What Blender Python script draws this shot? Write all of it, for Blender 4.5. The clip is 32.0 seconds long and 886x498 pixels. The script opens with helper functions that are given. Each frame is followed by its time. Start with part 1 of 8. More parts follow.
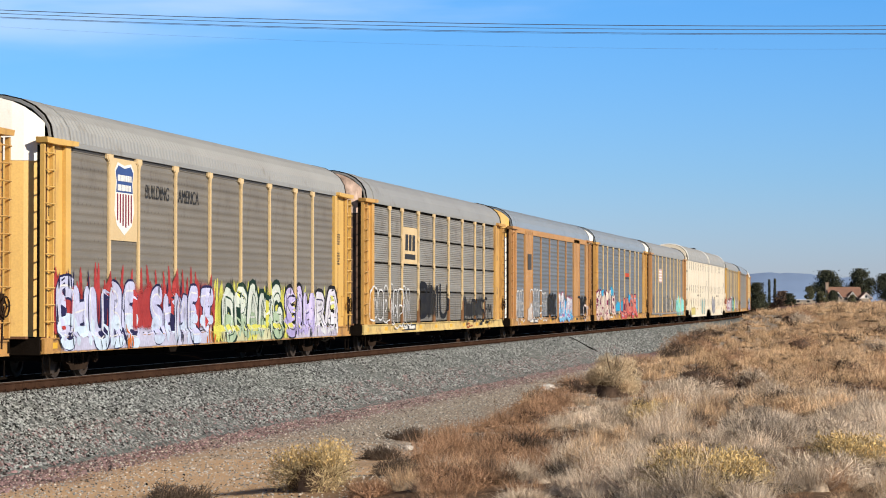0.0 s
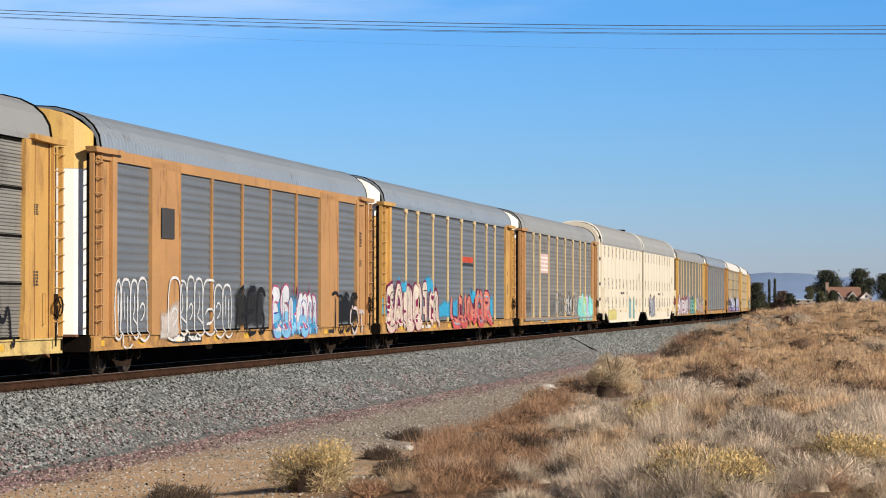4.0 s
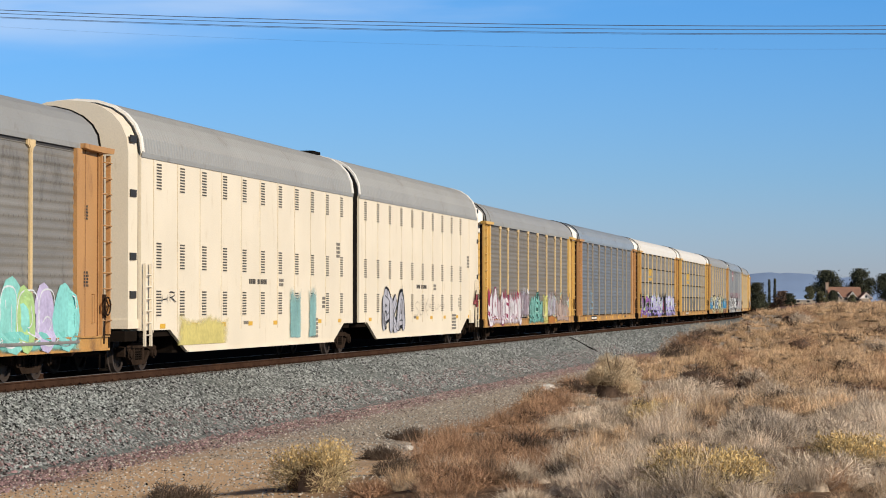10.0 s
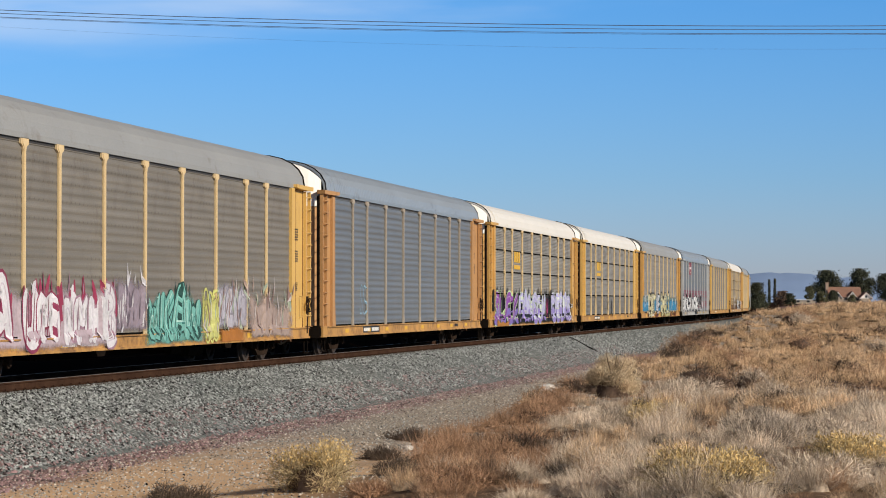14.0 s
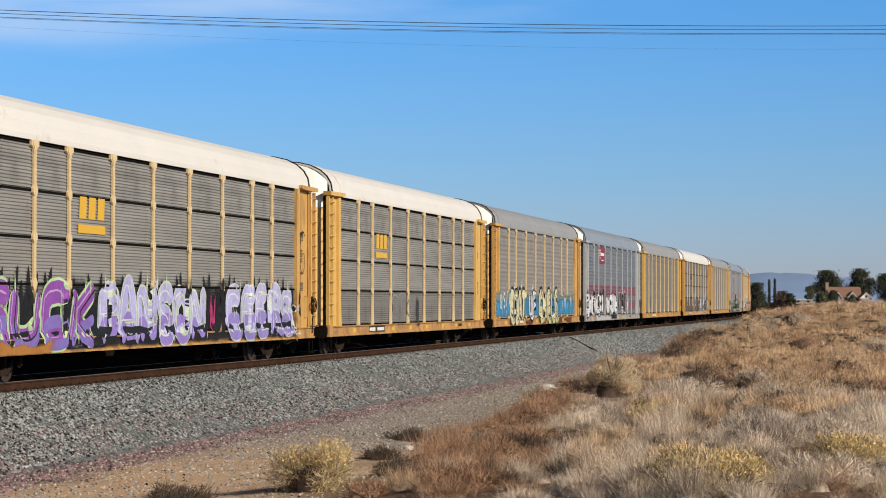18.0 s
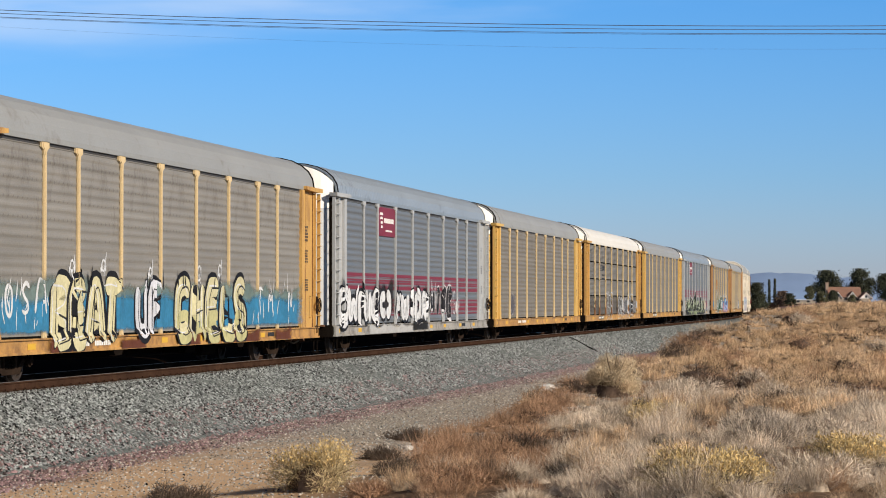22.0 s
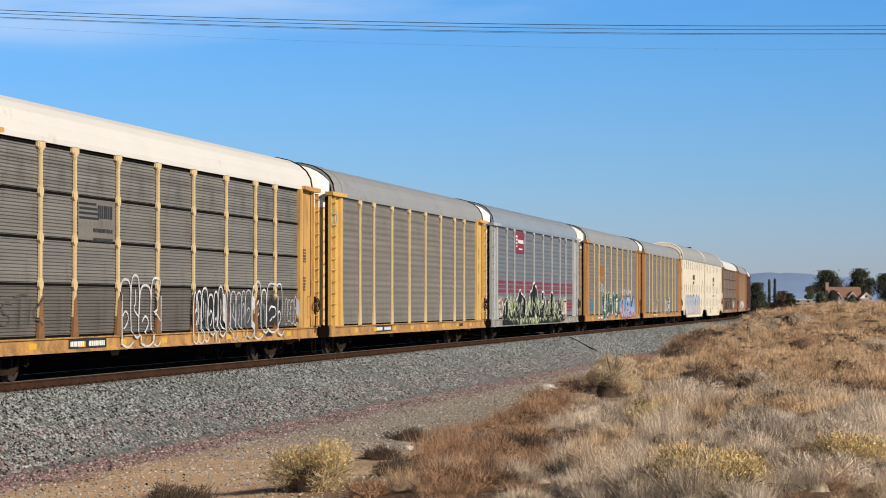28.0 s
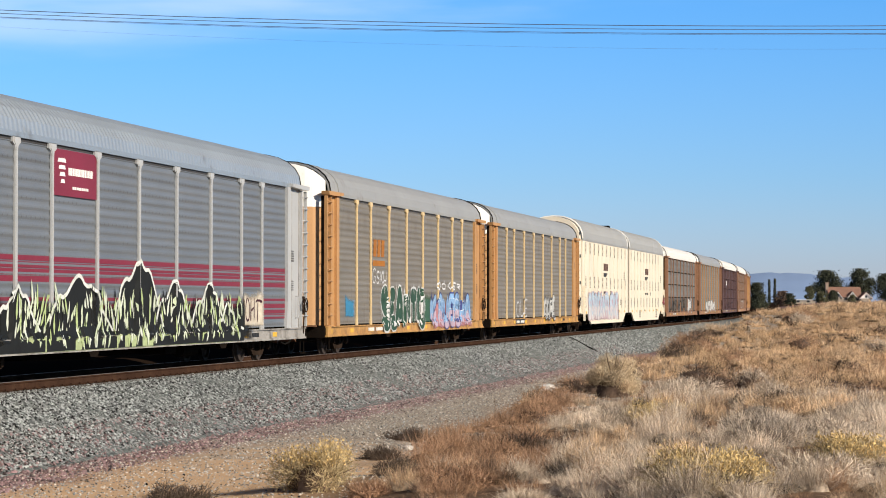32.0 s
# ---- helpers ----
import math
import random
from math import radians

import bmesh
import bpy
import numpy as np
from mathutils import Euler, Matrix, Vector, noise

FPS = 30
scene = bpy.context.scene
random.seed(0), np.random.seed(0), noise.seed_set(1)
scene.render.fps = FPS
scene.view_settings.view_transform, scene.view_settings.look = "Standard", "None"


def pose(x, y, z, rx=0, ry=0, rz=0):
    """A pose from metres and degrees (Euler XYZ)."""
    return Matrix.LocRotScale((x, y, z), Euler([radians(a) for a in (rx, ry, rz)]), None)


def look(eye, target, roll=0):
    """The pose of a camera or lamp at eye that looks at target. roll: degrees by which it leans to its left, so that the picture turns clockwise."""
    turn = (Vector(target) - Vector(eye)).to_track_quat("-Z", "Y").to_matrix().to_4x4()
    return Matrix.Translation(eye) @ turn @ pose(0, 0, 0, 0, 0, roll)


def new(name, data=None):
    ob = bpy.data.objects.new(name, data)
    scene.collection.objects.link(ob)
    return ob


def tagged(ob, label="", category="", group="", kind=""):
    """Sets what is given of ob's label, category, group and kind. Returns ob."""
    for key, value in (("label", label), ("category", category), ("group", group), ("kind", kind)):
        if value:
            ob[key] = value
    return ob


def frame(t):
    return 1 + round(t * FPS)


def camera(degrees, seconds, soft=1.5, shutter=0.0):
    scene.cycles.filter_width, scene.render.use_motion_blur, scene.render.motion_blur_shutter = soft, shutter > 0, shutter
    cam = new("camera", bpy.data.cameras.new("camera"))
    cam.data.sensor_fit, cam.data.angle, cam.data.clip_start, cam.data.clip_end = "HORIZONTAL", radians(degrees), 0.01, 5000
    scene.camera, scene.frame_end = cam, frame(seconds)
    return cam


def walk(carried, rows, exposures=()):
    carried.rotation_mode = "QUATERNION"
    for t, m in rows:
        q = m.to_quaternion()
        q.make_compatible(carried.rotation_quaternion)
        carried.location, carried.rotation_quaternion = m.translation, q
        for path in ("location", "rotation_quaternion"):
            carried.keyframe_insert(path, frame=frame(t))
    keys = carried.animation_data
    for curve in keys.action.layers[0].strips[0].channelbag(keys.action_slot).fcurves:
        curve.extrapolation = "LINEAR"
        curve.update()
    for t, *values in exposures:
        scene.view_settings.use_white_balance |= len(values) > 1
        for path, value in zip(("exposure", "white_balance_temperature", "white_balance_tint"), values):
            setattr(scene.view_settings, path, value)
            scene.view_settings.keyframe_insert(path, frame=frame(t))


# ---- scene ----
import functools

# The camera stands still beside a straight track that bends away to the left far off.
# World: x to the right, y into the view, z up; z = 0 is the top of the rails, the camera is above x = y = 0.
EYE_Z = 1.588
cam = camera(20.43, 32.0, soft=1.0)
EYE_POSE = look((0, 0, EYE_Z), (0, 100, EYE_Z + 100 * (534.9 - 441) / 4350.8))
walk(cam, [(0, EYE_POSE), (32, EYE_POSE)], [(0, 0.46), (3, 0.40), (6, 0.30), (10, 0.24), (13, 0.2), (18, 0.22), (21.5, 0.28), (23.5, 0.34), (25.5, 0.34), (28, 0.27), (30, 0.32), (31.5, 0.5), (32, 0.52)])

# ---- world and sun ----
SUN_EL, SUN_AZ = radians(26), radians(128)      # azimuth clockwise from +y
sun = new("sun", bpy.data.lights.new("sun", "SUN"))
sun.data.energy, sun.data.angle, sun.data.color = 5.0, radians(0.53), (1.0, 0.905, 0.77)
SUN_DIR = Vector((math.sin(SUN_AZ) * math.cos(SUN_EL), math.cos(SUN_AZ) * math.cos(SUN_EL), math.sin(SUN_EL)))
sun.matrix_world = look(SUN_DIR * 200, (0, 0, 0))

world = bpy.data.worlds.new("sky")
scene.world = world
world.use_nodes = True
wn, wl = world.node_tree.nodes, world.node_tree.links
wn.clear()
sky = wn.new("ShaderNodeTexSky")
sky.sky_type, sky.sun_disc, sky.sun_elevation, sky.sun_rotation = "NISHITA", False, SUN_EL, SUN_AZ
sky.altitude, sky.air_density, sky.dust_density, sky.ozone_density = 800, 1.0, 0.6, 3.0
bg = wn.new("ShaderNodeBackground")
bg.inputs["Strength"].default_value = 0.088
wout = wn.new("ShaderNodeOutputWorld")
# thin streaks of high cloud: a soft-edged bank that climbs to the right, broken up by drawn-out noise
tc = wn.new("ShaderNodeTexCoord")
sep = wn.new("ShaderNodeSeparateXYZ")
wl.new(tc.outputs["Generated"], sep.inputs["Vector"])


def wmath(op, a, b, c=0.0):
    t = wn.new("ShaderNodeMath")
    t.operation = op
    for i, v in enumerate((a, b, c)):
        if isinstance(v, float):
            t.inputs[i].default_value = v
        else:
            wl.new(v, t.inputs[i])
    return t.outputs["Value"]


def wramp(v, a, b, top):
    t = wn.new("ShaderNodeMapRange")
    t.interpolation_type = "SMOOTHSTEP"
    t.inputs["From Min"].default_value, t.inputs["From Max"].default_value, t.inputs["To Max"].default_value = a, b, top
    wl.new(v, t.inputs["Value"])
    return t.outputs["Result"]


def wnoise(scale, detail, stretch):
    m = wn.new("ShaderNodeMapping")
    m.inputs["Rotation"].default_value, m.inputs["Scale"].default_value = (0, radians(7), 0), stretch
    t = wn.new("ShaderNodeTexNoise")
    t.inputs["Scale"].default_value, t.inputs["Detail"].default_value = scale, detail
    wl.new(tc.outputs["Generated"], m.inputs["Vector"])
    wl.new(m.outputs["Vector"], t.inputs["Vector"])
    return t.outputs["Fac"]


line = wmath("MULTIPLY_ADD", sep.outputs["X"], 0.078, 0.1125)
wisp = wmath("MULTIPLY_ADD", wnoise(1.0, 6.0, (9.0, 3.0, 60.0)), 0.022, -0.011)
above = wmath("ADD", wmath("SUBTRACT", sep.outputs["Z"], line), wisp)
bank = wramp(above, -0.004, 0.012, 0.55)
thin = wramp(wnoise(1.0, 6.0, (6.0, 2.0, 45.0)), 0.27, 0.60, 1.0)
cover = wmath("MULTIPLY", wmath("MULTIPLY", bank, thin), wramp(sep.outputs["Z"], 0.5, 0.13, 1.0))
mixc = wn.new("ShaderNodeMix")
mixc.data_type = "RGBA"
mixc.inputs["B"].default_value = (5.4, 6.8, 9.0, 1)
wl.new(cover, mixc.inputs["Factor"])
tint = wn.new("ShaderNodeValToRGB")
te = tint.color_ramp.elements
te[0].position, te[0].color = 0.0, (0.69, 0.725, 1.08, 1)
te[1].position, te[1].color = 1.0, (0.13, 0.20, 0.33, 1)
for p_, c_ in ((0.05, (0.52, 0.76, 1.15, 1)), (0.125, (0.38, 0.81, 1.29, 1)), (0.3, (0.20, 0.34, 0.55, 1))):
    e_ = te.new(p_)
    e_.color = c_
wl.new(sep.outputs["Z"], tint.inputs["Fac"])
deep = wn.new("ShaderNodeMix")
deep.data_type, deep.blend_type = "RGBA", "MULTIPLY"
deep.inputs["Factor"].default_value = 1.0
wl.new(sky.outputs["Color"], deep.inputs["A"])
wl.new(tint.outputs["Color"], deep.inputs["B"])
wl.new(deep.outputs["Result"], mixc.inputs["A"])
wl.new(mixc.outputs["Result"], bg.inputs["Color"])
wl.new(bg.outputs["Background"], wout.inputs["Surface"])


# ---- materials ----
def material(name, colour, rough=0.6, metal=0.0, spread=0.12, grain=60.0, patch=1.5, bump=0.15, dirt=None, dirt_amount=0.0, streak=0.0, spec=0.5, per_piece=0.0, island=0.0, bands=0.0, holes=0.0):
    """A procedural surface: two scales of variation, an optional dirt colour in patches or downward streaks, and fine relief."""
    m = bpy.data.materials.new(name)
    m.use_nodes = True
    n, l = m.node_tree.nodes, m.node_tree.links
    b = n["Principled BSDF"]
    b.inputs["Roughness"].default_value, b.inputs["Metallic"].default_value = rough, metal
    b.inputs["Specular IOR Level"].default_value = spec
    co = n.new("ShaderNodeTexCoord")
    fine = n.new("ShaderNodeTexNoise")
    fine.inputs["Scale"].default_value, fine.inputs["Detail"].default_value = grain, 4
    broad = n.new("ShaderNodeTexNoise")
    broad.inputs["Scale"].default_value, broad.inputs["Detail"].default_value = patch, 5
    l.new(co.outputs["Object"], fine.inputs["Vector"])
    l.new(co.outputs["Object"], broad.inputs["Vector"])
    both = n.new("ShaderNodeMath")
    both.operation = "ADD"
    l.new(fine.outputs["Fac"], both.inputs[0])
    l.new(broad.outputs["Fac"], both.inputs[1])
    last = both.outputs["Value"]
    if per_piece or island:
        src = n.new("ShaderNodeObjectInfo") if per_piece else n.new("ShaderNodeNewGeometry")
        plus = n.new("ShaderNodeMath")
        plus.operation, plus.inputs[1].default_value = "MULTIPLY_ADD", per_piece or island
        l.new(src.outputs["Random" if per_piece else "Random Per Island"], plus.inputs[0])
        l.new(last, plus.inputs[2])
        minus = n.new("ShaderNodeMath")
        minus.operation, minus.inputs[1].default_value = "SUBTRACT", (per_piece or island) / 2
        l.new(plus.outputs["Value"], minus.inputs[0])
        last = minus.outputs["Value"]
    if bands:
        lay = n.new("ShaderNodeTexNoise")
        lay.inputs["Scale"].default_value, lay.inputs["Detail"].default_value = 1.0, 3
        lm = n.new("ShaderNodeMapping")
        lm.inputs["Scale"].default_value = (0.12, 0.5, 7.0)
        l.new(co.outputs["Object"], lm.inputs["Vector"])
        l.new(lm.outputs["Vector"], lay.inputs["Vector"])
        lb = n.new("ShaderNodeMath")
        lb.operation, lb.inputs[1].default_value, lb.inputs[2].default_value = "MULTIPLY_ADD", bands * 2, -bands
        l.new(lay.outputs["Fac"], lb.inputs[0])
        la = n.new("ShaderNodeMath")
        la.operation = "ADD"
        l.new(lb.outputs["Value"], la.inputs[0])
        l.new(last, la.inputs[1])
        last = la.outputs["Value"]
    shade = n.new("ShaderNodeMapRange")
    shade.inputs["From Min"].default_value, shade.inputs["From Max"].default_value = 0.6, 1.4
    shade.inputs["To Min"].default_value, shade.inputs["To Max"].default_value = 1 - spread * 1.6, 1 + spread * 1.6
    shade.clamp = False
    l.new(last, shade.inputs["Value"])
    tone = n.new("ShaderNodeVectorMath")
    tone.operation = "SCALE"
    tone.inputs[0].default_value = [c * 0.87 for c in colour]
    l.new(shade.outputs["Result"], tone.inputs["Scale"])
    colour_out = tone.outputs["Vector"]
    if dirt:
        spots = n.new("ShaderNodeTexNoise")
        spots.inputs["Scale"].default_value, spots.inputs["Detail"].default_value = 1.0, 8
        spots.inputs["Roughness"].default_value = 0.65
        mapd = n.new("ShaderNodeMapping")
        mapd.inputs["Scale"].default_value = (2.6, 2.6, 0.8) if streak else (1.8, 1.8, 1.8)
        l.new(co.outputs["Object"], mapd.inputs["Vector"])
        l.new(mapd.outputs["Vector"], spots.inputs["Vector"])
        rng = n.new("ShaderNodeMapRange")
        rng.inputs["From Min"].default_value, rng.inputs["From Max"].default_value = 0.66 - dirt_amount * 0.35, 0.80 - dirt_amount * 0.22
        rng.inputs["To Max"].default_value = 0.85
        l.new(spots.outputs["Fac"], rng.inputs["Value"])
        mx = n.new("ShaderNodeMix")
        mx.data_type = "RGBA"
        mx.inputs["B"].default_value = (*[c * 0.87 for c in dirt], 1)
        l.new(rng.outputs["Result"], mx.inputs["Factor"])
        l.new(colour_out, mx.inputs["A"])
        colour_out = mx.outputs["Result"]
    if holes:           # rows of small punched holes, dark inside
        sp = n.new("ShaderNodeSeparateXYZ")
        l.new(co.outputs["Object"], sp.inputs["Vector"])

        def op(kind, a, c=0.0, d=0.0):
            t = n.new("ShaderNodeMath")
            t.operation = kind
            for i, v in enumerate((a, c, d)):
                if isinstance(v, (int, float)):
                    t.inputs[i].default_value = v
                else:
                    l.new(v, t.inputs[i])
            return t.outputs["Value"]
        du = op("MULTIPLY", op("PINGPONG", op("ADD", sp.outputs["X"], 30.0), 0.13), 1.0)
        dv = op("MULTIPLY", op("PINGPONG", op("ADD", sp.outputs["Z"], 30.04), 0.187), 0.75)
        near = op("LESS_THAN", op("ADD", op("MULTIPLY", du, du), op("MULTIPLY", dv, dv)), 0.00055)
        some = op("GREATER_THAN", broad.outputs["Fac"], 0.43)
        fac = op("MULTIPLY", op("MULTIPLY", near, some), holes)
        hm = n.new("ShaderNodeMix")
        hm.data_type = "RGBA"
        hm.inputs["B"].default_value = (0.03, 0.028, 0.025, 1)
        l.new(fac, hm.inputs["Factor"])
        l.new(colour_out, hm.inputs["A"])
        colour_out = hm.outputs["Result"]
    l.new(colour_out, b.inputs["Base Color"])
    if bump:
        bp = n.new("ShaderNodeBump")
        bp.inputs["Strength"].default_value, bp.inputs["Distance"].default_value = bump, 0.01
        l.new(fine.outputs["Fac"], bp.inputs["Height"])
        l.new(bp.outputs["Normal"], b.inputs["Normal"])
    return m


YELLOW = material("yellow_paint", (0.53, 0.300, 0.080), 0.6, 0, 0.16, 25, 0.7, 0.05, dirt=(0.20, 0.085, 0.032), dirt_amount=0.44, streak=1)
YELLOW_B = material("yellow_paint_fresh", (0.60, 0.37, 0.10), 0.55, 0, 0.10, 25, 0.7, 0.05, dirt=(0.26, 0.12, 0.045), dirt_amount=0.22, streak=1)
ORANGE = material("weathered_orange_paint", (0.43, 0.225, 0.082), 0.6, 0, 0.12, 25, 0.7, 0.05, dirt=(0.14, 0.062, 0.03), dirt_amount=0.30, streak=1)
BROWN = material("rusty_brown_orange_paint", (0.27, 0.135, 0.07), 0.65, 0, 0.16, 25, 0.7, 0.05, dirt=(0.11, 0.05, 0.028), dirt_amount=0.3, streak=1)
POST_TAN = material("dull_tan_post_paint", (0.33, 0.285, 0.225), 0.6, 0, 0.12, 25, 0.8, 0.05, dirt=(0.22, 0.12, 0.06), dirt_amount=0.25, streak=1)
PALE = material("faded_yellow_post_paint", (0.61, 0.455, 0.245), 0.6, 0, 0.10, 25, 0.8, 0.05, dirt=(0.25, 0.13, 0.06), dirt_amount=0.15, streak=1)
SILL = material("rust_stained_yellow_sill", (0.48, 0.255, 0.070), 0.65, 0, 0.15, 20, 0.9, 0.08, dirt=(0.10, 0.048, 0.026), dirt_amount=0.62)
SILL_Y = material("pale_yellow_sill", (0.60, 0.44, 0.16), 0.65, 0, 0.15, 20, 0.9, 0.08, dirt=(0.16, 0.08, 0.04), dirt_amount=0.55)
SILVER = material("silver_paint", (0.42, 0.42, 0.41), 0.5, 0.1, 0.10, 25, 0.8, 0.05, dirt=(0.20, 0.17, 0.14), dirt_amount=0.15, streak=1)
SILVER_SILL = material("grimy_silver_sill", (0.33, 0.31, 0.28), 0.65, 0, 0.18, 20, 0.9, 0.08, spec=0.3, dirt=(0.07, 0.055, 0.042), dirt_amount=0.6)
GALV = material("galvanised_panel", (0.235, 0.222, 0.198), 0.55, 0.25, 0.16, 30, 0.5, 0.05, dirt=(0.075, 0.066, 0.056), dirt_amount=0.34, streak=1, per_piece=0.12, bands=0.55, holes=0.38)
GALV_B = material("bluish_galvanised_panel", (0.166, 0.182, 0.198), 0.5, 0.25, 0.12, 30, 0.5, 0.05, dirt=(0.14, 0.145, 0.15), dirt_amount=0.15, streak=1, per_piece=0.12, bands=0.55, holes=0.38)
GALV_L = material("light_galvanised_slat_panel", (0.315, 0.30, 0.27), 0.5, 0.25, 0.16, 30, 0.6, 0.05, dirt=(0.13, 0.11, 0.09), dirt_amount=0.30, streak=1, per_piece=0.15, bands=0.5)
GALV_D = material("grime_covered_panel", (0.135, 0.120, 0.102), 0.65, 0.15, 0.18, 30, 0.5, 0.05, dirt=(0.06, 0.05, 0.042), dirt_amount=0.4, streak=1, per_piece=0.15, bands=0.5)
GALV_T = material("pale_weathered_panel", (0.252, 0.234, 0.205), 0.6, 0.2, 0.14, 30, 0.5, 0.05, dirt=(0.12, 0.095, 0.075), dirt_amount=0.3, streak=1, per_piece=0.12, bands=0.55, holes=0.38)
GALV_W = material("brownish_weathered_panel", (0.200, 0.180, 0.149), 0.6, 0.2, 0.14, 30, 0.5, 0.05, dirt=(0.12, 0.095, 0.075), dirt_amount=0.3, streak=1, per_piece=0.12, bands=0.55, holes=0.38)
MAROON_P = material("maroon_panel", (0.10, 0.05, 0.045), 0.6, 0.1, 0.15, 30, 0.5, 0.05, dirt=(0.16, 0.12, 0.09), dirt_amount=0.2, streak=1)
ROOF_G = material("grey_roof_sheet", (0.315, 0.315, 0.30), 0.55, 0.2, 0.08, 30, 0.35, 0.03, dirt=(0.22, 0.20, 0.17), dirt_amount=0.25)
ROOF_B = material("bluish_roof_sheet", (0.34, 0.38, 0.41), 0.38, 0.45, 0.08, 30, 0.35, 0.03, dirt=(0.19, 0.19, 0.18), dirt_amount=0.2)
ROOF_W = material("white_roof_paint", (0.66, 0.63, 0.57), 0.55, 0, 0.05, 30, 0.4, 0.03, dirt=(0.50, 0.45, 0.36), dirt_amount=0.15)
WHITE = material("white_door_paint", (0.80, 0.77, 0.70), 0.5, 0, 0.06, 30, 0.6, 0.03, dirt=(0.45, 0.38, 0.28), dirt_amount=0.1, streak=1)
CREAM_D = material("stained_cream_seam", (0.62, 0.53, 0.39), 0.6, 0, 0.2, 20, 0.8, 0.05, dirt=(0.36, 0.27, 0.17), dirt_amount=0.5, streak=1)
CREAM = material("cream_body_paint", (0.735, 0.648, 0.50), 0.5, 0, 0.07, 30, 0.5, 0.03, dirt=(0.54, 0.43, 0.28), dirt_amount=0.18, streak=1)
FLANK = material("rust_stained_flange", (0.20, 0.098, 0.042), 0.75, 0, 0.25, 25, 1.2, 0.1, spec=0.2, dirt=(0.09, 0.042, 0.022), dirt_amount=0.35, streak=1)
# black parts and joints, and the shade strip by the end doors
BLACK = material("black_rubber_and_shade", (0.009, 0.008, 0.007), 1.0, 0, 0.2, 40, 2, 0.1, spec=0.0)
SEAM = material("dark_seam_channel", (0.055, 0.05, 0.045), 0.6, 0.2, 0.2, 40, 2, 0.1)
# near-black for grime; on the corner posts it stands in for shade
UNDER = material("grime_and_shade_underframe", (0.012, 0.009, 0.007), 0.95, 0, 0.25, 30, 2, 0.2, spec=0.0)
STEEL = material("rusty_truck_casting", (0.028, 0.019, 0.014), 0.9, 0, 0.35, 30, 2, 0.2, spec=0.0, dirt=(0.06, 0.032, 0.02), dirt_amount=0.25)
RUST = material("orange_brown_rust", (0.17, 0.078, 0.036), 0.8, 0.1, 0.25, 30, 2, 0.2, dirt=(0.10, 0.05, 0.03), dirt_amount=0.3)
WHEEL = material("wheel_steel", (0.045, 0.032, 0.025), 0.7, 0.2, 0.2, 30, 2, 0.1)
RAIL = material("rusty_rail_web", (0.048, 0.026, 0.017), 0.9, 0, 0.3, 40, 1.5, 0.2, spec=0.0, dirt=(0.085, 0.043, 0.024), dirt_amount=0.3)
RAILTOP = material("polished_rail_head", (0.33, 0.29, 0.26), 0.5, 0.5, 0.1, 40, 1.5, 0.05)
TIE = material("weathered_tie", (0.10, 0.075, 0.06), 0.9, 0, 0.25, 30, 2, 0.3, per_piece=0.3, spec=0.15)
RED = material("crimson_paint", (0.185, 0.012, 0.028), 0.5, 0, 0.12, 25, 0.8, 0.05, dirt=(0.2, 0.05, 0.05), dirt_amount=0.1, streak=1)
MARK_W = material("white_stencil_paint", (0.75, 0.73, 0.68), 0.6, 0, 0.06)
MARK_K = material("black_stencil_paint", (0.018, 0.018, 0.018), 0.6, 0, 0.1)
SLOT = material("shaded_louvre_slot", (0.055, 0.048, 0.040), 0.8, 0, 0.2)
MARK_Y = material("yellow_stencil_paint", (0.62, 0.36, 0.03), 0.6, 0, 0.08)
MARK_B = material("blue_stencil_paint", (0.03, 0.07, 0.22), 0.6, 0, 0.08)


@functools.lru_cache(maxsize=None)
def spray(r, g, b):
    """Spray paint in one colour, thin and a little uneven."""
    return material("spray_paint", (r * 0.8, g * 0.8, b * 0.8), 0.6, 0, 0.16, 12, 1.6, 0.03, spec=0.1, dirt=(r * 0.35 + 0.05, g * 0.35 + 0.05, b * 0.35 + 0.05), dirt_amount=0.12, streak=1)


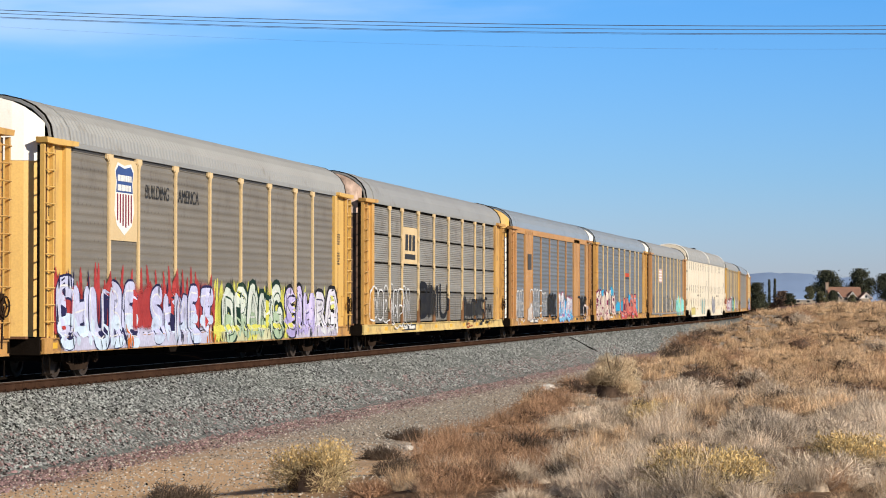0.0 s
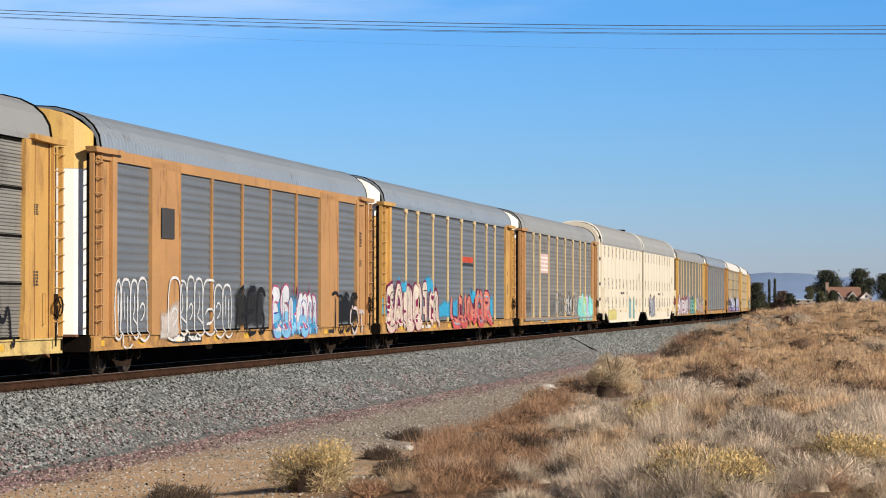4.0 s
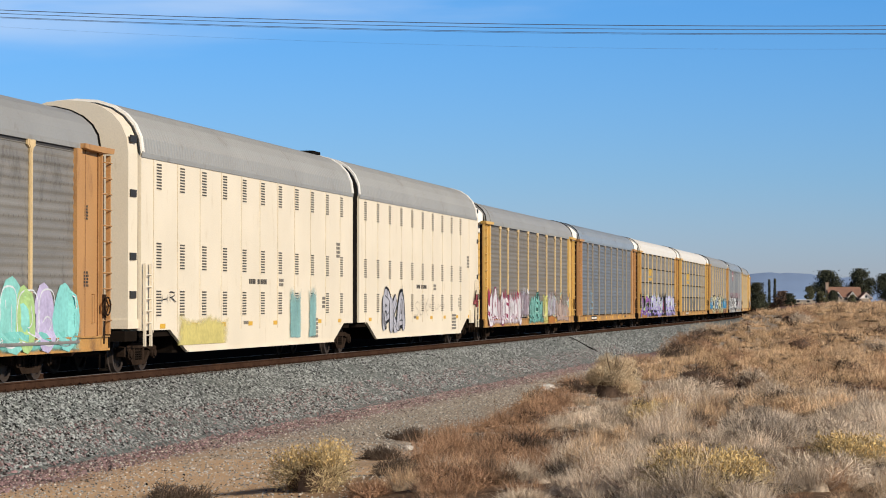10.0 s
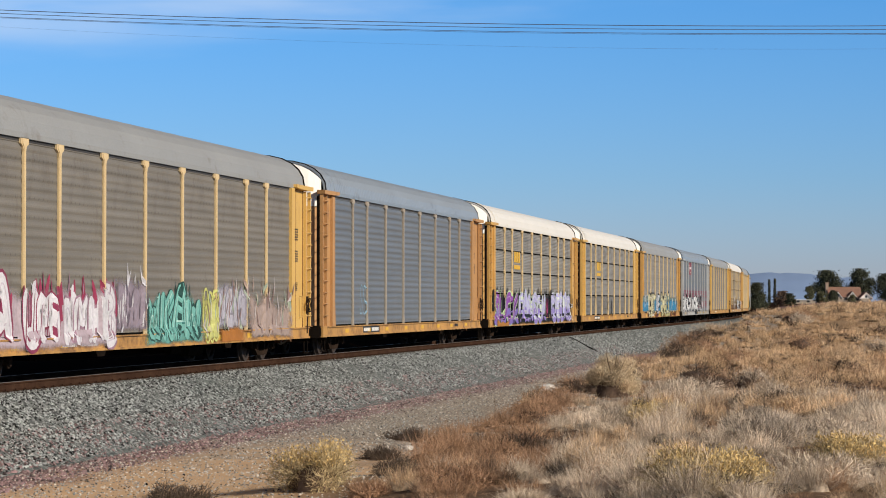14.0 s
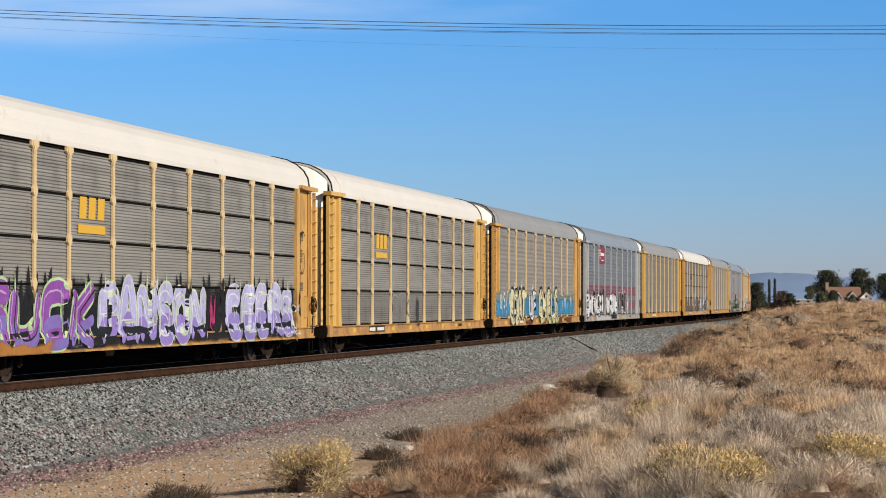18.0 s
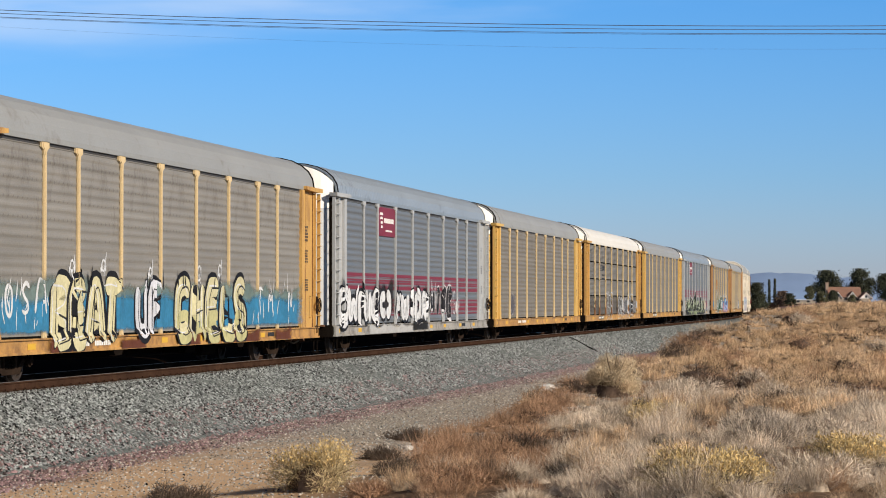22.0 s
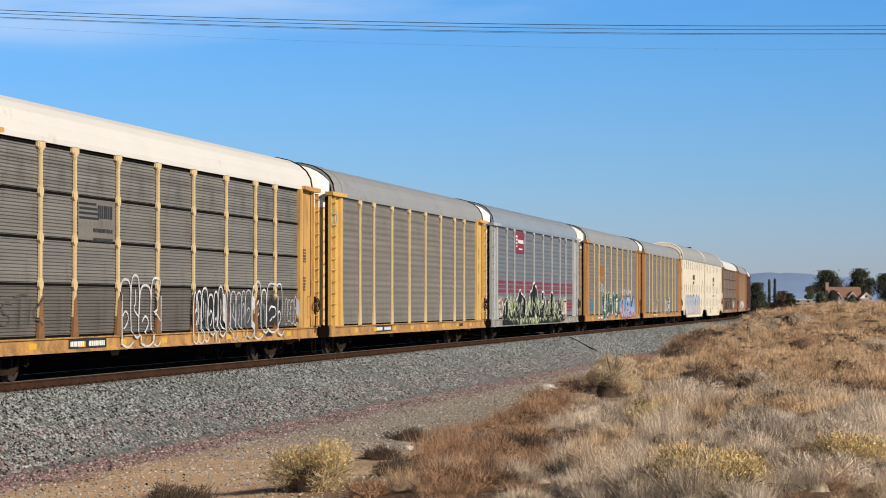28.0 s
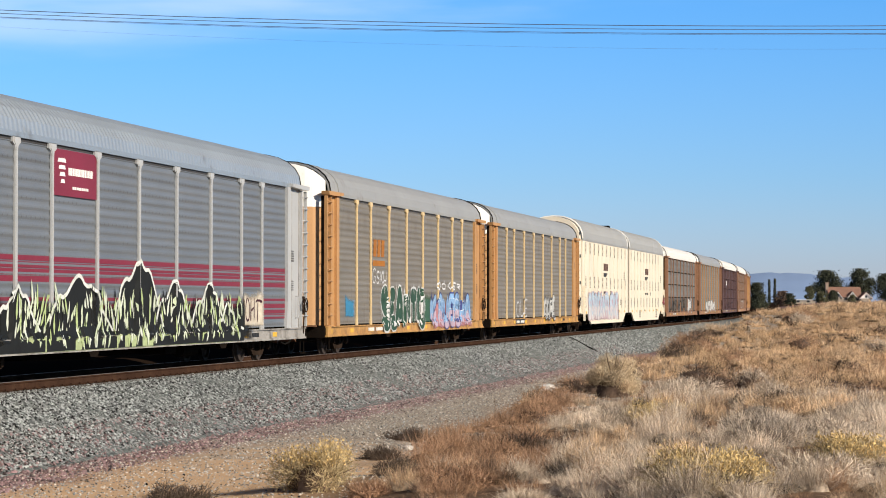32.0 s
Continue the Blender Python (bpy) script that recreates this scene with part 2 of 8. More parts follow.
@functools.lru_cache(maxsize=None)
def mist(r, g, b):
    """Spray paint blown thin: it fades out towards its edges and lets the sheet below show through."""
    m = spray(r, g, b).copy()
    m.name = "sprayed_mist"
    n, l = m.node_tree.nodes, m.node_tree.links
    bs = n["Principled BSDF"]
    uv = n.new("ShaderNodeUVMap")
    sx = n.new("ShaderNodeSeparateXYZ")
    l.new(uv.outputs["UV"], sx.inputs["Vector"])
    co = n.new("ShaderNodeTexCoord")
    ns = n.new("ShaderNodeTexNoise")
    ns.inputs["Scale"].default_value, ns.inputs["Detail"].default_value, ns.inputs["Roughness"].default_value = 2.2, 7, 0.7
    l.new(co.outputs["Object"], ns.inputs["Vector"])

    def op(kind, a, c, d=0.0):
        t = n.new("ShaderNodeMath")
        t.operation = kind
        for i, v in enumerate((a, c, d)):
            if isinstance(v, (int, float)):
                t.inputs[i].default_value = v
            else:
                l.new(v, t.inputs[i])
        return t.outputs["Value"]
    rim = op("MINIMUM", op("MULTIPLY", op("PINGPONG", sx.outputs["X"], 0.5), 2.0), op("MULTIPLY", op("SUBTRACT", 1.0, sx.outputs["Y"]), 2.2))
    rim = op("MINIMUM", rim, op("MULTIPLY_ADD", sx.outputs["Y"], 5.0, 0.1))
    rg = n.new("ShaderNodeMapRange")
    rg.interpolation_type = "SMOOTHSTEP"
    rg.inputs["From Min"].default_value, rg.inputs["From Max"].default_value, rg.inputs["To Max"].default_value = 0.62, 1.2, 0.9
    l.new(op("ADD", rim, op("MULTIPLY", ns.outputs["Fac"], 0.9)), rg.inputs["Value"])
    l.new(rg.outputs["Result"], bs.inputs["Alpha"])
    return m


# ---- shapes and parts ----
class Shape:
    """Vertices and faces gathered from simple pieces."""

    def __init__(self):
        self.v, self.f = [], []

    def add(self, verts, faces):
        k = len(self.v)
        self.v += [tuple(p) for p in verts]
        self.f += [tuple(i + k for i in q) for q in faces]
        return self

    def box(self, x0, x1, y0, y1, z0, z1):
        x0, x1, y0, y1, z0, z1 = min(x0, x1), max(x0, x1), min(y0, y1), max(y0, y1), min(z0, z1), max(z0, z1)
        return self.add([(x0, y0, z0), (x1, y0, z0), (x1, y1, z0), (x0, y1, z0), (x0, y0, z1), (x1, y0, z1), (x1, y1, z1), (x0, y1, z1)],
                        [(0, 3, 2, 1), (4, 5, 6, 7), (0, 1, 5, 4), (1, 2, 6, 5), (2, 3, 7, 6), (3, 0, 4, 7)])

    def prism(self, outline, axis, a, b):
        """A closed outline in the two other axes, drawn out along one axis from a to b."""
        def at(p, t):
            return {"x": (t, p[0], p[1]), "y": (p[0], t, p[1]), "z": (p[0], p[1], t)}[axis]
        n = len(outline)
        faces = [tuple(range(n)), tuple(range(2 * n - 1, n - 1, -1))]
        faces += [(i, i + n, (i + 1) % n + n, (i + 1) % n) for i in range(n)]
        return self.add([at(p, a) for p in outline] + [at(p, b) for p in outline], faces)

    def sheet(self, rows):
        """A grid of points: rows of equal length, joined by quads."""
        n = len(rows[0])
        return self.add([p for r in rows for p in r],
                        [(j * n + i, j * n + i + 1, (j + 1) * n + i + 1, (j + 1) * n + i) for j in range(len(rows) - 1) for i in range(n - 1)])

    def tube(self, pts, r0, r1=None, sides=6):
        r1 = r0 if r1 is None else r1
        pts = [Vector(p) for p in pts]
        rows = []
        for i, p in enumerate(pts):
            d = (pts[min(i + 1, len(pts) - 1)] - pts[max(i - 1, 0)]).normalized()
            u = d.orthogonal().normalized() if abs(d.z) < 0.9 else d.cross(Vector((1, 0, 0))).normalized()
            w = d.cross(u)
            r = r0 + (r1 - r0) * i / max(1, len(pts) - 1)
            rows.append([tuple(p + (u * math.cos(2 * math.pi * k / sides) + w * math.sin(2 * math.pi * k / sides)) * r) for k in range(sides)])
            rows[-1].append(rows[-1][0])
        self.sheet(rows)
        self.add(rows[0][:-1], [tuple(range(sides - 1, -1, -1))])
        return self.add(rows[-1][:-1], [tuple(range(sides))])

    def wheel(self, profile, y_scale=1, sides=16):
        """A turned body about the y axis: profile of (radius, y)."""
        rows = [[(r * math.cos(2 * math.pi * k / sides), y * y_scale, r * math.sin(2 * math.pi * k / sides)) for k in range(sides + 1)] for r, y in profile]
        return self.sheet(rows)


MESHES = {}


def mesh_of(key, mat, build, smooth=False, flank=None):
    """The mesh of that key in that material, built once and shared; flank: another for the faces that look along the car."""
    tag = (key, mat.name)
    if tag not in MESHES:
        s = build()
        me = bpy.data.meshes.new(key)
        me.from_pydata(s.v, [], s.f)
        me.materials.append(mat)
        if smooth:
            me.shade_smooth()
        me.update()
        if flank:
            me.materials.append(flank)
            for q in me.polygons:
                q.material_index = 1 if abs(q.normal.x) > 0.7 else 0
        MESHES[tag] = me
    return MESHES[tag]


def part(name, me, parent, m=None, label=""):
    ob = new(name, me)
    ob.parent = parent
    if m is not None:
        ob.matrix_basis = m
    return tagged(ob, label)


def solid(name, shape, mat, parent=None, label="", smooth=False):
    """A mesh of its own from a Shape."""
    me = bpy.data.meshes.new(name)
    me.from_pydata(shape.v, [], shape.f)
    me.materials.append(mat)
    if smooth:
        me.shade_smooth()
    me.update()
    return part(name, me, parent, None, label)


# ---- the line of the track ----
BEARING = radians(10.72)        # of the straight, clockwise from +y
OFFSET, BEND_AT, BEND_RADIUS, BEND_EASE = 18.30, 152.6, 1278.0, 182.9
STEP = 0.5
grid = np.arange(-520.0, 1000.0, STEP)
bend = np.clip((grid - BEND_AT) / BEND_EASE, 0, 1) / BEND_RADIUS
turn = np.concatenate([[0], np.cumsum((bend[1:] + bend[:-1]) / 2 * STEP)])
along = np.concatenate([[0], np.cumsum((np.cos(turn[1:]) + np.cos(turn[:-1])) / 2 * STEP)]) + grid[0]
aside = np.concatenate([[0], np.cumsum((np.sin(turn[1:]) + np.sin(turn[:-1])) / 2 * STEP)])


def track(s, right=0.0):
    """The point of the track s metres along, that far to its right: x, y and the heading clockwise from +y."""
    a, b, t = np.interp(s, grid, along), np.interp(s, grid, aside), np.interp(s, grid, turn)
    a, b = a + right * np.sin(t), b - right * np.cos(t)
    return (a * math.sin(BEARING) - (b + OFFSET) * math.cos(BEARING), a * math.cos(BEARING) + (b + OFFSET) * math.sin(BEARING), BEARING - t)


def run(t):
    """How far the train has come after t seconds."""
    return 13.70 * t + 0.01978 * t * t - 0.000071 * t ** 3


def riding(s0, s1, mid):
    """The pose of a body whose two pivots stand at s0 and s1; mid: how far its middle lies from s0 to s1, 0 to 1."""
    x0, y0, _ = track(s0)
    x1, y1, _ = track(s1)
    return Matrix.Translation((x0 + (x1 - x0) * mid, y0 + (y1 - y0) * mid, 0)) @ Matrix.Rotation(math.atan2(y1 - y0, x1 - x0), 4, "Z")


# ---- railway cars ----
# In a car's own space x runs along the track, away from the eye; the lit side that faces the eye is y = -1.5.
HALF, PIVOT = 13.68, 10.1
EAVE, CROWN = 4.86, 5.76
POSTS = (-9.15, -7.12, -4.3, -1.43, 1.43, 4.3, 7.12, 9.15)
EDGES = (-11.78,) + POSTS + (11.78,)
FLIP = Matrix.Rotation(math.pi, 4, "Z")
AFT = Matrix.Translation((0.27, 0, 0))      # the frame and ends of a rack car sit this far aft of its side posts


def arch(width, eave, crown, n=11):
    """The cross-section of a roof from one eave to the other."""
    pts = []
    for i in range(n):
        a = math.pi * i / (n - 1)
        c, s = math.cos(a), math.sin(a)
        pts.append((-width * math.copysign(abs(c) ** 0.84, c), eave + (crown - eave) * s ** 0.94))
    return pts


def roof_shape(half, width, eave, crown, rib, pitch, x_in=0.0):
    s = Shape()
    prof = arch(width, eave, crown, 13)
    xs, x, k = [], -half + x_in, 0
    while x < half - x_in:
        xs.append((x, rib if k % 4 in (1, 2) else 0))
        x += pitch / 4
        k += 1
    xs.append((half - x_in, 0))
    s.sheet([[(x, y * (1 + r / width), z + (r if abs(y) < width * 0.98 else 0)) for y, z in prof] for x, r in xs])
    under = [(y * 0.97, z - 0.05) for y, z in prof]
    s.sheet([[(x, y, z) for y, z in reversed(under)] for x in (-half + x_in, half - x_in)])
    for x in (-half + x_in, half - x_in):
        s.sheet([[(x, y, z) for y, z in prof], [(x, y, z) for y, z in under]])
    for y in (-width, width):       # the hem under the eave
        s.box(-half + x_in, half - x_in, y - 0.02, y + 0.02, eave - 0.1, eave + 0.01)
    return s


def seam_shape(width, eave, crown, x, thick=0.03, wide=0.05):
    """A raised strip over the roof."""
    prof = arch(width, eave, crown, 13)
    out = [(y * (1 + thick / width), z + thick) for y, z in prof]
    s = Shape()
    s.sheet([[(x - wide, y, z) for y, z in out], [(x + wide, y, z) for y, z in out]])
    s.sheet([[(x - wide, y, z - thick) for y, z in prof], [(x - wide, y, z) for y, z in out]])
    return s.sheet([[(x + wide, y, z) for y, z in out], [(x + wide, y, z - thick) for y, z in prof]])


def ribbed(x0, x1, z0, z1, y_out, depth, pitch, flat=0.5):
    """A sheet with level ribs, facing -y, with its returns."""
    s = Shape()
    prof, z = [], z0
    while z < z1 - 1e-6:
        a = min(pitch, z1 - z)
        for u, d in ((0.0, 1), (0.5 * flat, 1), (0.5, 0), (0.5 + 0.5 * flat, 0)):
            prof.append((y_out + depth * d, z + a * u))
        z += a
    prof.append((y_out + depth, z1))
    s.sheet([[(x0, y, z) for y, z in prof], [(x1, y, z) for y, z in prof]])
    s.box(x0, x1, y_out + depth + 0.004, y_out + depth + 0.03, z0, z1)
    return s


def post_shape(foot, joints=()):
    """An upright hat-section post, with a wider head and, on some racks, a flaring foot."""
    w = 0.058
    left = [(-0.19, 0.86), (-0.15, 1.0), (-w, 1.75)] if foot else [(-0.12, 0.86), (-w, 1.15)]
    left += [(-w, 4.50), (-0.10, 4.60), (-0.22, 4.66), (-0.22, 4.77)]
    outline = left + [(-x, z) for x, z in reversed(left)]
    s = Shape().prism(outline, "y", -1.447, -1.490)
    inner = [(x * 0.62, z if 0.9 < z < 4.7 else z + (0.03 if z < 1 else -0.03)) for x, z in outline]
    for z in joints:        # small plates where the panels meet
        s.prism([(-w, z - 0.12), (-0.125, z - 0.04), (-0.125, z + 0.04), (-w, z + 0.12), (w, z + 0.12), (0.125, z + 0.04), (0.125, z - 0.04), (w, z - 0.12)], "y", -1.449, -1.497)
    return s.prism(inner, "y", -1.490, -1.502)


def ladder_shape(x0, x1, y, z0, z1, rungs=11, stile=0.03):
    s = Shape()
    for x in (x0, x1):
        s.box(x - stile, x + stile, y - 0.03, y + 0.03, z0, z1)
    for i in range(rungs):
        z = z0 + 0.25 + (z1 - z0 - 0.5) * i / (rungs - 1)
        s.tube([(x0, y - 0.02, z), (x1, y - 0.02, z)], 0.014, sides=5)
    return s


def door_shape(z0, z1, bulge=0.7, arched=None):
    """A bowed end door facing -x: middle well forward, sides drawn back. arched: width, eave, crown of the roof above it."""
    s = Shape()
    rows = []
    for i in range(15):
        y = 1.36 * math.sin(math.pi * (i / 14 - 0.5))
        x = -HALF - 0.10 + bulge * (1 - math.sqrt(1 - (y / 1.38) ** 2))
        top = z1
        if arched:
            pts = arch(*arched)
            top = float(np.interp(y, [p[0] for p in pts], [p[1] for p in pts])) - 0.06
        rows.append([(x, y, z0), (x, y, z0 + (top - z0) * 0.5), (x, y, top)])
    s.sheet(rows)
    s.sheet([[(x + 0.06, y, z) for x, y, z in reversed(r)] for r in rows])
    s.sheet([[r[-1] for r in rows], [(r[-1][0] + 0.06, r[-1][1], r[-1][2]) for r in rows]])
    return s


def wheel_shape():
    s = Shape()
    for side in (-1, 1):
        s.wheel([(0.06, 0.66), (0.13, 0.64), (0.16, 0.70), (0.34, 0.74), (0.36, 0.68), (0.455, 0.68), (0.455, 0.715), (0.42, 0.725), (0.415, 0.815), (0.36, 0.82), (0.345, 0.765), (0.15, 0.80), (0.12, 0.83), (0.0, 0.83)], side)
        for k in range(6):              # raised marks that let the turning show
            a = 2 * math.pi * k / 6
            s.box(0.26 * math.cos(a) - 0.025, 0.26 * math.cos(a) + 0.025, side * 0.78, side * 0.795, 0.26 * math.sin(a) - 0.025, 0.26 * math.sin(a) + 0.025)
    return s.wheel([(0.075, -0.7), (0.07, 0.7)], sides=12)


def side_frame_shape():
    """The cast side frame of a truck, on the -y side of its middle."""
    top = [(-1.18, 0.36), (-1.2, 0.56), (-0.98, 0.60), (-0.55, 0.66), (0.55, 0.66), (0.98, 0.60), (1.2, 0.56), (1.18, 0.36)]
    low = [(0.98, 0.34), (0.72, 0.36), (0.48, 0.16), (-0.48, 0.16), (-0.72, 0.36), (-0.98, 0.34)]
    s = Shape()
    s.prism(top[:3] + [(-0.98, 0.34)], "y", -0.88, -1.06)
    s.prism([(0.98, 0.34), (0.98, 0.60), (1.2, 0.56), (1.18, 0.36)], "y", -0.88, -1.06)
    s.prism([(-0.98, 0.60), (-0.98, 0.44), (-0.55, 0.54), (0.55, 0.54), (0.98, 0.44), (0.98, 0.60), (0.55, 0.66), (-0.55, 0.66)], "y", -0.89, -1.04)
    s.prism([(-0.98, 0.44), (-0.72, 0.36), (-0.48, 0.16), (0.48, 0.16), (0.72, 0.36), (0.98, 0.44), (0.66, 0.48), (0.42, 0.27), (-0.42, 0.27), (-0.66, 0.48)], "y", -0.90, -1.03)
    for x in (-0.33, 0.33):
        s.box(x - 0.06, x + 0.06, -1.02, -0.90, 0.27, 0.54)
    for x in (-0.89, 0.89):         # bearing caps
        for r, y in ((0.13, 1.10), (0.09, 1.14)):
            pts = [(x + r * math.cos(2 * math.pi * k / 10), 0.42 + r * math.sin(2 * math.pi * k / 10)) for k in range(10)]
            s.prism(pts, "y", -1.05, -y)
    return s


def spring_shape():
    """One coil spring, its turns as ridges of a single body."""
    prof = []
    for k in range(5):
        prof += [(0.05, 0.275 + k * 0.053), (0.074, 0.300 + k * 0.053)]
    return Shape().sheet([[(r * math.cos(2 * math.pi * i / 6), -0.96 + r * math.sin(2 * math.pi * i / 6), z) for i in range(7)] for r, z in prof])


WHEELSETS = []


def truck_on(car, x):
    """A two-axle truck under a car, its middle at x."""
    t = part("truck", mesh_of("truck_bolster", STEEL, lambda: Shape().box(-0.2, 0.2, -1.0, 1.0, 0.46, 0.62).box(-0.16, 0.16, -0.4, 0.4, 0.62, 0.74)), car, pose(x, 0, 0), "rust-brown cast steel truck")
    for m in (Matrix(), FLIP):
        part("side_frame", mesh_of("side_frame", STEEL, side_frame_shape), t, m)
        for sx in (-0.16, 0.0, 0.16):
            part("spring", mesh_of("spring", UNDER, spring_shape), t, m @ Matrix.Translation((sx, 0, 0)))
    for dx in (-0.89, 0.89):
        w = part("wheelset", mesh_of("wheelset", WHEEL, wheel_shape, False), t, pose(dx, 0, 0.42))
        WHEELSETS.append((w, dx))
    return t


def coupler_on(car, x, m):
    def build():
        s = Shape().box(-HALF - 0.55, -HALF + 0.3, -0.11, 0.11, 0.62, 0.86)
        s.prism([(-HALF - 0.55, -0.2), (-HALF - 0.83, -0.16), (-HALF - 0.83, 0.05), (-HALF - 0.70, 0.18), (-HALF - 0.5, 0.18)], "z", 0.58, 0.90)
        return s.box(-HALF - 0.12, -HALF + 0.05, -0.3, 0.3, 0.52, 0.96)
    part("coupler", mesh_of("coupler", STEEL, build), car, m)

    def hose():
        pts = [(-HALF + 0.1, -0.55, 0.72), (-HALF - 0.2, -0.55, 0.6), (-HALF - 0.4, -0.5, 0.42), (-HALF - 0.62, -0.42, 0.36), (-HALF - 0.82, -0.34, 0.42)]
        return Shape().tube(pts, 0.028, sides=6)
    part("air_hose", mesh_of("air_hose", BLACK, hose), car, m)


def corner_on(car, m, frame_mat, mirror, door_mat, kind):
    """What stands at one end of one side: corner plate, inner stile, ladder, bracket and grab irons. Built for the near left end and turned by m."""
    k = -1 if mirror else 1

    def b(f):
        def build():
            s = f()
            s.v = [(x * k, y, z) for x, y, z in s.v]
            if mirror:
                s.f = [tuple(reversed(q)) for q in s.f]
            return s
        return build
    e = "r" if mirror else "l"
    flank = SILVER_SILL if frame_mat is SILVER else FLANK
    part("corner_plate", mesh_of("corner_plate_" + e, frame_mat, b(lambda: Shape().prism([(-13.02 - 0.28 * mirror, -1.36), (-13.02 - 0.28 * mirror, -1.47), (-12.96 - 0.28 * mirror, -1.47), (-12.96 - 0.28 * mirror, -1.44), (-12.50, -1.44), (-12.49, -1.452), (-12.47, -1.452), (-12.46, -1.44), (-12.02, -1.44), (-12.02, -1.38), (-12.94, -1.38), (-12.94, -1.36)], "z", 0.87, 4.76)), flank=flank), car, m)
    part("end_stile", mesh_of("end_stile_" + e, frame_mat, b(lambda: Shape().prism([(-12.06, 0.87), (-12.06, 4.76), (-11.74, 4.76), (-11.74, 1.6), (-11.62, 0.87)], "y", -1.42, -1.52))), car, m)
    # one end's posts are near-black: shade beside the ladder put into the colour
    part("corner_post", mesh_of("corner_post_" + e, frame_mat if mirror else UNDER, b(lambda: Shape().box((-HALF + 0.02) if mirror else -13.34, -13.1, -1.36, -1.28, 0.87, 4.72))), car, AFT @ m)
    lad = part("ladder", mesh_of("ladder_stiles_" + e, frame_mat, b(lambda: Shape().box(-13.62, -13.55, -1.53, -1.44, 0.9, 4.72).box(-13.1, -13.04, -1.53, -1.44, 0.9, 4.72))), car, AFT @ m)
    for i in range(11):
        part("rung", mesh_of("rung_" + e, frame_mat, b(lambda: Shape().tube([(-13.6, -1.5, 0), (-13.58, -1.56, 0), (-13.08, -1.56, 0), (-13.06, -1.5, 0)], 0.016, sides=5))), lad, pose(0, 0, 1.2 + i * 0.335))
    part("bracket", mesh_of("bracket_" + e, frame_mat, b(lambda: Shape().prism([(-HALF + 0.06, 4.75), (-HALF + 0.02, 4.86), (-11.75, 4.87), (-11.75, 4.78), (-12.0, 4.76), (-13.0, 4.74)], "y", -1.36, -1.60))), car, AFT @ m)
    if not kind == "C":
        part("grab_iron", mesh_of("grab_iron_" + e, frame_mat, b(lambda: Shape().tube([(-12.9, -1.44, 1.15), (-12.9, -1.52, 1.15), (-12.9, -1.52, 1.75), (-12.9, -1.44, 1.75)], 0.016, sides=5))), car, m)
    part("uncoupling_step", mesh_of("uncoupling_step_" + e, UNDER, b(lambda: Shape().tube([(-13.5, -1.46, 0.48), (-13.5, -1.46, 0.16), (-13.1, -1.46, 0.16), (-13.1, -1.46, 0.48)], 0.02, sides=5).box(-13.5, -13.1, -1.52, -1.42, 0.13, 0.16))), car, AFT @ m)


